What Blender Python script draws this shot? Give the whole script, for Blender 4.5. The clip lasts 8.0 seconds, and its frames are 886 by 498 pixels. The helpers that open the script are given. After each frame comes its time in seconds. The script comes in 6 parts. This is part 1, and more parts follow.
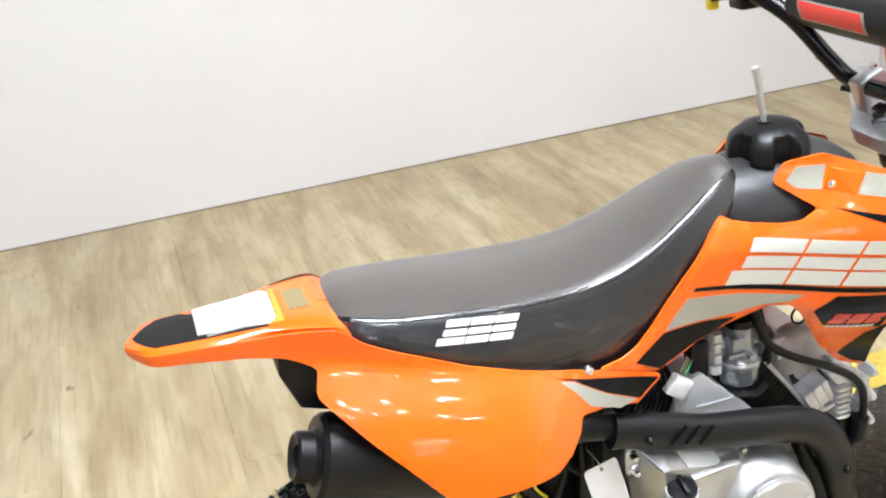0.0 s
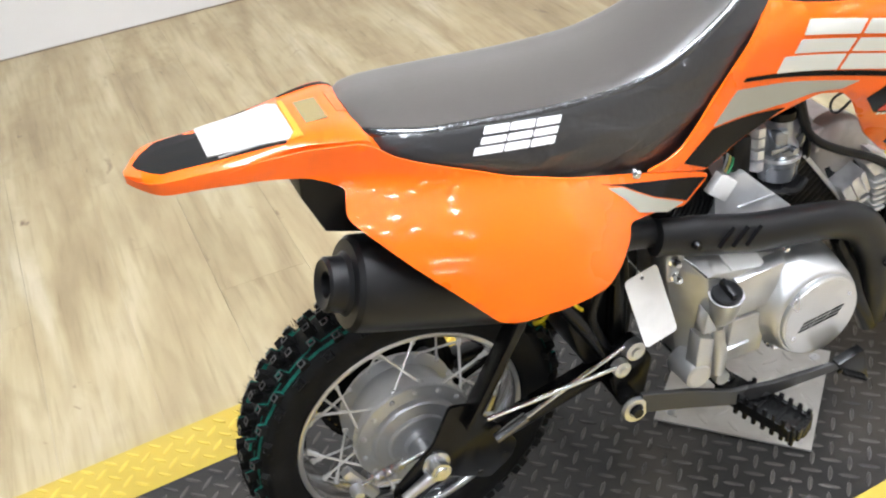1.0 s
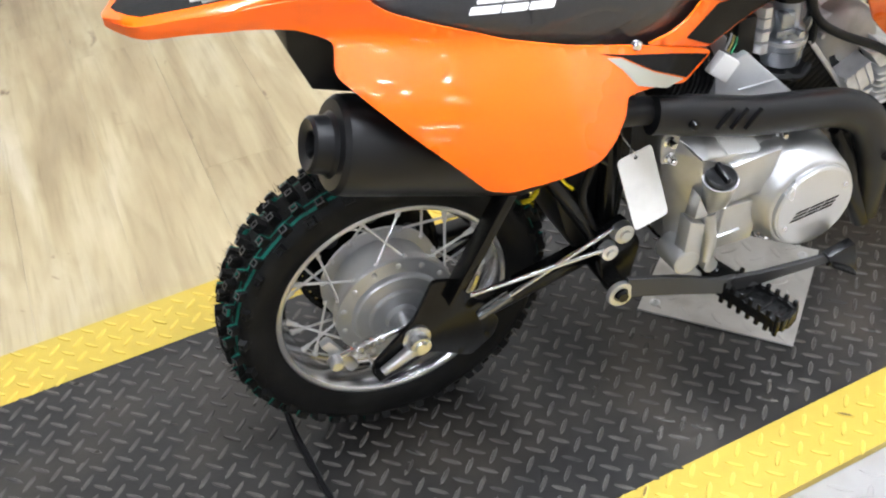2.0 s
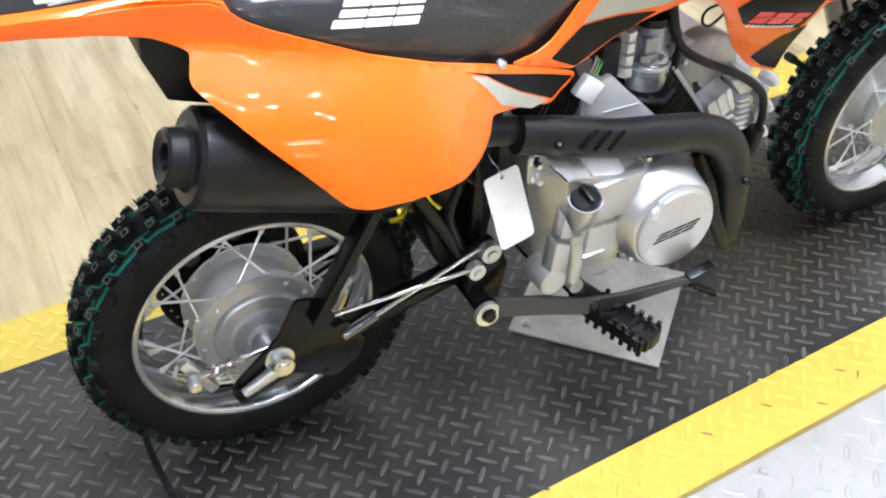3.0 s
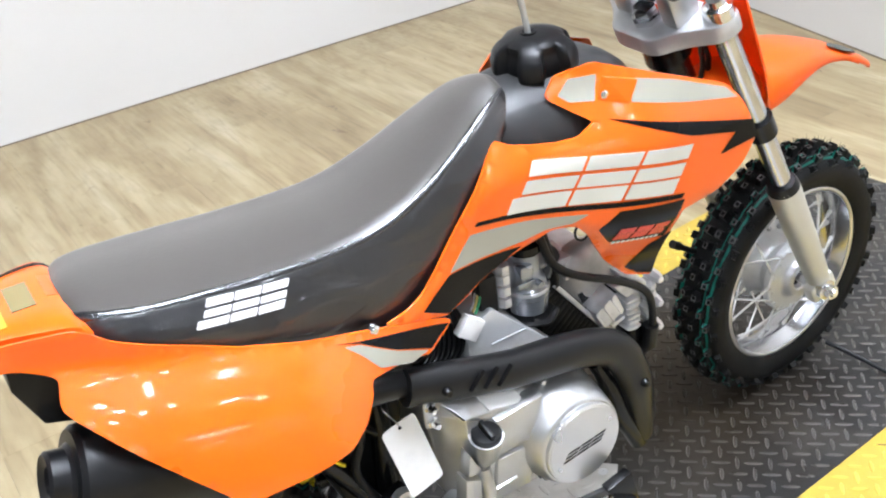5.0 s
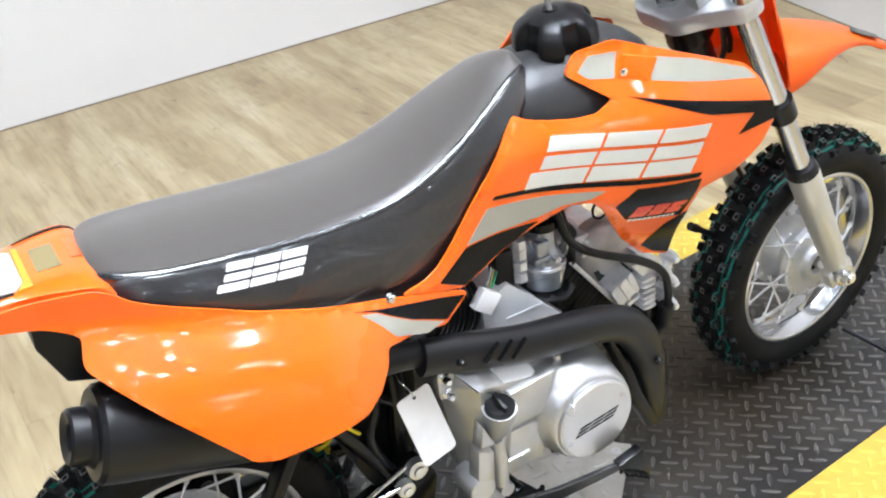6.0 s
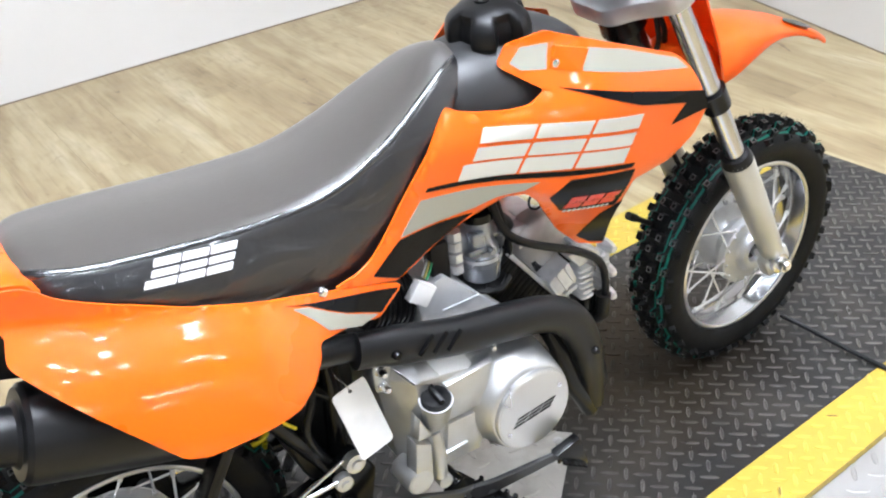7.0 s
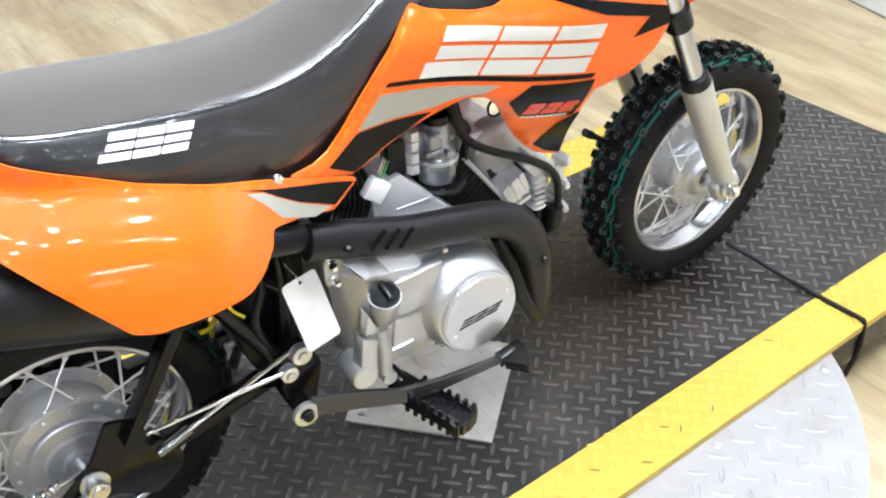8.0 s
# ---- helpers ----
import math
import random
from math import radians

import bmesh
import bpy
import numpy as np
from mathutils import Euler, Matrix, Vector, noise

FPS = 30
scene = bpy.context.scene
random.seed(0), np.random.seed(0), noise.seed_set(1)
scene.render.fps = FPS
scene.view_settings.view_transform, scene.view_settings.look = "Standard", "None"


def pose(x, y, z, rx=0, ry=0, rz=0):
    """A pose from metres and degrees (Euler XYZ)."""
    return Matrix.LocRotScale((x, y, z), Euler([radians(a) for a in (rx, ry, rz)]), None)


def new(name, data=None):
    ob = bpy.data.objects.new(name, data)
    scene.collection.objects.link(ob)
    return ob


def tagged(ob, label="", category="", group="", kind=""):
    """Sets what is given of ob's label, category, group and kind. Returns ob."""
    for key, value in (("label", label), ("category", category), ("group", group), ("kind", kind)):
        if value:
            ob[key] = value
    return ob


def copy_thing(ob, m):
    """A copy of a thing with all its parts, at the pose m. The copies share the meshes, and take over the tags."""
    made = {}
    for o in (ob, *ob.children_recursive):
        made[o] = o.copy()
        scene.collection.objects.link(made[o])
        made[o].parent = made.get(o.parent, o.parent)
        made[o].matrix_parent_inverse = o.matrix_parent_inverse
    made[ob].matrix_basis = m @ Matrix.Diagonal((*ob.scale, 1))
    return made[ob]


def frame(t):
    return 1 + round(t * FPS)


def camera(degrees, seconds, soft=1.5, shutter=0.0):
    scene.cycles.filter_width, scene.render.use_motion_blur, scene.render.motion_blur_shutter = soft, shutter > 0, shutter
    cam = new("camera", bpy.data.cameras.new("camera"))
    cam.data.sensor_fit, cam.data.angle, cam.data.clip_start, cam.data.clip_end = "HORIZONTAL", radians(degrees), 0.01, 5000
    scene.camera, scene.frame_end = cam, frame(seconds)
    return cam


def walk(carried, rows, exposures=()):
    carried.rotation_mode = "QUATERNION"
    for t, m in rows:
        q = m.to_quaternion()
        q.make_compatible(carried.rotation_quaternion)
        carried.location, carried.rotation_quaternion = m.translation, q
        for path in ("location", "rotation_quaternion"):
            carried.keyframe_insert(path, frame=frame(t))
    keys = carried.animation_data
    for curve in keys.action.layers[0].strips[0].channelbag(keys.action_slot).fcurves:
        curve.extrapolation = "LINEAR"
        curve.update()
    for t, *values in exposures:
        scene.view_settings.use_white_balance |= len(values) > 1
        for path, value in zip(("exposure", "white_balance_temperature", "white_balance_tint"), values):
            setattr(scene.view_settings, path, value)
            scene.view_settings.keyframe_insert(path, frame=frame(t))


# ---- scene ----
cam = camera(46.02, 8.0, 2.1)
# seconds, place, yaw, pitch, roll; x runs forward along the bike, z = 0 is the top of the rubber runway
PATH = [
    (0.0, -0.1620, -1.0353, 1.1075, -15.82, -23.41, -6.06),
    (0.1, -0.1726, -1.0154, 1.1096, -16.51, -23.12, -6.63),
    (0.2, -0.1828, -0.9959, 1.1112, -17.15, -23.46, -5.97),
    (0.3, -0.1923, -0.9777, 1.1117, -17.02, -23.45, -7.00),
    (0.4, -0.2008, -0.9611, 1.1108, -17.15, -24.88, -7.21),
    (0.5, -0.2082, -0.9467, 1.1079, -17.75, -26.56, -7.63),
    (0.6, -0.2152, -0.9329, 1.1050, -18.06, -28.45, -8.25),
    (0.7, -0.2208, -0.9219, 1.0970, -18.57, -30.76, -7.53),
    (0.8, -0.2251, -0.9140, 1.0861, -18.73, -32.39, -7.21),
    (0.9, -0.2284, -0.9092, 1.0742, -18.68, -33.31, -7.48),
    (1.0, -0.2308, -0.9075, 1.0635, -18.71, -34.08, -7.60),
    (1.1, -0.2313, -0.9070, 1.0557, -19.61, -33.89, -6.97),
    (1.2, -0.2313, -0.9064, 1.0503, -19.55, -34.40, -7.19),
    (1.3, -0.2314, -0.9059, 1.0464, -19.48, -35.37, -7.24),
    (1.4, -0.2316, -0.9056, 1.0429, -18.91, -37.13, -6.85),
    (1.5, -0.2324, -0.9052, 1.0390, -18.67, -38.69, -6.23),
    (1.7, -0.2352, -0.9057, 1.0283, -18.39, -39.27, -5.79),
    (2.8, -0.2253, -0.9050, 1.0023, -24.10, -38.49, 0.36),
    (3.0, -0.2073, -0.9063, 1.0007, -26.71, -38.19, 0.46),
    (3.1, -0.1959, -0.9061, 1.0012, -27.80, -37.85, 0.51),
    (3.2, -0.1854, -0.9055, 1.0023, -29.41, -37.56, 0.62),
    (3.3, -0.1757, -0.9046, 1.0044, -30.80, -37.43, 0.42),
    (3.4, -0.1665, -0.9033, 1.0076, -31.84, -37.33, -0.34),
    (3.5, -0.1575, -0.9020, 1.0123, -32.03, -36.66, -1.18),
    (3.7, -0.1403, -0.8979, 1.0260, -32.45, -35.69, -2.64),
    (3.8, -0.1325, -0.8964, 1.0344, -32.31, -34.98, -3.62),
    (3.9, -0.1256, -0.8956, 1.0433, -32.15, -33.88, -4.52),
    (4.0, -0.1198, -0.8959, 1.0522, -32.56, -32.78, -5.21),
    (4.1, -0.1150, -0.8955, 1.0613, -32.67, -31.51, -6.18),
    (4.2, -0.1112, -0.8960, 1.0697, -32.80, -30.27, -7.16),
    (4.3, -0.1085, -0.8972, 1.0769, -32.82, -29.89, -7.22),
    (4.4, -0.1065, -0.8988, 1.0826, -32.54, -30.04, -6.92),
    (4.5, -0.1051, -0.9004, 1.0863, -32.21, -30.15, -6.48),
    (4.7, -0.1037, -0.9060, 1.0894, -30.77, -30.25, -6.46),
    (5.8, -0.1012, -0.9346, 1.0942, -27.25, -28.36, -8.05),
    (6.0, -0.1100, -0.9360, 1.0836, -27.48, -30.28, -6.73),
    (6.2, -0.1103, -0.9382, 1.0785, -27.36, -30.86, -6.36),
    (6.5, -0.1096, -0.9414, 1.0770, -27.81, -30.57, -6.06),
    (6.7, -0.1008, -0.9427, 1.0788, -27.85, -30.70, -5.46),
    (6.9, -0.0897, -0.9446, 1.0809, -29.57, -30.70, -5.70),
    (7.0, -0.0872, -0.9449, 1.0817, -30.16, -31.10, -5.95),
    (7.2, -0.0893, -0.9480, 1.0783, -29.68, -31.35, -6.31),
    (7.5, -0.0955, -0.9523, 1.0684, -30.05, -31.92, -6.21),
    (7.7, -0.0992, -0.9552, 1.0635, -30.42, -33.11, -5.58),
    (7.8, -0.1010, -0.9580, 1.0610, -30.83, -33.62, -4.81),
    (7.9, -0.1028, -0.9615, 1.0585, -31.82, -34.17, -3.46),
    (8.0, -0.1046, -0.9651, 1.0559, -33.00, -34.99, -1.16),
]
walk(cam, [(t, pose(x, y, z, 90 + pitch, 0, yaw) @ pose(0, 0, 0, 0, 0, roll)) for t, x, y, z, yaw, pitch, roll in PATH],
     [(0.0, -0.20, 6450, 10), (1.5, -0.30, 6450, 10), (3.0, -0.08, 6100, 10), (3.5, -0.03, 6100, 10), (4.5, -0.12, 6200, 10), (6.0, -0.18, 6170, 10), (7.0, -0.13, 6200, 10), (8.0, -0.03, 6150, 10)])

# ---- light: a white room with rows of ceiling fixtures ----
FLOOR = -0.12
CEIL = 3.7
world = bpy.data.worlds.new("world")
world.use_nodes = True
world.node_tree.nodes["Background"].inputs["Color"].default_value = (0.9, 0.95, 1.0, 1)
world.node_tree.nodes["Background"].inputs["Strength"].default_value = 0.05
scene.world = world
LAMP_GLOW = 108.0
# First nine follow highlights on the side panel; the last two are added.
SPOTS = [(-0.41, -2.7), (-0.27, -3.05), (-0.03, -3.4), (0.49, -3.3), (1.31, -3.9), (1.6, -4.35), (0.31, -2.65), (1.29, -2.7), (-0.6, -3.7), (-2.6, -2.6), (-2.4, -6.2)]
# The three at x -2.5 are unseen fill, kept out of the panel's reflections.
TUBES = [(1.0, -8.7), (0.95, -13.2), (-2.2, -9.4), (-2.5, -2.7), (-2.5, -4.3), (-2.5, -5.9)] + [(0.5, 0.2 - 0.28 * k) for k in range(7)]


# ---- materials ----
def mat(name, color, rough=0.5, metal=0.0, var=0.08, scale=30.0, bump=0.0, bump_scale=200.0, coat=0.0, dirt=None, dirt_scale=6.0, spec=0.5, rvar=0.1):
    m = bpy.data.materials.new(name)
    m.use_nodes = True
    nt = m.node_tree
    b = nt.nodes["Principled BSDF"]
    b.inputs["Metallic"].default_value = metal
    b.inputs["Coat Weight"].default_value = coat
    b.inputs["Coat Roughness"].default_value = 0.06
    b.inputs["Specular IOR Level"].default_value = spec
    tc = nt.nodes.new("ShaderNodeTexCoord")
    n1 = nt.nodes.new("ShaderNodeTexNoise")
    n1.inputs["Scale"].default_value, n1.inputs["Detail"].default_value = scale, 6
    n2 = nt.nodes.new("ShaderNodeTexNoise")
    n2.inputs["Scale"].default_value, n2.inputs["Detail"].default_value = dirt_scale, 4
    nt.links.new(tc.outputs["Object"], n1.inputs["Vector"])
    nt.links.new(tc.outputs["Object"], n2.inputs["Vector"])
    mx = nt.nodes.new("ShaderNodeMix")
    mx.data_type = "RGBA"
    lo = [max(0, c * (1 - var)) for c in color] + [1]
    hi = [min(1, c * (1 + var)) for c in color] + [1]
    mx.inputs["A"].default_value, mx.inputs["B"].default_value = lo, hi
    nt.links.new(n1.outputs["Fac"], mx.inputs["Factor"])
    out = mx.outputs["Result"]
    if dirt:
        ramp = nt.nodes.new("ShaderNodeMapRange")
        ramp.inputs["From Min"].default_value, ramp.inputs["From Max"].default_value = 0.5, 0.72
        nt.links.new(n2.outputs["Fac"], ramp.inputs["Value"])
        m2 = nt.nodes.new("ShaderNodeMix")
        m2.data_type = "RGBA"
        m2.inputs["B"].default_value = (*dirt, 1)
        nt.links.new(ramp.outputs["Result"], m2.inputs["Factor"])
        nt.links.new(out, m2.inputs["A"])
        out = m2.outputs["Result"]
    nt.links.new(out, b.inputs["Base Color"])
    rr = nt.nodes.new("ShaderNodeMapRange")
    rr.inputs["To Min"].default_value, rr.inputs["To Max"].default_value = max(0.02, rough - rvar), min(1, rough + rvar)
    nt.links.new(n2.outputs["Fac"], rr.inputs["Value"])
    nt.links.new(rr.outputs["Result"], b.inputs["Roughness"])
    if bump:
        n3 = nt.nodes.new("ShaderNodeTexNoise")
        n3.inputs["Scale"].default_value, n3.inputs["Detail"].default_value = bump_scale, 4
        nt.links.new(tc.outputs["Object"], n3.inputs["Vector"])
        bp = nt.nodes.new("ShaderNodeBump")
        bp.inputs["Strength"].default_value, bp.inputs["Distance"].default_value = bump, 0.002
        nt.links.new(n3.outputs["Fac"], bp.inputs["Height"])
        nt.links.new(bp.outputs["Normal"], b.inputs["Normal"])
    return m


ORANGE = mat("orange_plastic", (0.88, 0.121, 0.003), 0.28, coat=0.75, spec=0.32, var=0.03, rvar=0.05, bump=0.02, bump_scale=120)
THIN = mat("thin_orange_plastic", (0.90, 0.128, 0.003), 0.32, coat=0.4, spec=0.32, var=0.03, rvar=0.05, bump=0.02, bump_scale=120)
_tn = THIN.node_tree
_tl = _tn.nodes.new("ShaderNodeBsdfTranslucent")
_tl.inputs["Color"].default_value = (0.95, 0.165, 0.003, 1)
_tm = _tn.nodes.new("ShaderNodeMixShader")
_tm.inputs["Fac"].default_value = 0.32
_tn.links.new(_tn.nodes["Principled BSDF"].outputs[0], _tm.inputs[1])
_tn.links.new(_tl.outputs[0], _tm.inputs[2])
_tn.links.new(_tm.outputs[0], _tn.nodes["Material Output"].inputs["Surface"])
VINYL = mat("seat_vinyl", (0.007, 0.007, 0.008), 0.36, coat=0.9, var=0.3, scale=12, bump=0.22, bump_scale=130, spec=0.75)
RIDGE = mat("welt_vinyl", (0.010, 0.010, 0.011), 0.22, coat=1.0, var=0.3, bump=0.9, bump_scale=150, spec=0.8)
RIDGE.node_tree.nodes["Principled BSDF"].inputs["Coat Roughness"].default_value = 0.09
SEATTOP = mat("seat_top_vinyl", (0.057, 0.049, 0.042), 0.34, var=0.10, scale=9, bump=0.12, bump_scale=500, spec=1.0, rvar=0.05)
SEATTOP.node_tree.nodes["Principled BSDF"].inputs["Sheen Weight"].default_value = 0.30
SEATTOP.node_tree.nodes["Principled BSDF"].inputs["Sheen Roughness"].default_value = 0.4
# soft puckers in the stretched cover
_nt = VINYL.node_tree
_vb = _nt.nodes["Principled BSDF"]
_tc = _nt.nodes.new("ShaderNodeTexCoord")
_mp = _nt.nodes.new("ShaderNodeMapping")
_mp.inputs["Rotation"].default_value = (0, radians(35), 0)
_mp.inputs["Scale"].default_value = (0.7, 1.0, 2.0)
_wr = _nt.nodes.new("ShaderNodeTexNoise")
_wr.inputs["Scale"].default_value, _wr.inputs["Detail"].default_value, _wr.inputs["Distortion"].default_value = 19, 2, 0.7
_wb = _nt.nodes.new("ShaderNodeBump")
_wb.inputs["Strength"].default_value, _wb.inputs["Distance"].default_value = 0.9, 0.010
_nt.links.new(_tc.outputs["Object"], _mp.inputs["Vector"])
_nt.links.new(_mp.outputs["Vector"], _wr.inputs["Vector"])
_nt.links.new(_wr.outputs["Fac"], _wb.inputs["Height"])
_nt.links.new(_wb.outputs["Normal"], _vb.inputs["Coat Normal"])
_vb.inputs["Coat Roughness"].default_value = 0.10
BLACK = mat("black_plastic", (0.007, 0.007, 0.0075), 0.36, spec=0.28, var=0.15, bump=0.1, bump_scale=400)
TANKB = mat("tank_plastic", (0.024, 0.0235, 0.0235), 0.42, spec=0.5, var=0.12, bump=0.1, bump_scale=500)
STEELB = mat("black_steel", (0.005, 0.005, 0.005), 0.24, var=0.15, spec=0.28)
EXH = mat("exhaust_black", (0.0065, 0.0065, 0.007), 0.36, spec=0.34, var=0.2, bump=0.06, bump_scale=600)
CHROME = mat("chrome", (0.80, 0.80, 0.81), 0.17, 1.0, var=0.04, rvar=0.06)
RIMCHROME = mat("rim_chrome", (0.46, 0.46, 0.47), 0.17, 1.0, var=0.08, scale=20, rvar=0.07)
FORKCHROME = mat("fork_chrome", (0.58, 0.58, 0.59), 0.19, 1.0, var=0.04, rvar=0.05)
ZINC = mat("zinc_plated_wire", (0.86, 0.86, 0.86), 0.26, 0.45, var=0.05)
HUBCAST = mat("hub_casting", (0.60, 0.605, 0.61), 0.38, 0.45, var=0.08, scale=40, bump=0.1, bump_scale=600, dirt=(0.46, 0.46, 0.465), dirt_scale=22)
REARHUB = mat("grey_hub_casting", (0.52, 0.525, 0.53), 0.4, 0.65, var=0.1, scale=40, bump=0.1, bump_scale=600, dirt=(0.42, 0.42, 0.42), dirt_scale=22)
HEADCAST = mat("bright_casting", (0.72, 0.72, 0.73), 0.32, 0.5, var=0.12, scale=60, bump=0.15, bump_scale=500, dirt=(0.5, 0.5, 0.5), dirt_scale=40)
CAST = mat("cast_aluminium", (0.56, 0.56, 0.55), 0.34, 0.82, var=0.08, bump=0.12, bump_scale=700, dirt=(0.42, 0.42, 0.41), dirt_scale=14)
SILVER = mat("silver_paint", (0.56, 0.55, 0.5), 0.36, 0.45, var=0.05, bump=0.05, bump_scale=500)
BRIGHT = mat("machined_aluminium", (0.66, 0.66, 0.66), 0.3, 0.9, var=0.06)
GREYPAINT = mat("grey_casting", (0.37, 0.39, 0.42), 0.26, 0.7, var=0.1)
RUBBER = mat("tyre_rubber", (0.006, 0.006, 0.006), 0.55, spec=0.18, var=0.3, bump=0.15, bump_scale=300, dirt=(0.014, 0.014, 0.013), dirt_scale=25)
HOSE = mat("black_rubber_hose", (0.007, 0.007, 0.0075), 0.42, spec=0.28, var=0.2)
WHITE = mat("white_card", (0.82, 0.81, 0.79), 0.6, var=0.02, dirt=(0.74, 0.73, 0.71), dirt_scale=30)
WHITED = mat("white_print", (0.8, 0.8, 0.8), 0.35, var=0.02, coat=0.3)
EMBLEMD = mat("pale_emblem_print", (0.60, 0.585, 0.52), 0.36, 0.1, var=0.04, coat=0.3)
TYPELAB = mat("type_label_print", (0.80, 0.80, 0.78), 0.4, var=0.04, scale=80)
SILVERD = mat("silver_print", (0.32, 0.305, 0.25), 0.42, 0.15, var=0.05, coat=0.12)
BLACKD = mat("black_print", (0.005, 0.005, 0.0055), 0.16, var=0.1, spec=0.17, rvar=0.04)
REDD = mat("red_print", (0.75, 0.035, 0.02), 0.3, var=0.04, coat=0.4)
YELLOWP = mat("yellow_plastic", (0.85, 0.68, 0.02), 0.35, var=0.05)
BARREL = mat("black_barrel_paint", (0.004, 0.004, 0.004), 0.42, spec=0.16, var=0.2, bump=0.1, bump_scale=500)
CLEAR = mat("milky_hose", (0.7, 0.7, 0.68), 0.2, var=0.05)
CLEAR.node_tree.nodes["Principled BSDF"].inputs["Transmission Weight"].default_value = 0.6
PAINTW = mat("wall_paint", (0.645, 0.622, 0.590), 0.75, var=0.015, scale=3, bump=0.05, bump_scale=150, dirt=(0.65, 0.625, 0.59), dirt_scale=0.8)
PAINTG = mat("grey_wall_paint", (0.20, 0.20, 0.20), 0.7, var=0.05, scale=3, dirt=(0.17, 0.17, 0.168), dirt_scale=0.8)
CEILM = mat("ceiling_paint", (0.14, 0.14, 0.14), 0.8, var=0.02, scale=3)


# ---- mesh helpers ----
def mesh_ob(name, verts, faces, material, parent=None, label="", smooth=35.0):
    me = bpy.data.meshes.new(name)
    me.from_pydata([tuple(v) for v in verts], [], [tuple(f) for f in faces])
    bm = bmesh.new()
    bm.from_mesh(me)
    bmesh.ops.recalc_face_normals(bm, faces=bm.faces)
    bm.to_mesh(me)
    bm.free()
    return finish(name, me, material, parent, label, smooth)


def finish(name, me, material, parent=None, label="", smooth=35.0):
    me.materials.append(material)
    if smooth:
        me.shade_smooth()
        me.set_sharp_from_angle(angle=radians(smooth))
    ob = new(name, me)
    if parent is not None:
        ob.parent = parent
        ob.matrix_parent_inverse = parent.matrix_world.inverted()
    if label:
        ob["label"] = label
    return ob


def part(name, bm, material, parent=None, label="", smooth=35.0):
    me = bpy.data.meshes.new(name)
    bmesh.ops.recalc_face_normals(bm, faces=bm.faces)
    bm.to_mesh(me)
    bm.free()
    return finish(name, me, material, parent, label, smooth)


class Soup:
    """Vertices and faces of one part, gathered from several solids."""

    def __init__(self):
        self.v, self.f = [], []

    def add(self, verts, faces, m=None):
        n = len(self.v)
        self.v += [tuple(m @ Vector(v)) if m else tuple(v) for v in verts]
        self.f += [tuple(i + n for i in f) for f in faces]
        return self

    def box(self, c, s, m=None, bevel=0.0):
        bm = bmesh.new()
        bmesh.ops.create_cube(bm, size=1.0)
        bmesh.ops.scale(bm, vec=s, verts=bm.verts)
        if bevel:
            bmesh.ops.bevel(bm, geom=bm.edges[:], offset=bevel, segments=2, affect="EDGES", profile=0.5)
        bmesh.ops.translate(bm, vec=c, verts=bm.verts)
        bm.verts.index_update()
        self.add([v.co.copy() for v in bm.verts], [[v.index for v in f.verts] for f in bm.faces], m)
        bm.free()
        return self

    def lathe(self, profile, seg=48, m=None, closed=False):
        """profile: (radius, height) turned about the local z axis."""
        v, f, k = [], [], len(profile)
        for i in range(seg):
            a = 2 * math.pi * i / seg
            v += [(r * math.cos(a), r * math.sin(a), h) for r, h in profile]
        for i in range(seg):
            j = (i + 1) % seg
            for p in range(k if closed else k - 1):
                q = (p + 1) % k
                f.append((i * k + p, j * k + p, j * k + q, i * k + q))
        if not closed:
            if profile[0][0] > 1e-6:
                f.append([i * k for i in range(seg)])
            if profile[-1][0] > 1e-6:
                f.append([i * k + k - 1 for i in range(seg)])
        return self.add(v, f, m)

    def tube(self, pts, r, seg=12, cap=True, flat=1.0):
        """A round bar along points; r may be one radius or one per point."""
        pts = [Vector(p) for p in pts]
        rs = r if isinstance(r, (list, tuple)) else [r] * len(pts)
        v, f = [], []
        up = Vector((0, 1, 0.01))
        for i, p in enumerate(pts):
            d = (pts[min(i + 1, len(pts) - 1)] - pts[max(i - 1, 0)]).normalized()
            if abs(d.dot(up)) > 0.95:
                up = Vector((1, 0, 0.02))
            s = d.cross(up).normalized()
            u = s.cross(d)
            up = u
            for k in range(seg):
                a = 2 * math.pi * k / seg
                v.append(p + rs[i] * (math.cos(a) * s + flat * math.sin(a) * u))
        for i in range(len(pts) - 1):
            for k in range(seg):
                f.append((i * seg + k, i * seg + (k + 1) % seg, (i + 1) * seg + (k + 1) % seg, (i + 1) * seg + k))
        if cap:
            f.append(list(range(seg)))
            f.append([(len(pts) - 1) * seg + k for k in range(seg)])
        return self.add(v, f)

    def prism(self, outline, y0, y1, bevel=0.0, plane="xz"):
        """An outline in (x, z) carried from y0 to y1 (or in (x, y) from z0 to z1)."""
        bm = bmesh.new()
        if plane == "xz":
            vs = [bm.verts.new((x, y0, z)) for x, z in outline]
            d = Vector((0, y1 - y0, 0))
        else:
            vs = [bm.verts.new((x, y, y0)) for x, y in outline]
            d = Vector((0, 0, y1 - y0))
        fc = bm.faces.new(vs)
        ex = bmesh.ops.extrude_face_region(bm, geom=[fc])
        bmesh.ops.translate(bm, vec=d, verts=[g for g in ex["geom"] if isinstance(g, bmesh.types.BMVert)])
        if bevel:
            bmesh.ops.bevel(bm, geom=bm.edges[:], offset=bevel, segments=2, affect="EDGES", profile=0.5)
        bm.verts.index_update()
        self.add([v.co.copy() for v in bm.verts], [[v.index for v in f.verts] for f in bm.faces])
        bm.free()
        return self

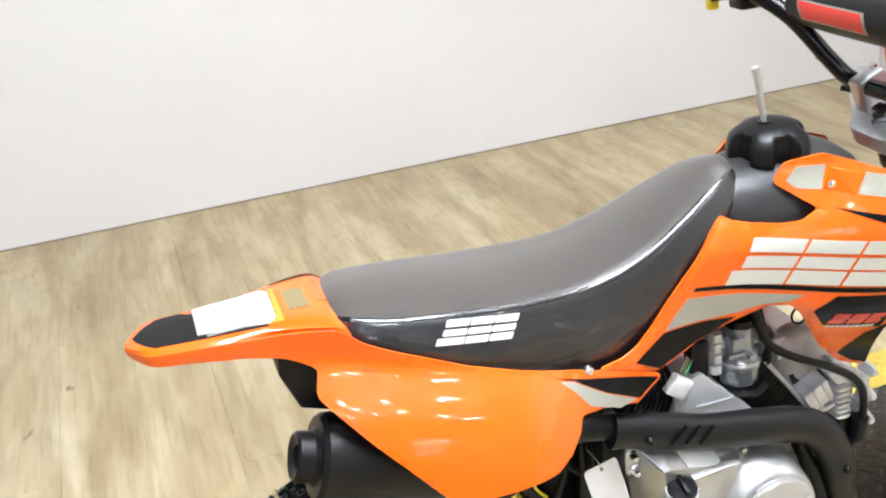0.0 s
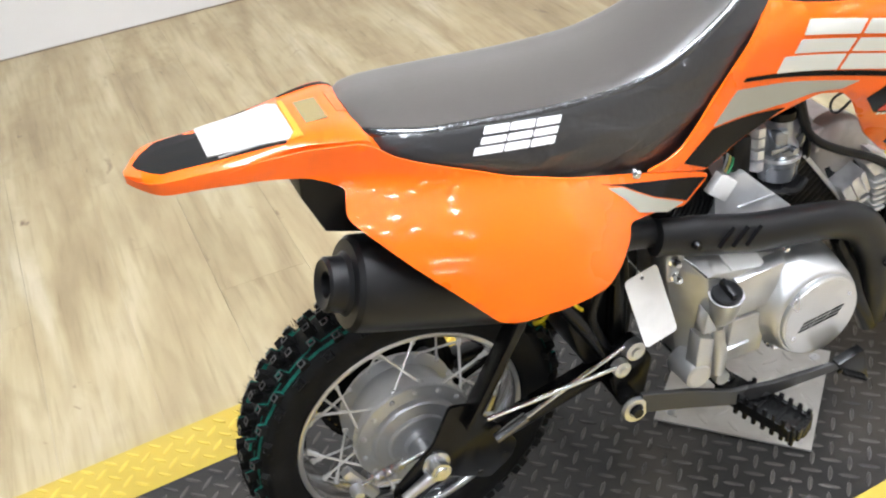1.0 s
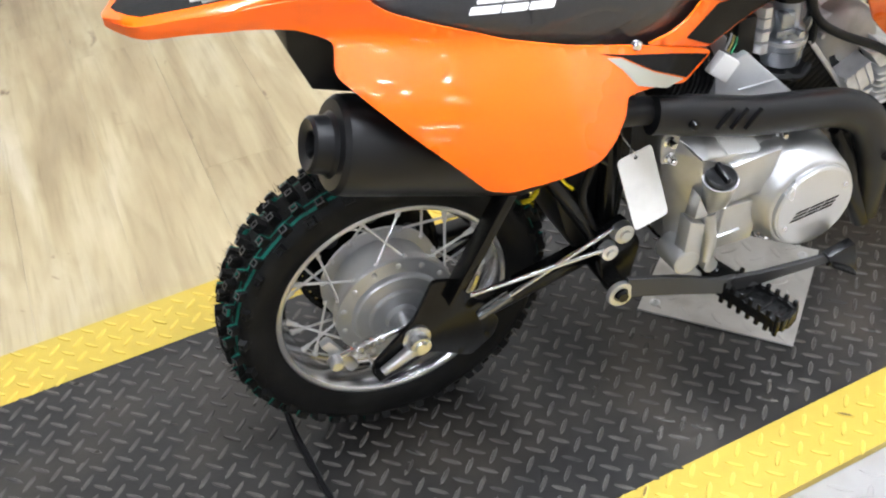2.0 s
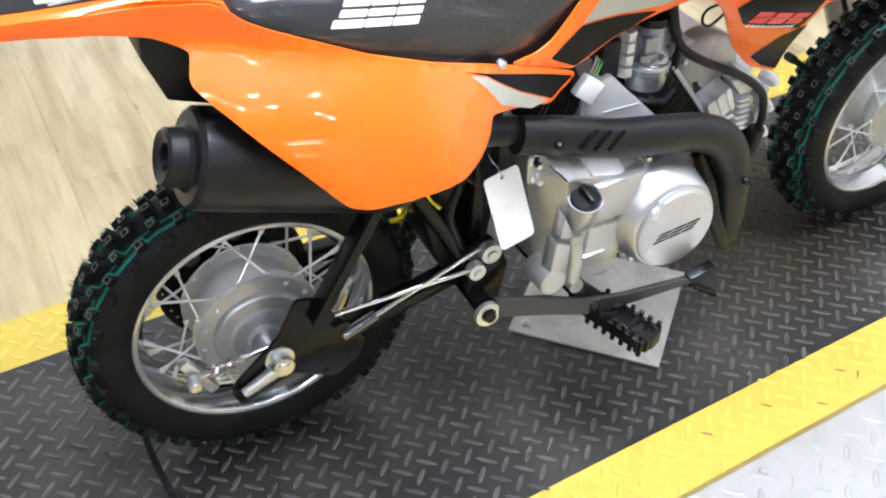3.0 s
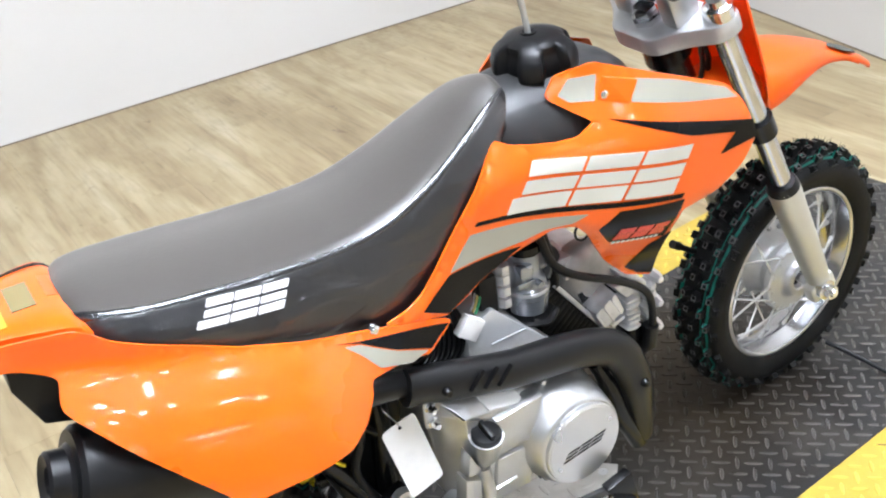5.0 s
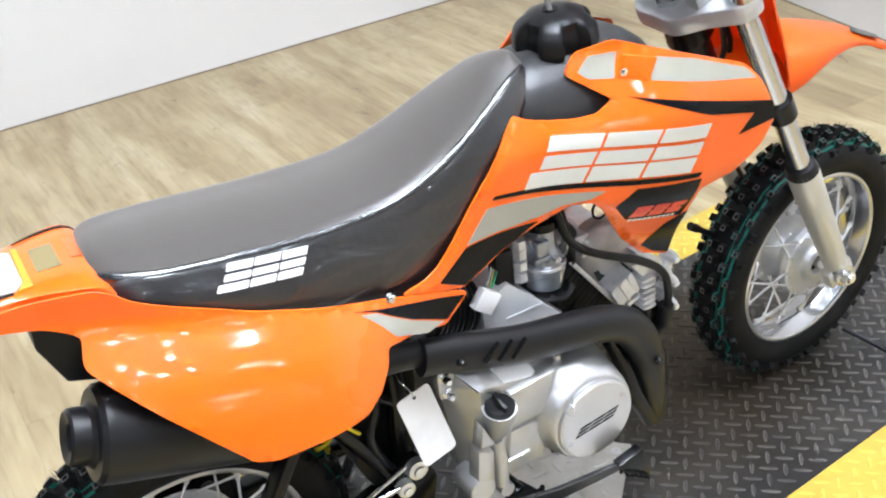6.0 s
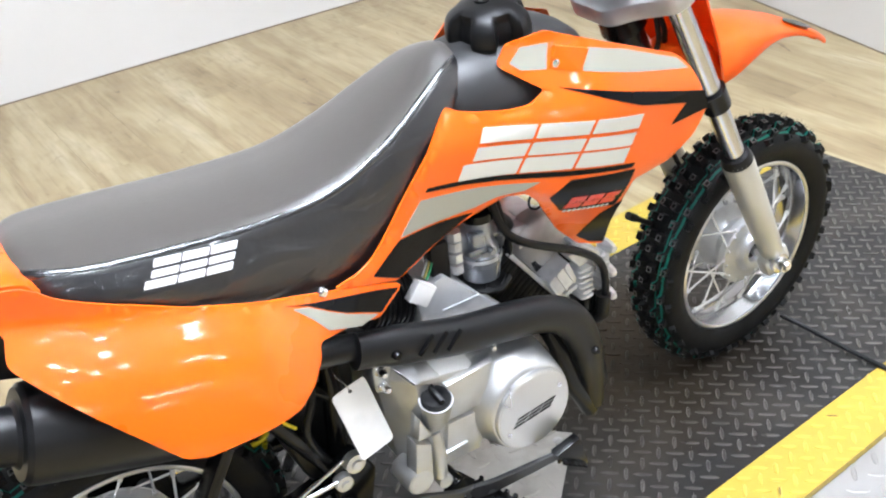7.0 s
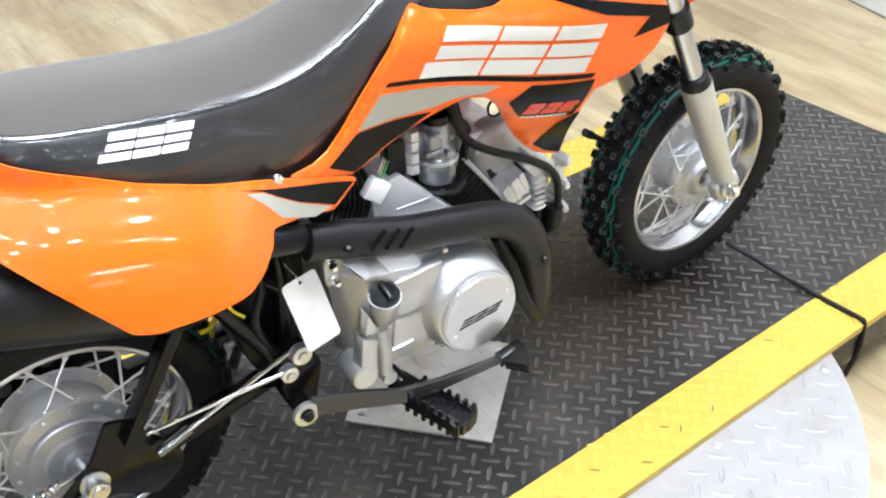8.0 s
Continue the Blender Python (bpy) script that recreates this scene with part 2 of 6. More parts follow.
    def make(self, name, material, parent=None, label="", smooth=35.0, lean=False):
        if lean:
            self.v = leaned(self.v)
        return mesh_ob(name, self.v, self.f, material, parent, label, smooth)


def along(a, b):
    """The pose at a whose local z runs towards b."""
    a, b = Vector(a), Vector(b)
    return Matrix.Translation(a) @ (b - a).to_track_quat("Z", "Y").to_matrix().to_4x4()


def curve_pts(pts, n=6, closed=False):
    """Catmull-Rom through points of any dimension."""
    P = [np.array(p, float) for p in pts]
    out = []
    k = len(P)
    for i in range(k if closed else k - 1):
        if closed:
            a, b, c, d = P[i - 1], P[i], P[(i + 1) % k], P[(i + 2) % k]
        else:
            a, b, c, d = P[max(i - 1, 0)], P[i], P[i + 1], P[min(i + 2, k - 1)]
        for s in range(n):
            t = s / n
            out.append(tuple(0.5 * (2 * b + (c - a) * t + (2 * a - 5 * b + 4 * c - d) * t * t + (3 * b - a - 3 * c + d) * t**3)))
    if not closed:
        out.append(tuple(P[-1]))
    return out


def sstep(a, b, v):
    t = min(1.0, max(0.0, (v - a) / (b - a)))
    return t * t * (3 - 2 * t)


def round_poly(pts, r=0.006, n=3):
    """An outline with its corners rounded."""
    out = []
    k = len(pts)
    for i in range(k):
        p, a, b = Vector(pts[i]), Vector(pts[i - 1]), Vector(pts[(i + 1) % k])
        da, db = (a - p), (b - p)
        q = min(r, da.length * 0.45, db.length * 0.45)
        s, e = p + da.normalized() * q, p + db.normalized() * q
        for j in range(n + 1):
            t = j / n
            out.append(tuple((1 - t) ** 2 * s + 2 * t * (1 - t) * p + t * t * e))
    return out


def inside(p, poly):
    x, y = p
    c = False
    for (x0, y0), (x1, y1) in zip(poly, poly[1:] + poly[:1]):
        if (y0 > y) != (y1 > y) and x < (x1 - x0) * (y - y0) / (y1 - y0) + x0:
            c = not c
    return c


def edge_far(p, poly):
    p = Vector(p)
    best = 9.0
    for a, b in zip(poly, poly[1:] + poly[:1]):
        a, b = Vector(a), Vector(b)
        d = b - a
        t = max(0.0, min(1.0, (p - a).dot(d) / max(d.dot(d), 1e-12)))
        best = min(best, (a + t * d - p).length)
    return best


def skin(outline, surface, thick=0.003, step=0.012, lip=0.006, drop=0.004, lift=0.0, flush=-9.0):
    """A shell over an (x, z) outline whose outer face lies on y = surface(x, z), rolled in at its edge. Returns verts, faces."""
    from mathutils.geometry import delaunay_2d_cdt
    ring = []
    for a, b in zip(outline, outline[1:] + outline[:1]):
        n = max(1, int((Vector(b) - Vector(a)).length / step))
        ring += [(a[0] + (b[0] - a[0]) * i / n, a[1] + (b[1] - a[1]) * i / n) for i in range(n)]
    xs, zs = [p[0] for p in ring], [p[1] for p in ring]
    pts = list(ring)
    nx, nz = int((max(xs) - min(xs)) / step) + 1, int((max(zs) - min(zs)) / step) + 1
    for i in range(nx + 1):
        for j in range(nz + 1):
            p = (min(xs) + i * step + 0.31 * step * (j % 2), min(zs) + j * step)
            if inside(p, ring) and edge_far(p, ring) > 0.35 * step:
                pts.append(p)
    # a second ring close to the edge carries the rolled lip
    v2, _, faces, *_ = delaunay_2d_cdt([Vector(p) for p in pts], [], [list(range(len(ring)))], 1, 1e-7)
    top, under = [], []
    for p in v2:
        d = edge_far(p, ring) if lip and p[0] > flush else 1.0
        roll = drop * (1 - min(1.0, d / lip)) ** 2 if lip else 0.0
        y = surface(p[0], p[1]) + roll - lift
        top.append((p[0], y, p[1]))
        under.append((p[0], y + thick, p[1]))
    n = len(top)
    f = [tuple(q) for q in faces] + [tuple(i + n for i in reversed(q)) for q in faces]
    count = {}
    for q in faces:
        for a, b in zip(q, q[1:] + q[:1]):
            count[(a, b)] = True
    f += [(a, b, b + n, a + n) for a, b in count if (b, a) not in count]
    return top + under, f


LEAN = radians(3.2)  # the bike leans a little towards its right side
PIVOT_Z = 0.203


def mirror(verts):
    """Across the bike's leaning middle plane."""
    c, s = math.cos(LEAN), math.sin(LEAN)
    out = []
    for x, y, z in verts:
        d = y * c + (z - PIVOT_Z) * s
        out.append((x, y - 2 * d * c, z - 0.010))
    return out


def leaned(verts):
    """Upright shape to its leaning place."""
    c, s = math.cos(LEAN), math.sin(LEAN)
    return [(x, y * c - (z - PIVOT_Z) * s, PIVOT_Z + y * s + (z - PIVOT_Z) * c) for x, y, z in verts]


# ---- room ----
ROOM = radians(1.26)


def room_pt(s, d, z):
    """Along the back wall, towards it, up."""
    return Vector((s * math.cos(ROOM) - d * math.sin(ROOM), s * math.sin(ROOM) + d * math.cos(ROOM), z))


def wall(name, a, b, thick, label, paint=PAINTW):
    a, b = Vector(a), Vector(b)
    d = (b - a).normalized()
    n = Vector((-d.y, d.x)) * thick
    s = Soup().prism([tuple(a), tuple(b), tuple(b + n), tuple(a + n)], FLOOR - 0.05, CEIL, plane="xy")
    ob = s.make(name, paint, smooth=0)
    return tagged(ob, label, "wall", kind="structure")


c_back_l, c_back_r = (-3.6, 2.45 - 3.6 * 0.022), (2.806, 2.512)
c_bend = (2.224, -0.62)  # the side wall turns here
c_right_n = (2.18, -15.4)
c_left_n = (-3.6, c_right_n[1])
wall("wall_north", c_back_r, c_back_l, -0.12, "plain white painted wall behind the display turntable")
wall("wall_east", c_bend, c_back_r, -0.12, "plain white painted side wall of the photo room")
wall("wall_southeast", c_right_n, c_bend, -0.12, "plain white painted side wall of the hall")
wall("wall_south", c_left_n, c_right_n, -0.12, "plain grey painted wall closing the room", PAINTG)
wall("wall_west", c_back_l, c_left_n, -0.12, "plain grey painted end wall of the room", PAINTG)
ceil = Soup().prism([c_left_n, c_right_n, c_bend, c_back_r, c_back_l], CEIL, CEIL + 0.1, plane="xy").make("ceiling", CEILM, smooth=0)
tagged(ceil, "grey painted ceiling with flush light fixtures", "ceiling", kind="structure")
sub = Soup().prism([c_left_n, c_right_n, c_bend, c_back_r, c_back_l], FLOOR - 0.1, FLOOR - 0.006, plane="xy").make("floor", mat("floor_gap", (0.30, 0.235, 0.14), 0.8), smooth=0)
tagged(sub, "sandy brown wood-look vinyl plank floor", "floor", kind="structure")


def trim_strip(name, a, b, label):
    a, b = Vector(a), Vector(b)
    d = (b - a).normalized()
    n = Vector((-d.y, d.x))
    s = Soup().prism([tuple(a + n * 0.001), tuple(b + n * 0.001), tuple(b + n * 0.005), tuple(a + n * 0.005)], FLOOR - 0.004, FLOOR + 0.004, plane="xy")
    return tagged(s.make(name, mat("joint_sealant", (0.2, 0.16, 0.11), 0.8), smooth=0), label, "trim", kind="structure")


trim_strip("trim", c_back_r, c_back_l, "thin dark joint between wall and floor")
trim_strip("trim", c_bend, c_back_r, "thin dark joint between wall and floor")


# ceiling lights: long fixtures over the turntable, at the far end of the hall and, as added fill, to the west; round
# ones between
LIGHT_ON = bpy.data.materials.new("lit_diffuser")
LIGHT_ON.use_nodes = True
_b = LIGHT_ON.node_tree.nodes["Principled BSDF"]
_b.inputs["Base Color"].default_value = (0.9, 0.9, 0.9, 1)
_b.inputs["Emission Color"].default_value = (0.90, 0.95, 1.04, 1)
_b.inputs["Emission Strength"].default_value = LAMP_GLOW
_h = Soup().lathe([(0.0, 0.0), (0.105, 0.0), (0.11, -0.004), (0.105, -0.035), (0.078, -0.045), (0.070, -0.045), (0.068, -0.038), (0.0, -0.038)], 28, pose(0, 0, 0)).make("ceiling_light", CEILM, smooth=30)
tagged(_h, "round surface-mounted LED ceiling light, switched on; two of the set are added", "ceiling light", "round ceiling lights")
Soup().lathe([(0.0, -0.039), (0.062, -0.039), (0.065, -0.041), (0.062, -0.043), (0.0, -0.043)], 20, pose(0, 0, 0)).make("diffuser", LIGHT_ON, _h, "lit milky diffuser", smooth=30)
_t = Soup().box((0, 0, -0.02), (1.64, 0.16, 0.04), bevel=0.004).make("tube_light", CEILM, smooth=0)
tagged(_t, "long narrow LED ceiling light, switched on; three of the set are added fill", "ceiling light", "long ceiling lights")
Soup().box((0, 0, -0.043), (1.58, 0.10, 0.006)).make("diffuser", LIGHT_ON, _t, "lit milky diffuser", smooth=0)
for _o, spots in ((_h, SPOTS), (_t, TUBES)):
    for k, (gx, gy) in enumerate(spots):
        m = pose(gx, gy, CEIL)
        if k == 0:
            _o.matrix_basis = m
        else:
            copy_thing(_o, m)

# ---- turntable: painted tread-plate runway on a round aluminium disc ----
RUN = 0.0865  # turn of the runway against the bike, in radians
CX, CY = 0.53, 0.005
RUNM = Matrix.Translation((0, 0, 0)) @ Matrix.Rotation(RUN, 4, "Z")
NEAR_OUT, NEAR_IN, FAR_IN, FAR_OUT = -0.355, -0.264, 0.273, 0.374
RUN_X0, RUN_X1 = -0.68, 1.70

RUNBLACK = mat("black_tread_paint", (0.0160, 0.0150, 0.0140), 0.33, var=0.35, scale=45, bump=0.2, bump_scale=260, spec=0.52, dirt=(0.044, 0.037, 0.029), dirt_scale=4.5, rvar=0.13)
YELLOW = mat("yellow_floor_paint", (0.42, 0.305, 0.045), 0.42, var=0.1, scale=40, bump=0.12, bump_scale=250, dirt=(0.46, 0.30, 0.036), dirt_scale=9)
ALUPLATE = mat("aluminium_tread_plate", (0.37, 0.36, 0.345), 0.44, 0.45, var=0.08, scale=25, bump=0.08, bump_scale=400, dirt=(0.32, 0.305, 0.28), dirt_scale=8)
WORN = mat("worn_tread_top", (0.115, 0.108, 0.098), 0.3, 0.35, var=0.6, scale=40, dirt=(0.05, 0.05, 0.05), dirt_scale=14)
YWORN = mat("worn_yellow_top", (0.54, 0.39, 0.065), 0.4, var=0.08, scale=60)


def brown_patch(m, centre, r0, r1, color):
    """A dull brown patch with an uneven edge round a place on the plate."""
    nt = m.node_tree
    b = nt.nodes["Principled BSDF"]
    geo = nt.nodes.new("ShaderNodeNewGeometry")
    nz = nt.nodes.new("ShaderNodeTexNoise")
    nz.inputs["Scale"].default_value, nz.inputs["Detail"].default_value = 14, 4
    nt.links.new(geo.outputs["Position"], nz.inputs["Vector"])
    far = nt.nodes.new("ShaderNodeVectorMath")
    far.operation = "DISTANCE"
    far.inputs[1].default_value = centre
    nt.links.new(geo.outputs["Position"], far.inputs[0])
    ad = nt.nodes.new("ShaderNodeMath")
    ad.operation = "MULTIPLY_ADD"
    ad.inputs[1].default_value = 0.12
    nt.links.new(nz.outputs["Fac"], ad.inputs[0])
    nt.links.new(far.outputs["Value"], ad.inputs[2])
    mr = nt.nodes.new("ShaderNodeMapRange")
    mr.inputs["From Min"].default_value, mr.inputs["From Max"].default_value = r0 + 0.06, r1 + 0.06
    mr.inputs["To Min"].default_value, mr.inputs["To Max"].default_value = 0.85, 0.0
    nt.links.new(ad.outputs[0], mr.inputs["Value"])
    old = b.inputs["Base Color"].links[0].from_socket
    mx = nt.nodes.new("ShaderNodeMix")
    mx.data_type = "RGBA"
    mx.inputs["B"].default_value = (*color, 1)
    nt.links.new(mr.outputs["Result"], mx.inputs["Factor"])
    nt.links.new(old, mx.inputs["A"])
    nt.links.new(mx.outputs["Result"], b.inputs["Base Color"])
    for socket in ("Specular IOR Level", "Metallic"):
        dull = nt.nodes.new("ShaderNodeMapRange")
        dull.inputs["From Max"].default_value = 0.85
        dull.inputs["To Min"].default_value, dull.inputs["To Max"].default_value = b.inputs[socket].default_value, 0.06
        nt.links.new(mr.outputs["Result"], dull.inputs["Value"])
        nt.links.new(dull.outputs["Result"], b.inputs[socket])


# Browner and less glossy beside the front wheel, on plate and lozenges alike.
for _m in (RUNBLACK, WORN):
    brown_patch(_m, (0.86, 0.14, 0.0), 0.12, 0.32, (0.036, 0.027, 0.017))

table = tagged(new("display_turntable"), "black tread-plate runway with yellow edge stripes on a round aluminium disc", "turntable")
table.location = (CX, CY, FLOOR)
bpy.context.view_layer.update()


def run_pts(outline):
    return [tuple((RUNM @ Vector((x, y, 0)))[:2]) for x, y in outline]


def slab(name, outline, z0, z1, material, label, bevel=0.0):
    return Soup().prism(outline, z0, z1, bevel, plane="xy").make(name, material, table, label, smooth=30)


disc_pts = [(CX + 0.597 * math.cos(2 * math.pi * i / 96), CY + 0.597 * math.sin(2 * math.pi * i / 96)) for i in range(96)]
slab("disc", disc_pts, -0.022, -0.012, ALUPLATE, "round aluminium tread plate with screws")
slab("disc_rim", [(CX + 0.585 * math.cos(2 * math.pi * i / 64), CY + 0.585 * math.sin(2 * math.pi * i / 64)) for i in range(64)], FLOOR + 0.03, -0.022, BRIGHT, "aluminium drum under the disc")
slab("base", [(CX + 0.5 * math.cos(2 * math.pi * i / 64), CY + 0.5 * math.sin(2 * math.pi * i / 64)) for i in range(64)], FLOOR - 0.003, FLOOR + 0.03, STEELB, "black steel base ring")
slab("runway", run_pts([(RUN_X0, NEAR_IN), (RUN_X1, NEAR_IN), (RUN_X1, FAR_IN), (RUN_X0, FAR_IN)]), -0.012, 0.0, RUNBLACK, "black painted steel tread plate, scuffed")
slab("yellow_stripe", run_pts([(RUN_X0, NEAR_OUT), (RUN_X1 - 0.03, NEAR_OUT), (RUN_X1, NEAR_OUT + 0.03), (RUN_X1, NEAR_IN), (RUN_X0, NEAR_IN)]), -0.012, 0.0003, YELLOW, "yellow painted edge stripe, worn on the treads")
slab("yellow_stripe", run_pts([(RUN_X0, FAR_IN), (RUN_X1, FAR_IN), (RUN_X1, FAR_OUT - 0.03), (RUN_X1 - 0.03, FAR_OUT), (RUN_X0, FAR_OUT)]), -0.012, 0.0003, YELLOW, "yellow painted edge stripe, worn on the treads")
for yy in (NEAR_OUT + 0.02, FAR_OUT - 0.02):
    slab("side_rail", run_pts([(RUN_X0, yy - 0.02), (RUN_X1 - 0.03, yy - 0.02), (RUN_X1 - 0.03, yy + 0.02), (RUN_X0, yy + 0.02)]), -0.06, -0.0125, STEELB, "black steel edge rail")


def tread(l, w, h):
    """One raised lozenge of a tread plate."""
    out = [(-l, 0), (-l * 0.62, -w * 0.8), (0, -w), (l * 0.62, -w * 0.8), (l, 0), (l * 0.62, w * 0.8), (0, w), (-l * 0.62, w * 0.8)]
    v = [(x, y, 0) for x, y in out] + [(x * 0.86, y * 0.6, h) for x, y in out]
    f = [(i, (i + 1) % 8, 8 + (i + 1) % 8, 8 + i) for i in range(8)] + [tuple(range(8, 16))]
    return v, f


def treads(name, x0, x1, y0, y1, pitch, l, w, h, z, material, parent, label, keep=None, spin=43.0, odds=1.0, frame_m=RUNM):
    """Crossed lozenges on a lattice that stands askew to the plate's edge."""
    s = Soup()
    rnd = random.Random(4)
    v, f = tread(l, w, h)
    c, sn = math.cos(radians(spin)), math.sin(radians(spin))
    reach = int((abs(x1 - x0) + abs(y1 - y0)) / pitch) + 2
    for i in range(-reach, reach + 1):
        for j in range(-reach, reach + 1):
            x, y = (i * c - j * sn) * pitch, (i * sn + j * c) * pitch
            if not (x0 + 0.006 < x < x1 - 0.006 and y0 + 0.006 < y < y1 - 0.006) or rnd.random() > odds:
                continue
            m = frame_m @ pose(x, y, z, 0, 0, spin + (90 if (i + j) % 2 else 0))
            if keep and not keep(m.translation):
                continue
            s.add(v, f, m)
    ob = s.make(name, material, parent, label, smooth=0)
    ob["kind"] = "stuff"
    return ob


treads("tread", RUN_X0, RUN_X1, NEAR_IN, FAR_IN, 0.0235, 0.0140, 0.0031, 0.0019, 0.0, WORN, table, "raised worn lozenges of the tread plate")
treads("tread", RUN_X0, RUN_X1 - 0.03, NEAR_OUT, NEAR_IN, 0.0235, 0.0130, 0.0034, 0.0016, 0.0003, YWORN, table, "raised yellow lozenges")
treads("tread", RUN_X0, RUN_X1 - 0.03, FAR_IN, FAR_OUT, 0.0235, 0.0130, 0.0034, 0.0016, 0.0003, YWORN, table, "raised yellow lozenges")
treads("tread", RUN_X0, RUN_X1 - 0.03, NEAR_OUT, NEAR_IN, 0.0235, 0.0100, 0.0024, 0.0022, 0.0003, mat("bare_tread_top", (0.16, 0.10, 0.03), 0.4), table, "lozenge tops rubbed bare to dark steel", odds=0.05)


def on_disc(p):
    q = RUNM.inverted() @ p
    return (p.x - CX) ** 2 + (p.y - CY) ** 2 < 0.577**2 and (q.y < NEAR_OUT - 0.012 or q.y > FAR_OUT + 0.012)


treads("tread", -0.1, 1.2, -0.7, 0.7, 0.034, 0.016, 0.0042, 0.0012, -0.012, ALUPLATE, table, "raised lozenges of the aluminium plate", keep=on_disc)
# square cover plate over the pivot
PA, PB = Vector((0.363, 0.021)), Vector((0.510, -0.133))
_d = PB - PA
_n = Vector((-_d.y, _d.x))
cover = [tuple(PA), tuple(PB), tuple(PB + _n), tuple(PA + _n)]
DULL = mat("dusty_aluminium", (0.54, 0.525, 0.49), 0.42, 0.55, var=0.1, scale=30, dirt=(0.42, 0.40, 0.365), dirt_scale=20)
slab("cover_plate", cover, 0.0016, 0.0046, DULL, "square aluminium tread-plate cover, dusty")
_pm = Matrix.Translation((PA.x, PA.y, 0)) @ Matrix.Rotation(math.atan2(_d.y, _d.x), 4, "Z")
treads("tread", 0.004, _d.length, 0.004, _d.length, 0.030, 0.014, 0.004, 0.0012, 0.0046, DULL, table, "raised lozenges of the cover plate", frame_m=_pm)


def screw(x, y, z, r=0.006):
    s = Soup().lathe([(r, 0), (r, 0.0012), (r * 0.8, 0.0022), (r * 0.35, 0.0024), (r * 0.3, 0.0012), (0, 0.0012)], 16, pose(x, y, z))
    return s.make("screw", BRIGHT, table, smooth=35)


for q in ((0.02, 0.02), (_d.length - 0.02, _d.length - 0.02), (0.02, _d.length - 0.02)):
    p = _pm @ Vector((*q, 0))
    screw(p.x, p.y, 0.0046, 0.0075)
for x, y in ((1.022, -0.286), (0.775, -0.305), (0.53, -0.328), (0.28, -0.355), (0.85, -0.40), (0.10, -0.38)):
    screw(x, y, -0.012)


# cords that hold the wheels, drawn across the runway
def cord(pts, label):
    s = Soup().tube(curve_pts(pts, 8), 0.0042, 10)
    # twisted cover
    return tagged(s.make("tie_cord", HOSE), label, "cord", "tie cords")


cord([(1.10, 0.0, 0.032), (1.115, -0.03, 0.022), (1.135, -0.12, 0.008), (1.145, -0.2, 0.0046), (1.150, -0.243, 0.0046), (1.150, -0.254, 0.001), (1.147, -0.259, -0.03), (1.146, -0.259, -0.055), (1.14, -0.25, FLOOR + 0.01)], "black rubber cord from the front tyre over the runway edge")
cord([(-0.145, 0.03, 0.03), (-0.143, 0.0, 0.012), (-0.138, -0.04, 0.0044), (-0.132, -0.1, 0.0044), (-0.118, -0.2, 0.0044), (-0.105, -0.3, 0.006), (-0.09, -0.372, 0.004), (-0.088, -0.382, -0.02), (-0.085, -0.385, FLOOR + 0.01)], "black rubber cord from the rear tyre over the runway edge")
# ---- the dirt bike ----
bike = tagged(new("dirt_bike"), "small orange and black off-road motorcycle with knobbly tyres, new", "motorcycle")
bike.location = (0.5, 0, 0)
bpy.context.view_layer.update()

WHEEL_R, AXLE_Z = 0.203, 0.203
REAR_X, FRONT_X, FRONT_Y = 0.0, 1.001, 0.026


def tyre_material():
    m = mat("tyre_rubber_lined", (0.007, 0.007, 0.007), 0.55, spec=0.16, var=0.3, bump=0.15, bump_scale=300, dirt=(0.013, 0.013, 0.0125), dirt_scale=25)
    nt = m.node_tree
    b = nt.nodes["Principled BSDF"]
    tc = nt.nodes.new("ShaderNodeTexCoord")
    sep = nt.nodes.new("ShaderNodeSeparateXYZ")
    nt.links.new(tc.outputs["Object"], sep.inputs[0])
    nz = nt.nodes.new("ShaderNodeTexNoise")
    nz.inputs["Scale"].default_value = 35
    nt.links.new(tc.outputs["Object"], nz.inputs["Vector"])
    wob = nt.nodes.new("ShaderNodeMath")
    wob.operation = "MULTIPLY_ADD"
    nt.links.new(nz.outputs["Fac"], wob.inputs[0])
    wob.inputs[1].default_value = 0.006
    nt.links.new(sep.outputs["Y"], wob.inputs[2])
    mask = None
    for centre, half in ((-0.0235, 0.0017), (-0.0150, 0.0011), (0.025, 0.0016)):
        d = nt.nodes.new("ShaderNodeMath")
        d.operation = "COMPARE"
        nt.links.new(wob.outputs[0], d.inputs[0])
        d.inputs[1].default_value, d.inputs[2].default_value = centre, half
        if mask is None:
            mask = d.outputs[0]
        else:
            a = nt.nodes.new("ShaderNodeMath")
            a.operation = "MAXIMUM"
            nt.links.new(mask, a.inputs[0])
            nt.links.new(d.outputs[0], a.inputs[1])
            mask = a.outputs[0]
    old = b.inputs["Base Color"].links[0].from_socket
    mx = nt.nodes.new("ShaderNodeMix")
    mx.data_type = "RGBA"
    mx.inputs["B"].default_value = (0.010, 0.115, 0.088, 1)
    nt.links.new(mask, mx.inputs["Factor"])
    nt.links.new(old, mx.inputs["A"])
    nt.links.new(mx.outputs["Result"], b.inputs["Base Color"])
    return m


TYRE = tyre_material()
YM = Matrix.Rotation(radians(90), 4, "X")  # local z -> -y


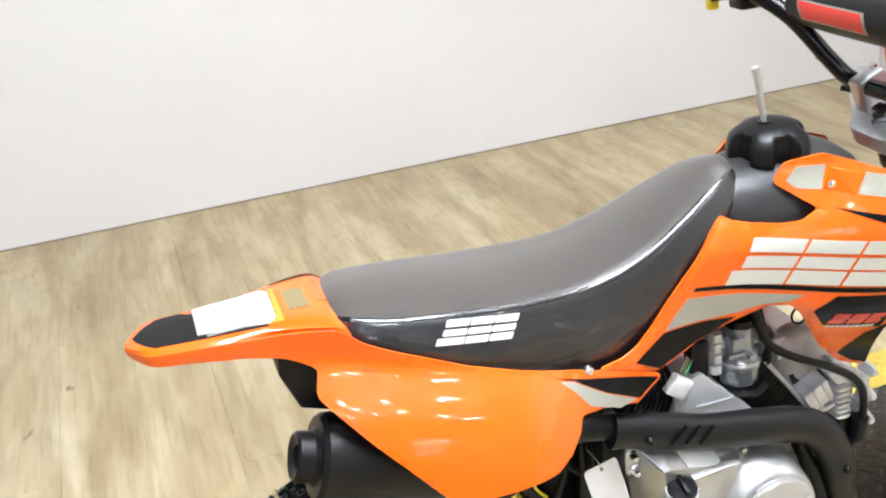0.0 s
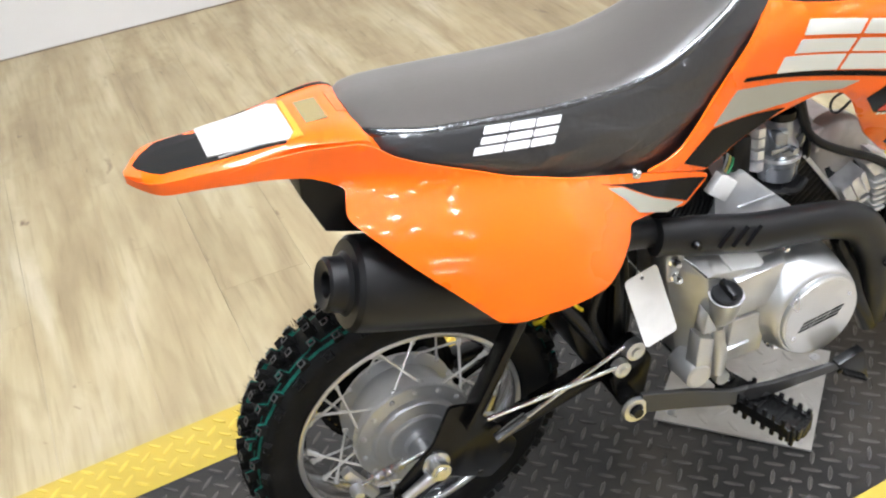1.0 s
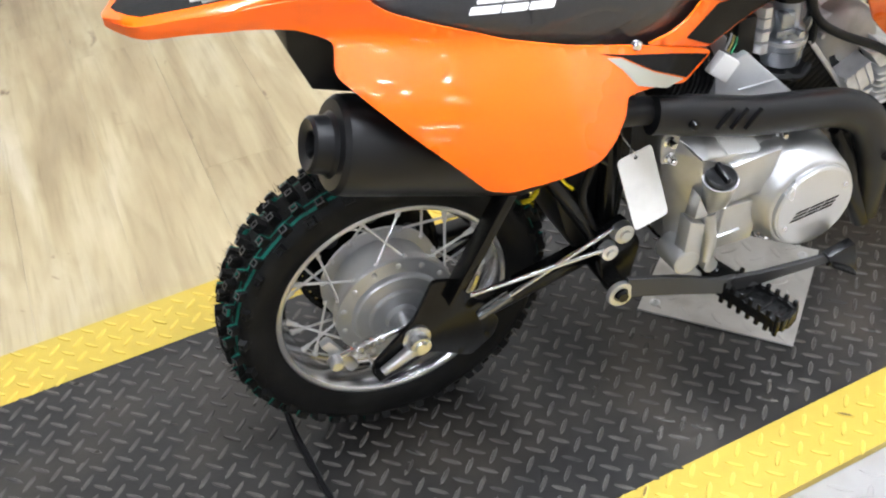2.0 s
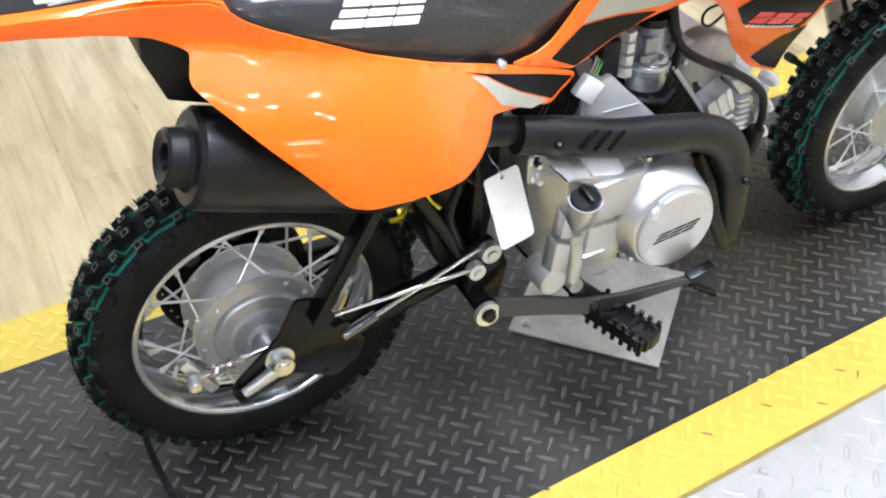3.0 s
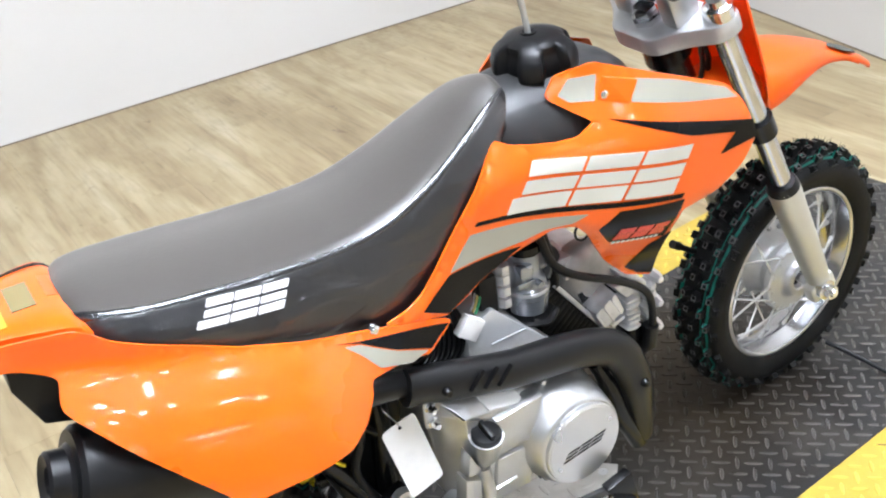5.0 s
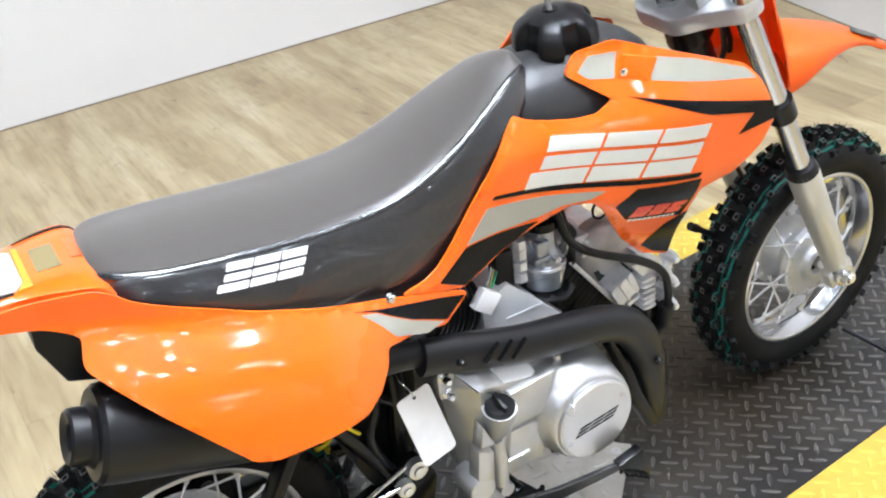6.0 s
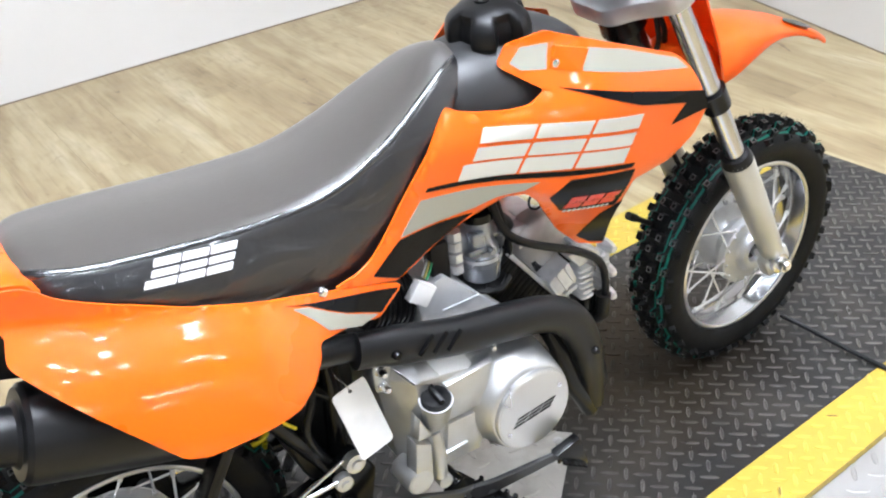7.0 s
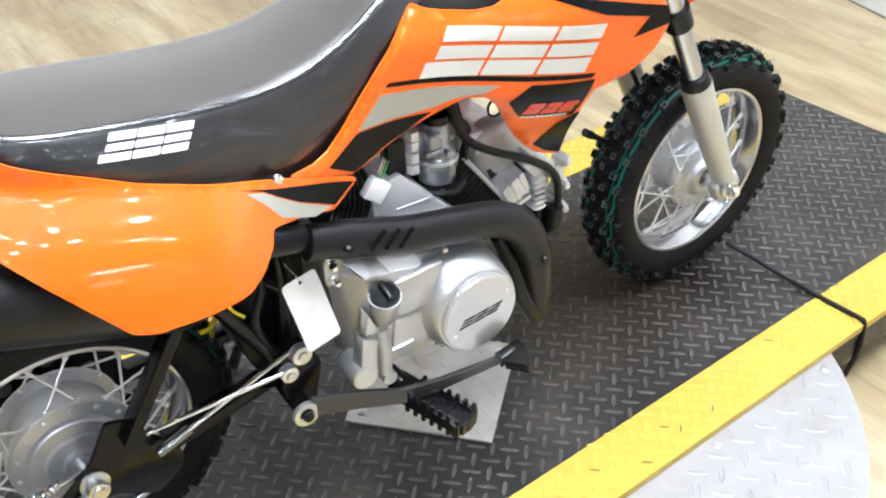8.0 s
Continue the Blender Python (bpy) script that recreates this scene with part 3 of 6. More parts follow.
def knob(sx, sy, h, top=0.78):
    """A tread block, base at z 0, with a small square dimple in its top."""
    a, b = sx / 2, sy / 2
    v, f = [], []
    for z, k in ((0, 1.0), (h, top), (h, top * 0.55), (h - 0.0016, top * 0.45)):
        v += [(-a * k, -b * k, z), (a * k, -b * k, z), (a * k, b * k, z), (-a * k, b * k, z)]
    for r in range(3):
        for i in range(4):
            j = (i + 1) % 4
            f.append((r * 4 + i, r * 4 + j, r * 4 + 4 + j, r * 4 + 4 + i))
    f.append((12, 13, 14, 15))
    return v, f


# Paler than the rubber: paints the gloss reflected by the dimple edges.
MARK = mat("rubber_rim_glint", (0.075, 0.073, 0.072), 0.5, var=0.5, scale=50)


def square_ring(a, b, h):
    """A flat square frame, a and b its outer and inner half widths."""
    v = [(sx * k, sy * k * 0.85, z) for z in (0.0, h) for k in (a, b) for sx, sy in ((-1, -1), (1, -1), (1, 1), (-1, 1))]
    f = []
    for i in range(4):
        j = (i + 1) % 4
        f += [(8 + i, 8 + j, 12 + j, 12 + i), (i, j, 8 + j, 8 + i), (4 + j, 4 + i, 12 + i, 12 + j)]
    return v, f


def crown(y):
    """Radius of the tyre's bare carcass at sideways place y."""
    return 0.1905 - 0.0045 * (abs(y) / 0.02) ** 2.2


def build_tyre(parent, seed):
    rnd = random.Random(seed)
    s = Soup()
    prof = [(0.1375, 0.026), (0.146, 0.0335), (0.160, 0.0385), (0.172, 0.0385), (0.1805, 0.0345), (0.1865, 0.026), (0.1895, 0.013), (0.1905, 0.0)]
    prof = prof + [(r, -h) for r, h in prof[-2::-1]]
    s.lathe(prof + [(0.134, -0.02), (0.134, 0.02)], 72, YM, closed=True)
    s.make("tyre", TYRE, parent, "black knobbly tyre with thin teal paint lines", smooth=50)
    k = Soup()
    mk = Soup()
    rows = 50
    for i in range(rows):
        a0 = 360.0 * i / rows
        blocks = [(-0.0078, 0.0), (0.0078, 0.0), (-0.0240, 0.1), (0.0240, 0.1)] if i % 2 else [(-0.0160, 0.0), (0.0160, 0.0), (0.0, 0.15), (-0.0325, 0.3), (0.0325, 0.3)]
        for y, off in blocks:
            a = a0 + off * 360.0 / rows + rnd.uniform(-0.4, 0.4)
            tilt = math.degrees(math.atan2(abs(y) * 0.45, 0.02)) * (1 if y > 0 else -1)
            if abs(y) > 0.03:
                tilt = 52 * (1 if y > 0 else -1)
            r = crown(y) if abs(y) < 0.03 else 0.180
            m = pose(0, 0, 0, 0, a, 0) @ pose(0, y, r - 0.002, 0, 0, 0) @ pose(0, 0, 0, -tilt, 0, 0)
            k.add(*knob(0.0132, 0.0112 if abs(y) < 0.03 else 0.010, 0.0135 if abs(y) < 0.03 else 0.010), m)
            if abs(y) < 0.03:
                mk.add(*square_ring(0.0044, 0.0029, 0.0004), m @ Matrix.Translation((0, 0, 0.0136)))
    k.make("tread_block", TYRE, parent, "square rubber tread blocks", smooth=0)
    mk.make("block_mark", MARK, parent, "pale square rings that paint the glint of the dimple edges", smooth=0)["kind"] = "stuff"
    h = Soup()
    for i in range(950):
        y = rnd.uniform(-0.036, 0.036)
        a = rnd.uniform(0, 360)
        L = rnd.uniform(0.004, 0.012)
        r = crown(y) + (0.0105 if abs(y) < 0.03 else -0.004)
        m = pose(0, 0, 0, 0, a, 0) @ pose(0, y, r - 0.001, -rnd.uniform(20, 40) * y / 0.02, rnd.uniform(-25, 25), 0)
        h.add([(-0.0005, -0.0004, 0), (0.0005, -0.0004, 0), (0, 0.0005, 0), (0, 0, L)], [(0, 1, 3), (1, 2, 3), (2, 0, 3)], m)
    h.make("moulding_hair", RUBBER, parent, "fine rubber hairs left from moulding", smooth=0)["kind"] = "stuff"


def build_wheel(name, x, y, z, hub_prof, hub_mat, flange, label, seed):
    rim = Soup()
    half = 0.0285
    prof = [(0.142, half), (0.142, half - 0.0025), (0.1365, half - 0.005), (0.1345, half - 0.012), (0.128, 0.009), (0.1262, 0.0), (0.128, -0.009), (0.1345, -half + 0.012), (0.1365, -half + 0.005), (0.142, -half + 0.0025), (0.142, -half),
            (0.1395, -half - 0.0008), (0.1345, -half + 0.0035), (0.1318, -half + 0.011), (0.125, -0.0095), (0.1235, 0.0), (0.125, 0.0095), (0.1318, half - 0.011), (0.1345, half - 0.0035), (0.1395, half + 0.0008)]
    rim.lathe(prof, 96, YM, closed=True)
    w = rim.make(name, RIMCHROME, None, label, smooth=45)
    for sd in (-1, 1):
        Soup().lathe([(0.1350, 0.0), (0.1362, 0.0016), (0.1390, 0.0022), (0.1412, 0.0014), (0.1418, 0.0), (0.1390, -0.0015)], 96, Matrix.Translation((0, sd * (half + 0.0006), 0)) @ YM, closed=True).make("rim_lip", BRIGHT, w, "satin rolled rim edge", smooth=50)
    build_tyre(w, seed)
    Soup().lathe(hub_prof, 56, YM).make("hub", hub_mat, w, "cast aluminium drum hub", smooth=22)
    sp = Soup()
    L = 1.0
    me = None
    n = 28
    for i in range(n):
        side = 1 if i % 2 else -1
        lean = 26 if (i // 2) % 2 else -26
        a = radians(360 / n * i)
        b = a + radians(lean)
        r0 = flange
        p = Vector((r0 * math.cos(b), side * (0.030 if side < 0 else 0.022), r0 * math.sin(b)))
        q = Vector((0.1245 * math.cos(a), side * 0.004, 0.1245 * math.sin(a)))
        length = (q - p).length
        if me is None:
            sp.lathe([(0.0016, 0), (0.0016, 0.80 * length), (0.0029, 0.81 * length), (0.0029, 0.93 * length), (0.0038, 0.94 * length), (0.0038, length)], 8)
            sp.lathe([(0.0, -0.0045), (0.003, -0.0035), (0.0042, -0.001), (0.0036, 0.002), (0.0, 0.003)], 8)
            o = sp.make("spoke", ZINC, w, smooth=40)
            me = o.data
            base = length
        else:
            o = new("spoke", me)
            o.parent = w
        mm = along(p, q) @ Matrix.Diagonal((1, 1, length / base, 1))
        o.matrix_parent_inverse = Matrix()
        o.matrix_basis = mm
    w.location = (x, y, z)
    w.rotation_euler = (LEAN, 0, 0)
    w.parent = bike
    w.matrix_parent_inverse = bike.matrix_world.inverted()
    return w


rear_hub = [(0.0, -0.044), (0.048, -0.044), (0.056, -0.038), (0.060, -0.030), (0.072, -0.027), (0.0735, -0.025), (0.0735, -0.022), (0.060, -0.019), (0.060, 0.018), (0.071, 0.022), (0.0735, 0.024), (0.0735, 0.034), (0.0720, 0.0365), (0.0560, 0.0390), (0.0545, 0.0440), (0.0525, 0.0462), (0.0385, 0.0480), (0.0370, 0.0510), (0.0350, 0.0520), (0.0200, 0.0530), (0.0185, 0.0600), (0.0, 0.0610)]
front_hub = [(0.0, -0.05), (0.058, -0.05), (0.064, -0.044), (0.064, -0.028), (0.052, -0.022), (0.040, 0.0), (0.048, 0.016), (0.0575, 0.0195), (0.0588, 0.021), (0.0588, 0.0315), (0.0570, 0.0335), (0.0360, 0.0355), (0.0325, 0.0375), (0.0285, 0.0445), (0.0260, 0.0460), (0.0190, 0.0460), (0.0170, 0.0445), (0.0165, 0.034), (0.0, 0.034)]
rear = build_wheel("rear_wheel", REAR_X, 0.0, AXLE_Z, rear_hub, REARHUB, 0.0715, "chrome-rimmed spoked rear wheel", 3)
for i in range(14):
    a = radians(360 / 14 * i + 7)
    rv = Soup().lathe([(0.0, 0.0405), (0.0022, 0.0400), (0.0034, 0.0385), (0.0034, 0.0350)], 10, Matrix.Translation((0.0655 * math.cos(a), 0, 0.0655 * math.sin(a))) @ YM).make("hub_rivet", BRIGHT, None, "", 40)
    rv.parent = rear
front = build_wheel("front_wheel", FRONT_X + 0.002, FRONT_Y, AXLE_Z * 1.012 + 0.002, front_hub, HUBCAST, 0.057, "chrome-rimmed spoked front wheel", 5)
for i in range(14):
    a = radians(360 / 14 * i + 9)
    rv = Soup().lathe([(0.0, 0.0362), (0.0016, 0.0360), (0.0024, 0.0350), (0.0024, 0.0325)], 8, Matrix.Translation((0.0535 * math.cos(a), 0, 0.0535 * math.sin(a))) @ YM).make("hub_rivet", REARHUB, None, "", 40)
    rv.parent = front
bearing = Soup().lathe([(0.0, 0.0375), (0.0150, 0.0370), (0.0162, 0.0350), (0.0162, 0.0320)], 20, YM).make("bearing_seal", STEELB, None, "black bearing seal", 40)
bearing.parent = front
front.scale = (1.012, 1.012, 1.012)
front.rotation_euler = (LEAN, 0, radians(3.0))


# surfaces of the right-hand plastics: y as a function of (x, z)
PANEL_BOW = [(0.38, 0.12), (0.44, 0.25), (0.47, 0.34), (0.503, 0.47), (0.528, 0.74), (0.544, 0.96), (0.56, 1.05), (0.68, 1.05)]  # height, how fast the flank draws in
_bz = np.linspace(0.38, 0.68, 301)
_bo = 0.2010 - np.concatenate(([0.0], np.cumsum(np.interp(0.5 * (_bz[1:] + _bz[:-1]), [p[0] for p in PANEL_BOW], [p[1] for p in PANEL_BOW]) * 0.001)))
_bf = np.convolve(np.pad(_bo, 12, mode="edge"), np.ones(25) / 25, mode="valid")
_bf[:13], _bf[-13:] = _bo[:13], _bo[-13:]
# half width that the rim keeps beside the tail and the seat
RIM_X = [-0.23, -0.20, -0.155, -0.11, -0.07, -0.045, -0.025, -0.01, 0.02, 0.05, 0.10, 0.15, 0.20, 0.25]
RIM_W = [0.036, 0.043, 0.0500, 0.0545, 0.0590, 0.0670, 0.0725, 0.0765, 0.086, 0.0925, 0.0985, 0.1020, 0.1030, 0.1025]


def panel_y(x, z):
    run = min(0.2, max(-0.07, x)) - 0.06
    crest = 0.17 * run  # the crest falls towards the front
    bow = float(np.interp(z + crest, _bz, _bf)) - 1.0 * max(0.0, 0.07 - x) ** 2 + 0.10 * run - 0.3 * max(0.0, x - 0.10) ** 2
    rim = float(np.interp(x, RIM_X, RIM_W)) + 0.056 * (z - 0.203)
    d = bow - rim
    out = rim + 0.5 * (d + math.sqrt(d * d + 0.00012))
    front = 0.118 + 0.105 * max(0.0, 0.57 - z)
    k = sstep(0.15, 0.33, x)
    return -(out * (1 - k) + front * k)


def shroud_y(x, z):
    return -(0.108 + 0.05 * sstep(0.42, 0.64, x)) + 0.045 * sstep(0.54, 0.42, z) * sstep(0.4, 0.5, x) + 0.045 * sstep(0.60, 0.70, z)


def rail_y(x, z):
    """Blend of both along the seat."""
    k = sstep(0.30, 0.40, x)
    return panel_y(x, z) * (1 - k) + shroud_y(x, z) * k


side_outline = [(0.0327, 0.5914), (0.1107, 0.5586), (0.1714, 0.5407), (0.2270, 0.5266), (0.2583, 0.5166), (0.3000, 0.5020), (0.3360, 0.4890), (0.3250, 0.4780), (0.3028, 0.4633), (0.2601, 0.4767), (0.2221, 0.4850), (0.2171, 0.4699), (0.1998, 0.4538), (0.1788, 0.4437), (0.1308, 0.4393), (0.0816, 0.4393), (0.0606, 0.4461), (0.0269, 0.4821), (-0.0023, 0.5116), (-0.0391, 0.5501), (-0.0496, 0.5621), (-0.0410, 0.5830), (-0.0550, 0.5905), (-0.0700, 0.5965), (-0.1000, 0.6025), (-0.1400, 0.6085), (-0.1400, 0.6215), (-0.1000, 0.6235), (-0.0450, 0.6235), (-0.0200, 0.6225), (-0.0060, 0.6150), (0.0080, 0.6030)]
shroud_outline = [(0.258, 0.5175), (0.288, 0.519), (0.308, 0.527), (0.330, 0.545), (0.382, 0.597), (0.4315, 0.6475), (0.447, 0.6385), (0.467, 0.634), (0.496, 0.630), (0.520, 0.631), (0.541, 0.642), (0.524, 0.654), (0.502, 0.671), (0.518, 0.691), (0.560, 0.698), (0.620, 0.675), (0.708, 0.642), (0.722, 0.626), (0.744, 0.575), (0.738, 0.563), (0.724, 0.545), (0.685, 0.521), (0.637, 0.513),
                  (0.634, 0.500), (0.630, 0.440), (0.624, 0.415), (0.589, 0.426), (0.559, 0.457), (0.535, 0.492), (0.521, 0.515), (0.506, 0.531), (0.481, 0.534), (0.456, 0.525), (0.412, 0.512), (0.367, 0.496), (0.336, 0.4895), (0.300, 0.5025)]


def polish(ob, verts, surface, outline, lip, drop, flush=-9.0):
    """Smooth normals on the outer face of a shell, from the surface itself."""
    me = ob.data
    n = len(me.vertices) // 2
    e = 0.0012
    memo = {}

    def height(x, z):
        d = edge_far((x, z), outline) if lip and x > flush else 1.0
        return surface(x, z) + (drop * (1 - min(1.0, d / lip)) ** 2 if lip else 0.0)

    out = []
    for poly in me.polygons:
        top = all(i < n for i in poly.vertices)
        for i in poly.vertices:
            if not top:
                out.append((0.0, 0.0, 0.0))
                continue
            if i not in memo:
                x, z = verts[i][0], verts[i][2]
                k = 1.0 if not lip or inside((x, z), outline) else 0.5
                q = Vector(((height(x + e, z) - height(x - e, z)) / (2 * e) * k, -1.0, (height(x, z + e) - height(x, z - e)) / (2 * e) * k)).normalized()
                memo[i] = q
            q = memo[i]
            out.append(tuple(q))
    me.normals_split_custom_set(out)


def shell(name, outline, surface, material, label, parent=None, thick=0.003, lift=0.0, step=0.012, lip=0.006, drop=0.004, both=True, flush=-9.0):
    v, f = skin(outline, surface, thick, step, lip, drop, lift, flush)
    obs = [mesh_ob(name, v, f, material, parent or bike, label, 50)]
    polish(obs[0], v, surface, outline, lip, drop, flush)
    if both:
        obs.append(mesh_ob(name, mirror(v), [tuple(reversed(q)) for q in f], material, parent or bike, label, 50))
    return obs


side_r, side_l = shell("side_panel", round_poly(side_outline, 0.006), panel_y, ORANGE, "glossy orange plastic side panel", step=0.006, lip=0.004, drop=0.002, flush=-0.125)
shroud_r, shroud_l = shell("tank_shroud", round_poly(shroud_outline, 0.005), rail_y, ORANGE, "glossy orange plastic tank shroud", step=0.007)


def decal(outline, surface, material, label, parents, lift=0.0009, r=0.0015):
    v, f = skin(round_poly(outline, r, 2), surface, 0.0006, 0.010, 0.0, 0.0, lift)
    polish(mesh_ob("decal", v, f, material, parents[0], label, 60), v, surface, outline, 0.0, 0.0)
    mesh_ob("decal", mirror(v), [tuple(reversed(q)) for q in f], material, parents[1], label, 60)


SH, SP = (shroud_r, shroud_l), (side_r, side_l)
decal([(0.1988, 0.5288), (0.2498, 0.5132), (0.2980, 0.4980), (0.3300, 0.4880), (0.3038, 0.4703), (0.2608, 0.4937), (0.2220, 0.5201)], panel_y, BLACKD, "black decal wedge", SP)
decal([(0.2051, 0.5238), (0.2218, 0.5188), (0.2607, 0.4923), (0.2997, 0.4704), (0.2758, 0.4701), (0.2352, 0.4901), (0.2204, 0.5093)], panel_y, SILVERD, "silver-grey decal wedge", SP)
decal([(0.303, 0.512), (0.343, 0.535), (0.407, 0.531), (0.440, 0.528), (0.412, 0.5165), (0.366, 0.502), (0.335, 0.4945)], rail_y, BLACKD, "black decal wedge", SH)
decal([(0.345, 0.537), (0.377, 0.566), (0.450, 0.556), (0.518, 0.545), (0.500, 0.5385), (0.470, 0.539), (0.442, 0.5335), (0.407, 0.5335)], rail_y, SILVERD, "silver-grey decal band", SH)
decal([(0.384, 0.573), (0.388, 0.5765), (0.46, 0.566), (0.549, 0.5515), (0.630, 0.541), (0.625, 0.536), (0.545, 0.546), (0.46, 0.560)], rail_y, BLACKD, "black pinstripe", SH)
decal([(0.529, 0.521), (0.552, 0.540), (0.600, 0.5355), (0.630, 0.533), (0.622, 0.500), (0.618, 0.482), (0.545, 0.498)], rail_y, BLACKD, "black decal patch", SH)
decal([(0.582, 0.442), (0.603, 0.473), (0.628, 0.486), (0.625, 0.440), (0.621, 0.4205), (0.600, 0.428)], rail_y, BLACKD, "black decal corner", SH)
decal([(0.553, 0.644), (0.640, 0.622), (0.733, 0.597), (0.740, 0.574), (0.683, 0.570), (0.706, 0.590), (0.640, 0.607)], rail_y, BLACKD, "black dart-shaped decal", SH)
decal([(0.513, 0.673), (0.528, 0.687), (0.558, 0.687), (0.548, 0.662), (0.522, 0.665)], rail_y, SILVERD, "silver-grey decal block", SH)
decal([(0.597, 0.675), (0.64, 0.664), (0.704, 0.640), (0.715, 0.627), (0.65, 0.639), (0.584, 0.654)], rail_y, SILVERD, "silver-grey decal bar", SH)


def slanted(surface, x0, z0, x1, z1, lean, bars, material, parents, lift):
    """A plain emblem: slanted blocks cut by level gaps. bars: (from, to, low, high) in parts of its length and height."""
    for a, b, lo, hi in bars:
        L, Hh = (x1 - x0), (z1 - z0)
        drop_ = -0.135 * L
        pts = []
        for u, w in ((a, lo), (b, lo), (b, hi), (a, hi)):
            pts.append((x0 + u * L + lean * w * Hh, z0 + w * Hh + drop_ * u))
        decal(pts, surface, material, "plain slanted emblem block", parents, lift, 0.001)


def emblem(h0, h1, h2):
    """Three columns of three bars, with bar heights h0 to h2 from the bottom."""
    return [(a - (0.05 if k == 0 and a == 0.0 else 0.0), a + 0.318, lo, lo + (h0, h1, h2)[k]) for a in (0.0, 0.338, 0.677) for k, lo in enumerate((0.0, 0.366, 0.715))]



slanted(rail_y, 0.434, 0.570, 0.614, 0.6215, 0.55, emblem(0.315, 0.265, 0.285), EMBLEMD, SH, 0.0016)
slanted(rail_y, 0.548, 0.500, 0.610, 0.515, 0.5, [(0, 0.3, 0, 0.4), (0, 0.3, 0.6, 1), (0.35, 0.65, 0, 0.4), (0.35, 0.65, 0.6, 1), (0.7, 1, 0.0, 0.4), (0.7, 1, 0.6, 1), (0.0, 0.95, 0.44, 0.56)], REDD, SH, 0.0018)
slanted(rail_y, 0.545, 0.4945, 0.608, 0.4975, 0.5, [(0.05 + 0.095 * i, 0.11 + 0.095 * i, 0, 1) for i in range(10)], WHITED, SH, 0.0018)
# screw pocket on the shroud: a facet that leans out at its upper edge
POCKET = [(0.563, 0.6835), (0.596, 0.675), (0.581, 0.6535), (0.551, 0.6625)]
for sgn, owner in ((1, SH[0]), (-1, SH[1])):
    out_ = [Vector((px, rail_y(px, pz) - lift_, pz)) for (px, pz), lift_ in zip(POCKET, (0.0068, 0.0068, 0.0012, 0.0012))]
    in_ = [Vector((px, rail_y(px, pz) + 0.004, pz)) for px, pz in POCKET]
    pv = [tuple(p) for p in out_ + in_]
    mesh_ob("screw_pocket", pv if sgn > 0 else mirror(pv), [(0, 1, 2, 3), (4, 5, 6, 7), (0, 1, 5, 4), (1, 2, 6, 5), (2, 3, 7, 6), (3, 0, 4, 7)], ORANGE, owner, "orange facet round a screw", 0)
shroud_l.location += Vector((0, 0.012, 0.008))
# screws in the plastics
for x, z, fy in ((0.560, 0.6655, rail_y), (0.2427, 0.5225, panel_y)):
    Soup().lathe([(0.0, 0.0035), (0.003, 0.0035), (0.0055, 0.0015), (0.006, -0.003)], 14, Matrix.Translation((x, fy(x, z), z)) @ YM).make("panel_screw", CHROME, bike)


# ---- seat ----
def interp(table_, x, k):
    xs = [r[0] for r in table_]
    return float(np.interp(x, xs, [r[k] for r in table_]))


# x, base height, ridge height, top height, half width at base, half width at ridge
SEAT = [(-0.012, 0.606, 0.624, 0.627, 0.054, 0.042), (0.0, 0.598, 0.627, 0.630, 0.068, 0.056), (0.02, 0.588, 0.625, 0.629, 0.080, 0.066), (0.05, 0.576, 0.621, 0.625, 0.088, 0.072), (0.10, 0.560, 0.616, 0.620, 0.095, 0.075), (0.15, 0.544, 0.611, 0.615, 0.099, 0.076), (0.20, 0.529, 0.608, 0.611, 0.100, 0.076), (0.25, 0.514, 0.608, 0.611, 0.099, 0.074), (0.28, 0.510, 0.611, 0.614, 0.096, 0.072), (0.31, 0.519, 0.618, 0.621, 0.091, 0.070),
        (0.35, 0.554, 0.633, 0.637, 0.084, 0.065), (0.38, 0.584, 0.648, 0.652, 0.078, 0.060), (0.41, 0.614, 0.664, 0.668, 0.071, 0.052), (0.44, 0.640, 0.680, 0.684, 0.060, 0.042), (0.462, 0.656, 0.687, 0.691, 0.048, 0.030), (0.472, 0.660, 0.686, 0.689, 0.040, 0.022)]
SMOOTHSEAT = curve_pts(SEAT, 4)


def seat_ring(row):
    x, zb, zr, zt, wb, wr = row
    h = zr - zb
    half = [(0.0, zt + 0.003), (wr * 0.25, zt + 0.0025), (wr * 0.5, zt + 0.0008), (wr * 0.75, zt - (zt - zr) * 0.5), (wr * 0.9, zr + 0.0003), (wr * 0.98, zr - 0.025 * h), (wr + (wb - wr) * 0.14, zr - 0.09 * h), (wr + (wb - wr) * 0.28, zr - 0.18 * h), (wr + (wb - wr) * 0.47, zr - 0.31 * h), (wr + (wb - wr) * 0.8, zr - 0.58 * h), (wb, zr - 0.86 * h), (wb - 0.002, zb), (wb - 0.016, zb - 0.004)]
    return [(x, y, z) for y, z in half[::-1]] + [(x, -y, z) for y, z in half[1:]]


_v, _f = [], []
for row in SMOOTHSEAT:
    _v += seat_ring(row)
_k = len(seat_ring(SMOOTHSEAT[0]))
for i in range(len(SMOOTHSEAT) - 1):
    for j in range(_k - 1):
        _f.append((i * _k + j, i * _k + j + 1, (i + 1) * _k + j + 1, (i + 1) * _k + j))
    _f.append((i * _k, (i + 1) * _k, (i + 1) * _k + _k - 1, i * _k + _k - 1))
_f.append(list(range(_k)))
_f.append([(len(SMOOTHSEAT) - 1) * _k + j for j in range(_k)])
seat = mesh_ob("seat", leaned(_v), _f, VINYL, bike, "long glossy black vinyl seat", 55)
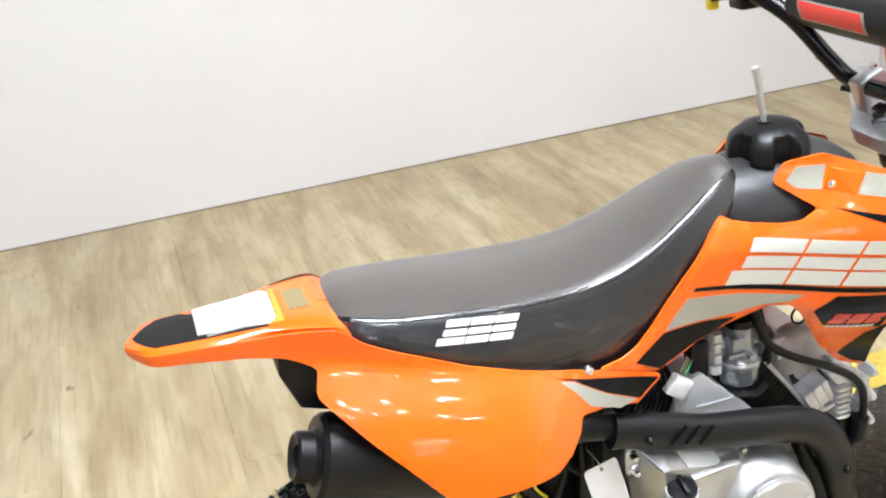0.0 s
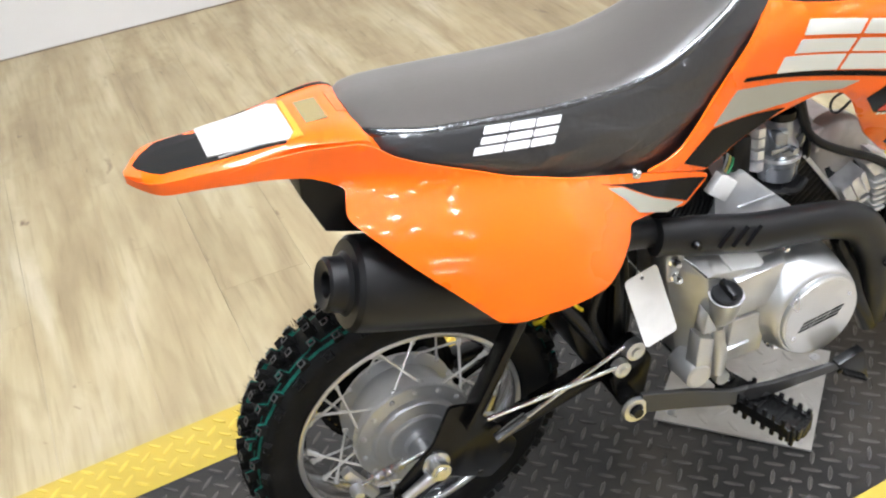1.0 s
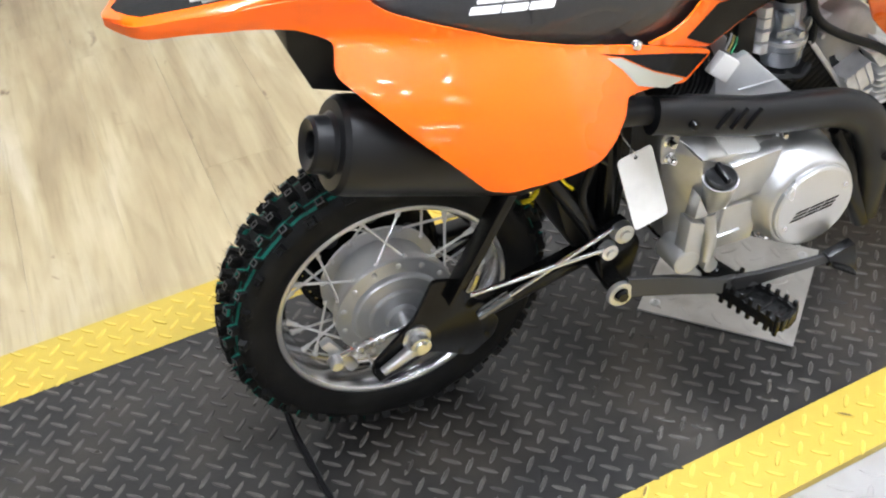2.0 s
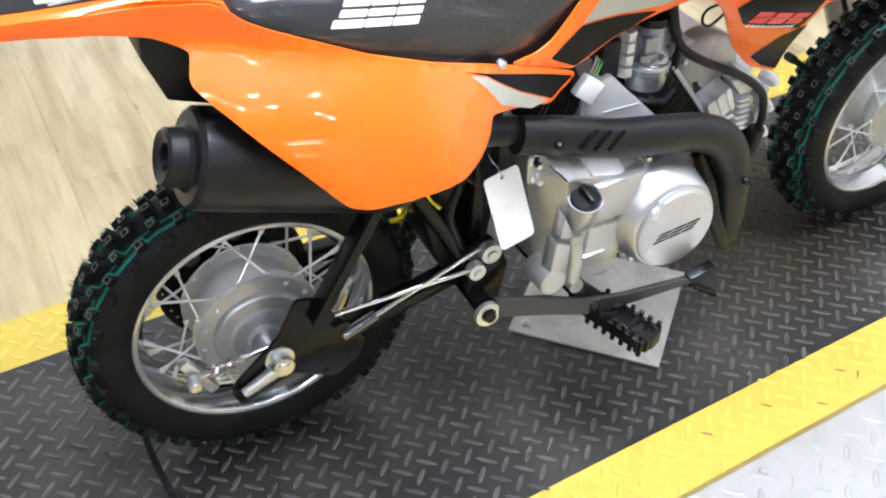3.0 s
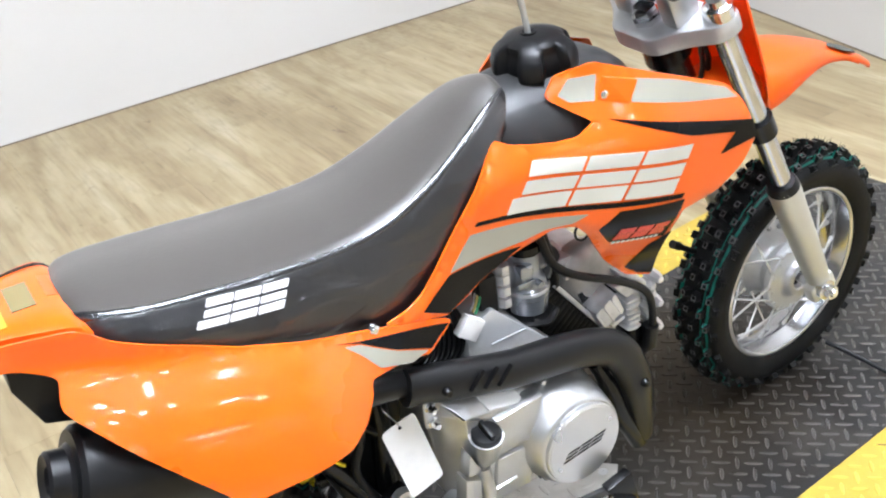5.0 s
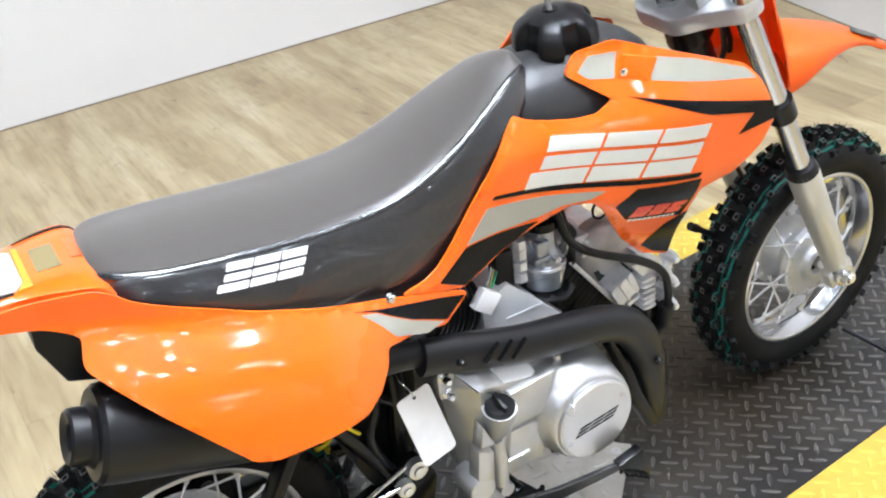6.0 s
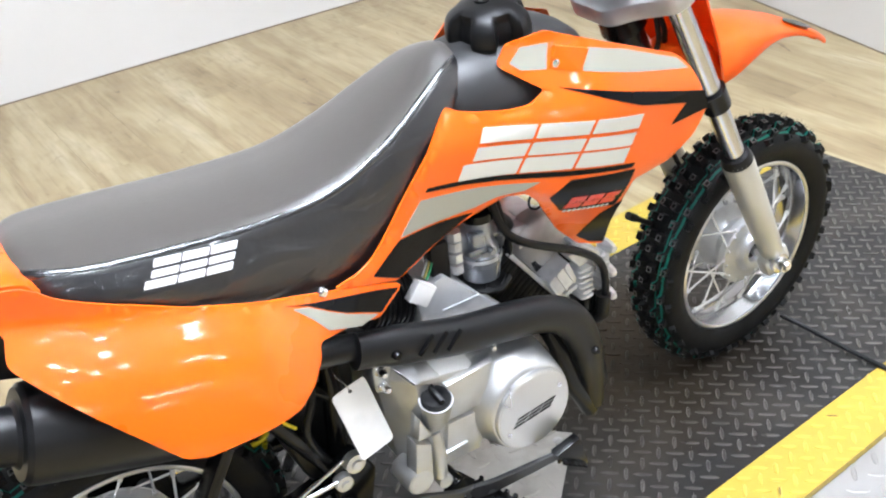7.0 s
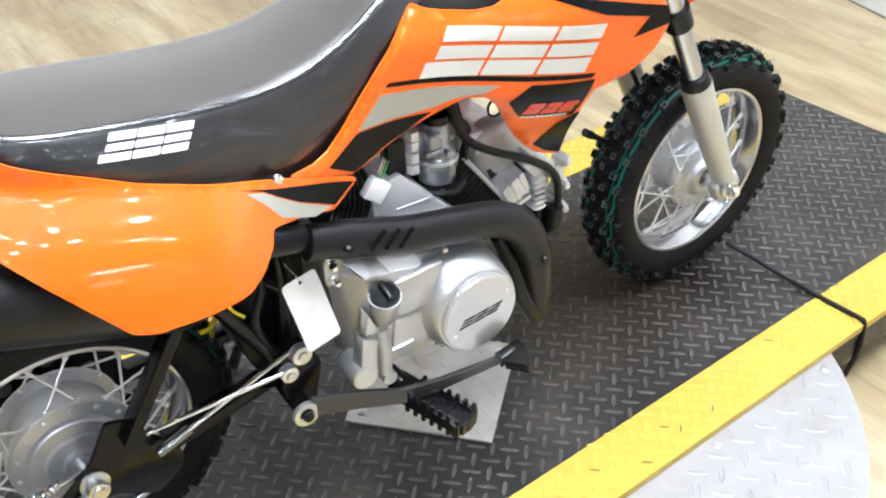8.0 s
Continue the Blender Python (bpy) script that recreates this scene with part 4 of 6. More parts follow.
# dull upper cover, laid between the two ridges
_v, _f = [], []
for row in SMOOTHSEAT:
    x, zb, zr, zt, wb, wr = row
    half = [(0.0, zt + 0.003), (wr * 0.25, zt + 0.0025), (wr * 0.5, zt + 0.0008), (wr * 0.75, zt - (zt - zr) * 0.5), (wr * 0.90, zr + 0.0003), (wr * 0.965, zr - 0.019 * (zr - zb))]
    far = half + [(wr + (wb - wr) * 0.14, zr - 0.088 * (zr - zb)), (wr + (wb - wr) * 0.3, zr - 0.19 * (zr - zb))]
    ring = [(x, y, z + 0.0005) for y, z in far[::-1]] + [(x, -y, z + 0.0005) for y, z in half[1:]]
    ring += [(x, p[1], p[2] - 0.0022) for p in ring[::-1]]
    _v += ring
_k = len(ring)
for i in range(len(SMOOTHSEAT) - 1):
    for j in range(_k):
        _f.append((i * _k + j, i * _k + (j + 1) % _k, (i + 1) * _k + (j + 1) % _k, (i + 1) * _k + j))
_f.append(list(range(_k)))
_f.append([(len(SMOOTHSEAT) - 1) * _k + j for j in range(_k)])
mesh_ob("seat_top", leaned(_v), _f, SEATTOP, seat, "dull dark grey vinyl seat top", 55)
Soup().tube([(r[0], -(r[5] * 0.995 - 0.0042), r[2] - 0.03 * (r[2] - r[1]) - 0.0048) for r in SMOOTHSEAT[2:-3]], 0.0066, 20).make("seam", RIDGE, seat, "glossy puckered welt along the seat edge", lean=True)


def seat_y(x, z):
    """Right flank of the seat."""
    row = [interp(SEAT, x, k) for k in range(6)]
    _, zb, zr, zt, wb, wr = row
    zb, zr = zb - 0.0055, zr - 0.0045
    wb, wr = wb + 0.056 * (zb - PIVOT_Z), wr + 0.056 * (zr - PIVOT_Z)
    t = min(1.0, max(0.0, (zr - z) / max(0.001, zr - zb)))
    return -float(np.interp(t, [0, 0.07, 0.28, 0.58, 0.86, 1.0], [wr, wr + (wb - wr) * 0.16, wr + (wb - wr) * 0.45, wr + (wb - wr) * 0.8, wb, wb - 0.002]))


slanted(seat_y, 0.0850, 0.584, 0.165, 0.607, 0.62, emblem(0.27, 0.24, 0.28), WHITED, (seat, seat), 0.0016)

# ---- tail ----
# x, half width, deck height, skirt depth
TAIL = [(-0.224, 0.004, 0.628, 0.008), (-0.220, 0.011, 0.629, 0.010), (-0.212, 0.024, 0.631, 0.012), (-0.203, 0.034, 0.632, 0.014), (-0.190, 0.0385, 0.633, 0.017), (-0.155, 0.0415, 0.633, 0.020), (-0.11, 0.0475, 0.633, 0.026), (-0.07, 0.0545, 0.633, 0.033), (-0.045, 0.064, 0.633, 0.043), (-0.025, 0.070, 0.632, 0.043), (-0.012, 0.071, 0.628, 0.038), (-0.002, 0.069, 0.618, 0.028), (0.010, 0.063, 0.602, 0.014)]


def tail_off(x):
    """The tip stands a little to the right of the middle."""
    return -0.0075 * sstep(-0.06, -0.15, x)


_v, _f = [], []
rows_ = curve_pts(TAIL, 7)
for x, w, z, d in rows_:
    kb = sstep(-0.135, -0.06, x)  # tucks in behind the side panel
    half = []
    for i in range(8):
        u = 1.0 - 0.78 * i / 7
        half.append((w * (1.0 + 0.03 * math.sin(u * 2.6)) - 0.005 * kb, z - d * u))
    half += [(w * 0.93, z - 0.0035), (w * 0.82, z - 0.0005), (w * 0.4, z), (0, z)]
    inner = [(0, z - 0.004), (w * 0.85, z - 0.006), (w * 0.96, z - d * 0.4), (w * 0.98, z - d)]
    ring = half + [(-y, zz) for y, zz in half[-2::-1]] + [(-y, zz) for y, zz in inner[::-1]] + [(y, zz) for y, zz in inner[1:]]
    _v += [(x, tail_off(x) - y, zz) for y, zz in ring]
_k = len(ring)
for i in range(len(rows_) - 1):
    for j in range(_k):
        _f.append((i * _k + j, i * _k + (j + 1) % _k, (i + 1) * _k + (j + 1) % _k, (i + 1) * _k + j))
_f.append(list(range(_k)))
_f.append([(len(rows_) - 1) * _k + j for j in range(_k)])
tail = mesh_ob("rear_mudguard", leaned(_v), _f, ORANGE, bike, "orange plastic rear mudguard with decals", 50)


def deck_patch(outline, material, label, lift=0.0004):
    """A thin print laid on the deck: strips from station to station, each at the deck's height."""
    xs = sorted(set([p[0] for p in outline] + [min(p[0] for p in outline) + 0.008 * i for i in range(40) if min(p[0] for p in outline) + 0.008 * i < max(p[0] for p in outline)]))
    v = []
    for x in xs:
        ys = []
        for (ax, ay), (bx, by) in zip(outline, outline[1:] + outline[:1]):
            if min(ax, bx) - 1e-9 <= x <= max(ax, bx) + 1e-9:
                ys += [ay, by] if abs(bx - ax) < 1e-9 else [ay + (by - ay) * (x - ax) / (bx - ax)]
        w = interp(rows_, x, 1)
        lo, hi = min(ys), max(ys)
        trim_ = 1.0 - 0.15 * sstep(-0.05, -0.14, x)
        lo, hi = lo * trim_, hi * trim_
        z0 = interp(rows_, x, 2) + lift
        for y in (lo, lo * 0.6 + hi * 0.4, lo * 0.25 + hi * 0.75, hi):
            q = abs(y) / w
            sag = 0.0005 * min(1.0, max(0.0, (q - 0.4) / 0.42)) + 0.003 * max(0.0, (q - 0.82) / 0.11)
            yy = y + tail_off(x)
            v += [(x, yy, z0 - sag), (x, yy, z0 - sag - 0.0015)]
    f = []
    for i in range(len(xs) - 1):
        a, b = i * 8, i * 8 + 8
        for j in (0, 2, 4):
            f.append((a + j, b + j, b + j + 2, a + j + 2))
            f.append((a + j + 1, a + j + 3, b + j + 3, b + j + 1))
        f += [(a, a + 1, b + 1, b), (a + 6, b + 6, b + 7, a + 7)]
    f += [(0, 2, 3, 1), (2, 4, 5, 3), (4, 6, 7, 5)]
    e = len(xs) * 8 - 8
    f += [(e + 1, e + 3, e + 2, e), (e + 3, e + 5, e + 4, e + 2), (e + 5, e + 7, e + 6, e + 4)]
    return Soup().add(v, f).make("decal", material, tail, label, smooth=0, lean=True)


deck_patch([(-0.215, 0.006), (-0.212, -0.006), (-0.203, -0.022), (-0.194, -0.033), (-0.150, -0.037), (-0.080, -0.044), (-0.080, 0.046), (-0.15, 0.042), (-0.19, 0.036), (-0.205, 0.022)], BLACKD, "matt black decal on the tail", 0.0004)
deck_patch([(-0.151, -0.027), (-0.078, -0.040), (-0.070, -0.030), (-0.070, 0.030), (-0.078, 0.038), (-0.151, 0.043)], mat("paper_label", (0.43, 0.415, 0.385), 0.5, var=0.04, scale=60), "white paper label with faint unreadable print", 0.0014)
PRINT = mat("faint_print", (0.34, 0.335, 0.32), 0.5)
for i in range(7):
    deck_patch([(-0.142, 0.030 - 0.0105 * i), (-0.090 - 0.012 * (i % 3), 0.030 - 0.0105 * i), (-0.090 - 0.012 * (i % 3), 0.0275 - 0.0105 * i), (-0.142, 0.0275 - 0.0105 * i)], PRINT, "faint bar of unreadable print", 0.0017)
deck_patch([(-0.0755, -0.040), (-0.063, -0.040), (-0.063, 0.034), (-0.068, 0.038), (-0.069, -0.028)], mat("amber_print", (0.85, 0.28, 0.02), 0.4), "amber stripe of the label", 0.0012)
deck_patch([(-0.055, -0.02), (-0.033, -0.02), (-0.033, 0.025), (-0.055, 0.025)], mat("olive_print", (0.2, 0.16, 0.07), 0.35), "olive-grey printed square", 0.0008)
deck_patch([(-0.022, -0.01), (-0.005, -0.01), (-0.005, 0.03), (-0.022, 0.03)], mat("faded_red_print", (0.78, 0.12, 0.03), 0.35), "red printed square", 0.0008)
deck_patch([(-0.065, 0.045), (0.0, 0.055), (0.0, 0.060), (-0.065, 0.050)], BLACKD, "thin black line", 0.0008)
# black box below the tail
_b2 = Soup().prism([(-0.077, 0.610), (-0.080, 0.574), (-0.063, 0.530), (-0.015, 0.513), (0.0, 0.600)], -0.074, 0.020, 0.002)
_b2.make("tail_box", BLACK, bike, "black plastic box under the mudguard")
# ---- tank ----
# x, half width, top height, base height
TANK = [(0.430, 0.040, 0.670, 0.60), (0.450, 0.060, 0.680, 0.58), (0.475, 0.070, 0.685, 0.57), (0.505, 0.076, 0.688, 0.565), (0.545, 0.080, 0.692, 0.56), (0.59, 0.078, 0.692, 0.56), (0.618, 0.070, 0.684, 0.56), (0.640, 0.056, 0.668, 0.56), (0.652, 0.040, 0.648, 0.56)]
_v, _f = [], []
rows_ = curve_pts(TANK, 4)
for x, w, zt, zb in rows_:
    h = zt - zb
    ring = []
    for a in range(0, 181, 15):
        c, s_ = math.cos(radians(a)), math.sin(radians(a))
        ring.append((w * math.copysign(abs(c) ** 0.75, c), zb + h * (0.28 + 0.72 * abs(s_) ** 0.8)))
    ring += [(-w * 0.8, zb), (w * 0.8, zb)]
    _v += [(x, y, z) for y, z in ring]
_k = len(ring)
for i in range(len(rows_) - 1):
    for j in range(_k):
        _f.append((i * _k + j, i * _k + (j + 1) % _k, (i + 1) * _k + (j + 1) % _k, (i + 1) * _k + j))
_f.append(list(range(_k)))
_f.append([(len(rows_) - 1) * _k + j for j in range(_k)])
mesh_ob("fuel_tank", leaned(_v), _f, TANKB, bike, "matt black plastic fuel tank", 50)
# lobed filler cap
CAPX, CAPZ = 0.533, 0.684
s = Soup()
_rings = [(0.045, 0.0), (0.0475, 0.002), (0.0485, 0.006), (0.0485, 0.014), (0.0475, 0.020), (0.0460, 0.025), (0.0435, 0.029), (0.0400, 0.0325), (0.0355, 0.0355), (0.030, 0.038), (0.022, 0.0405), (0.012, 0.042)]
_v, _f = [], []
N = 96
for r, z in _rings:
    for i in range(N):
        a = 2 * math.pi * i / N
        lobe = 0.5 + 0.5 * math.cos(5 * a)
        cut = 0.012 * (1 - sstep(0.30, 0.62, lobe)) * sstep(0.0385, 0.026, z)
        _v.append(((r - cut) * math.cos(a), (r - cut) * math.sin(a), z))
for k in range(len(_rings) - 1):
    for i in range(N):
        j = (i + 1) % N
        _f.append((k * N + i, k * N + j, (k + 1) * N + j, (k + 1) * N + i))
_f.append([(len(_rings) - 1) * N + i for i in range(N)])
_f.append(list(range(N)))
s.add(_v, _f, pose(CAPX, 0, CAPZ, 0, -4, 12))
cap = s.make("fuel_cap", BLACK, bike, "black lobed plastic filler cap", 40, True)
Soup().lathe([(0.0085, 0.0), (0.0085, 0.0015), (0.005, 0.0018), (0.005, -0.002)], 16, pose(CAPX - 0.008, 0, CAPZ + 0.0415, 0, -4, 0)).make("vent_hole", STEELB, cap, "small dark vent hole", lean=True)
Soup().tube([(CAPX - 0.008, 0, CAPZ + 0.040), (CAPX - 0.014, 0.0, CAPZ + 0.070), (CAPX - 0.022, -0.002, CAPZ + 0.098), (CAPX - 0.026, -0.002, CAPZ + 0.110)], [0.0036, 0.0036, 0.0042, 0.0046], 12).make("vent_hose", CLEAR, cap, "short milky breather hose", lean=True)

# ---- fork, clamps, bars ----
RAKE = Vector((-0.471, 0, 0.882)).normalized()


def fork_pt(d, y):
    """d metres up the leg from the axle line."""
    return Vector((1.005, y - 0.062 * d, 0.216)) + RAKE * d


for y in (-0.052, 0.104):
    sgn = 1 if y > 0 else -1
    leg = Soup().tube([fork_pt(-0.012, y), fork_pt(0.0, y), fork_pt(0.03, y), fork_pt(0.10, y), fork_pt(0.222, y), fork_pt(0.232, y)], [0.013, 0.0165, 0.0185, 0.0205, 0.0225, 0.0215], 24)
    leg.box((0, 0, 0), (0.05, 0.022, 0.034), Matrix.Translation((1.006, y, 0.208)) @ Matrix.Rotation(radians(-26), 4, "Y"), 0.007)
    lg = leg.make("fork_slider", SILVER, bike, "pale silver-painted fork slider")
    Soup().tube([fork_pt(0.228, y), fork_pt(0.242, y)], [0.0225, 0.0195], 20).make("dust_seal", HOSE, lg, "black rubber dust seal")
    Soup().tube([fork_pt(0.235, y), fork_pt(0.535, y)], 0.0145, 20).make("fork_tube", FORKCHROME, lg, "chrome fork tube")
    Soup().tube([fork_pt(0.340, y), fork_pt(0.370, y)], 0.0195, 20).make("lower_clamp", STEELB, lg, "black clamp ring")
    Soup().lathe([(0.0, 0.026), (0.006, 0.026), (0.0075, 0.022), (0.0105, 0.022), (0.0105, 0.012), (0.016, 0.011), (0.016, 0.0)], 18, Matrix.Translation((FRONT_X, y + sgn * 0.008, AXLE_Z + 0.007)) @ Matrix.Rotation(radians(90 if sgn < 0 else -90), 4, "X")).make("axle_nut", CHROME, lg, "chrome axle nut")
Soup().tube([(FRONT_X, -0.06, AXLE_Z + 0.006), (FRONT_X, 0.11, AXLE_Z + 0.006)], 0.0075, 12).make("front_axle", CHROME, bike)

# lower yoke and steering head
YAWY = -0.002
Soup().box((0, YAWY + 0.006, 0), (0.05, 0.15, 0.028), Matrix.Translation((0.823, 0, 0.538)) @ Matrix.Rotation(radians(-24), 4, "Y"), 0.006).make("lower_yoke", STEELB, bike, "black steel lower yoke")
Soup().tube([(0.795, YAWY, 0.535), (0.742, YAWY, 0.650)], 0.022, 20).tube([(0.752, YAWY, 0.630), (0.738, YAWY, 0.662)], [0.030, 0.027], 20).make("steering_head", STEELB, bike, "black steering head tube")
UPM = Matrix.Translation((0.740, YAWY, 0.679)) @ Matrix.Rotation(radians(-24), 4, "Y") @ Matrix.Rotation(radians(3), 4, "X")
_o = round_poly([(-0.050, -0.032), (-0.022, -0.057), (0.004, -0.097), (0.034, -0.100), (0.043, -0.080), (0.032, -0.048), (0.034, 0.048), (0.043, 0.080), (0.034, 0.100), (0.004, 0.097), (-0.022, 0.057), (-0.050, 0.032)], 0.012, 3)
yk = Soup()
_t = Soup().prism(_o, -0.012, 0.014, 0.004, plane="xy")
yk.add(_t.v, _t.f, UPM)
upper = yk.make("upper_yoke", HUBCAST, bike, "pale satin cast aluminium upper yoke")
for y in (-0.09, 0.09):
    Soup().lathe([(0.018, 0.0), (0.018, 0.016), (0.012, 0.018), (0.011, 0.026), (0.0, 0.026)], 16, UPM @ Matrix.Translation((0.020, y * 0.9, 0.013))).make("fork_cap", CHROME, upper, "chrome fork cap")
Soup().lathe([(0.019, 0.0), (0.019, 0.008), (0.015, 0.009), (0.015, 0.02), (0.008, 0.021), (0.0, 0.021)], 6, UPM @ Matrix.Translation((-0.018, 0, 0.013))).make("stem_nut", CHROME, upper, "large chrome stem nut")
for y in (-0.04, 0.04):
    Soup().box((0, 0, 0.024), (0.042, 0.026, 0.05), UPM @ Matrix.Translation((0.0, y, 0.012)), 0.006).make("bar_clamp", CAST, upper, "cast aluminium handlebar clamp")
    Soup().lathe([(0.0, 0.006), (0.005, 0.006), (0.005, 0.0)], 6, UPM @ Matrix.Translation((0.013, y, 0.061))).make("clamp_bolt", CHROME, upper)
bar = curve_pts([(0.615, 0.275, 0.838), (0.645, 0.185, 0.826), (0.668, 0.128, 0.800), (0.700, 0.083, 0.745), (0.712, 0.055, 0.724), (0.714, 0.0, 0.721), (0.712, -0.045, 0.724), (0.700, -0.075, 0.745), (0.668, -0.12, 0.800), (0.645, -0.18, 0.826), (0.615, -0.27, 0.838)], 5)
hb = Soup().tube(bar, 0.0110, 14).make("handlebar", STEELB, bike, "black steel handlebar")
for a, b in (((0.640, 0.200, 0.828), (0.612, 0.285, 0.839)), ((0.640, -0.195, 0.828), (0.612, -0.28, 0.839))):
    Soup().tube([a, b], 0.0155, 14).make("grip", HOSE, hb, "black rubber grip")
Soup().tube([(0.683, 0.122, 0.818), (0.683, -0.114, 0.818)], 0.006, 10).make("crossbar", STEELB, hb)
pad = Soup().tube([(0.683, 0.132, 0.818), (0.683, 0.120, 0.818), (0.683, 0.05, 0.818), (0.683, -0.05, 0.818), (0.683, -0.113, 0.818), (0.683, -0.123, 0.818)], [0.021, 0.028, 0.0295, 0.0295, 0.028, 0.021], 24).make("bar_pad", BLACK, hb, "black foam handlebar pad with a red emblem")
# emblem on the pad, plain blocks
for y0, y1, w0, w1 in ((0.098, -0.028, -24, 24),):
    v, f = [], []
    for j in range(9):
        a = radians(180 + w0 + (w1 - w0) * j / 8)
        for y in (y0 - 0.012 * (1 - j / 8), y1 - 0.012 * (1 - j / 8)):
            v.append((0.683 + 0.0308 * math.cos(a), y, 0.818 - 0.0308 * math.sin(a)))
    f = [(2 * j, 2 * j + 1, 2 * j + 3, 2 * j + 2) for j in range(8)]
    mesh_ob("emblem", v, f, SILVERD, pad, "grey border of the emblem", 60)
    v2 = []
    for j in range(9):
        a = radians(180 + w0 + 4 + (w1 - w0 - 8) * j / 8)
        for y in (y0 - 0.004 - 0.012 * (1 - j / 8), y1 + 0.004 - 0.012 * (1 - j / 8)):
            v2.append((0.683 + 0.0314 * math.cos(a), y, 0.818 - 0.0314 * math.sin(a)))
    mesh_ob("emblem", v2, f, REDD, pad, "plain red emblem block", 60)
# left lever with a yellow switch
Soup().tube(curve_pts([(0.648, 0.20, 0.822), (0.665, 0.225, 0.818), (0.662, 0.255, 0.812), (0.648, 0.285, 0.806)], 5), 0.0055, 10).make("brake_lever", BLACK, hb, "black brake lever")
Soup().box((0.650, 0.205, 0.818), (0.034, 0.035, 0.030), None, 0.006).make("lever_perch", BLACK, hb)
Soup().box((0.652, 0.290, 0.796), (0.016, 0.016, 0.016), None, 0.004).make("kill_switch", YELLOWP, hb, "yellow stop switch")
# cables in front of the steering head
for pts in ([(0.70, 0.05, 0.72), (0.745, 0.035, 0.70), (0.778, 0.015, 0.665), (0.785, 0.01, 0.62), (0.780, 0.0, 0.56), (0.74, -0.01, 0.50)], [(0.71, 0.075, 0.71), (0.77, 0.04, 0.69), (0.806, 0.015, 0.650), (0.819, 0.01, 0.61), (0.817, 0.01, 0.575), (0.78, 0.02, 0.51)], [(0.69, 0.10, 0.75), (0.76, 0.06, 0.70), (0.808, 0.02, 0.648), (0.829, 0.01, 0.608), (0.842, 0.02, 0.565), (0.90, 0.07, 0.40), (0.985, 0.06, 0.25)]):
    Soup().tube(curve_pts(pts, 8), 0.0038, 8).make("control_cable", HOSE, bike, "black control cable")

# front number plate
v, f = [], []
NZ, NY = 12, 14
for j in range(NZ + 1):
    z = 0.505 + 0.255 * j / NZ
    w = float(np.interp(z, [0.505, 0.53, 0.60, 0.72, 0.76], [0.035, 0.055, 0.074, 0.085, 0.070]))
    for i in range(NY + 1):
        u = -1 + 2 * i / NY
        x = 0.912 - 0.50 * (z - 0.51) - 0.030 * abs(u) ** 2.2
        v.append((x, 0.012 + u * w, z))
for j in range(NZ):
    for i in range(NY):
        a = j * (NY + 1) + i
        f.append((a, a + 1, a + NY + 2, a + NY + 1))
n0 = len(v)
v += [(x - 0.0035, y, z) for x, y, z in v]
f += [tuple(i + n0 for i in reversed(q)) for q in f]
_edge = {}
for q in f[: NZ * NY]:
    for a, b in zip(q, q[1:] + q[:1]):
        _edge[(a, b)] = True
f += [(a, b, b + n0, a + n0) for a, b in _edge if (b, a) not in _edge]
mesh_ob("number_plate", leaned(v), f, THIN, bike, "blank orange front number plate", 50)

# front mudguard: x, half width, crown height, skirt depth
FEND = [(0.80, 0.050, 0.565, 0.03), (0.855, 0.062, 0.588, 0.052), (0.89, 0.067, 0.595, 0.050), (0.925, 0.065, 0.596, 0.038), (0.96, 0.058, 0.590, 0.025), (0.995, 0.050, 0.580, 0.016), (1.03, 0.044, 0.568, 0.012), (1.06, 0.041, 0.556, 0.011), (1.085, 0.037, 0.543, 0.010), (1.11, 0.029, 0.528, 0.009), (1.126, 0.018, 0.517, 0.007), (1.134, 0.006, 0.511, 0.005)]
v, f = [], []
rows_ = curve_pts(FEND, 4)
for x, w, z, d in rows_:
    half = [(w, z - d), (w * 0.97, z - d * 0.65), (w * 0.86, z - d * 0.35), (w * 0.6, z - d * 0.12), (w * 0.3, z - 0.001), (0, z)]
    top = half + [(-y, zz) for y, zz in half[-2::-1]]
    ring = top + [(y * 0.96, zz - 0.0035) for y, zz in top[::-1]]
    v += [(x, 0.022 - y, zz) for y, zz in ring]
k = len(ring)
for i in range(len(rows_) - 1):
    for j in range(k):
        f.append((i * k + j, i * k + (j + 1) % k, (i + 1) * k + (j + 1) % k, (i + 1) * k + j))
f.append(list(range(k)))
f.append([(len(rows_) - 1) * k + j for j in range(k)])
fend = mesh_ob("front_mudguard", leaned(v), f, THIN, bike, "orange plastic front mudguard with a grey tip decal", 50)
_d2 = Soup()
_t = Soup().prism([(-0.028, 0.0), (-0.012, -0.022), (0.014, -0.022), (0.026, 0.0), (0.014, 0.022), (-0.012, 0.022)], 0.0, 0.0008, plane="xy")
_d2.add([(x * 1.15, y * 0.6, z) for x, y, z in _t.v], _t.f, pose(1.042, -0.006, 0.5634, 6, 21.5, 0))
_d2.make("decal", BLACKD, fend, "dark grey diamond-shaped decal", 0, True)
# ---- engine ----
def bar_box(a, b, w, h, bevel=0.002):
    """A flat bar from a to b, w thick (sideways), h tall."""
    a, b = Vector(a), Vector(b)
    return Soup().box((0, 0, (b - a).length / 2), (h, w, (b - a).length), along(a, b), bevel)


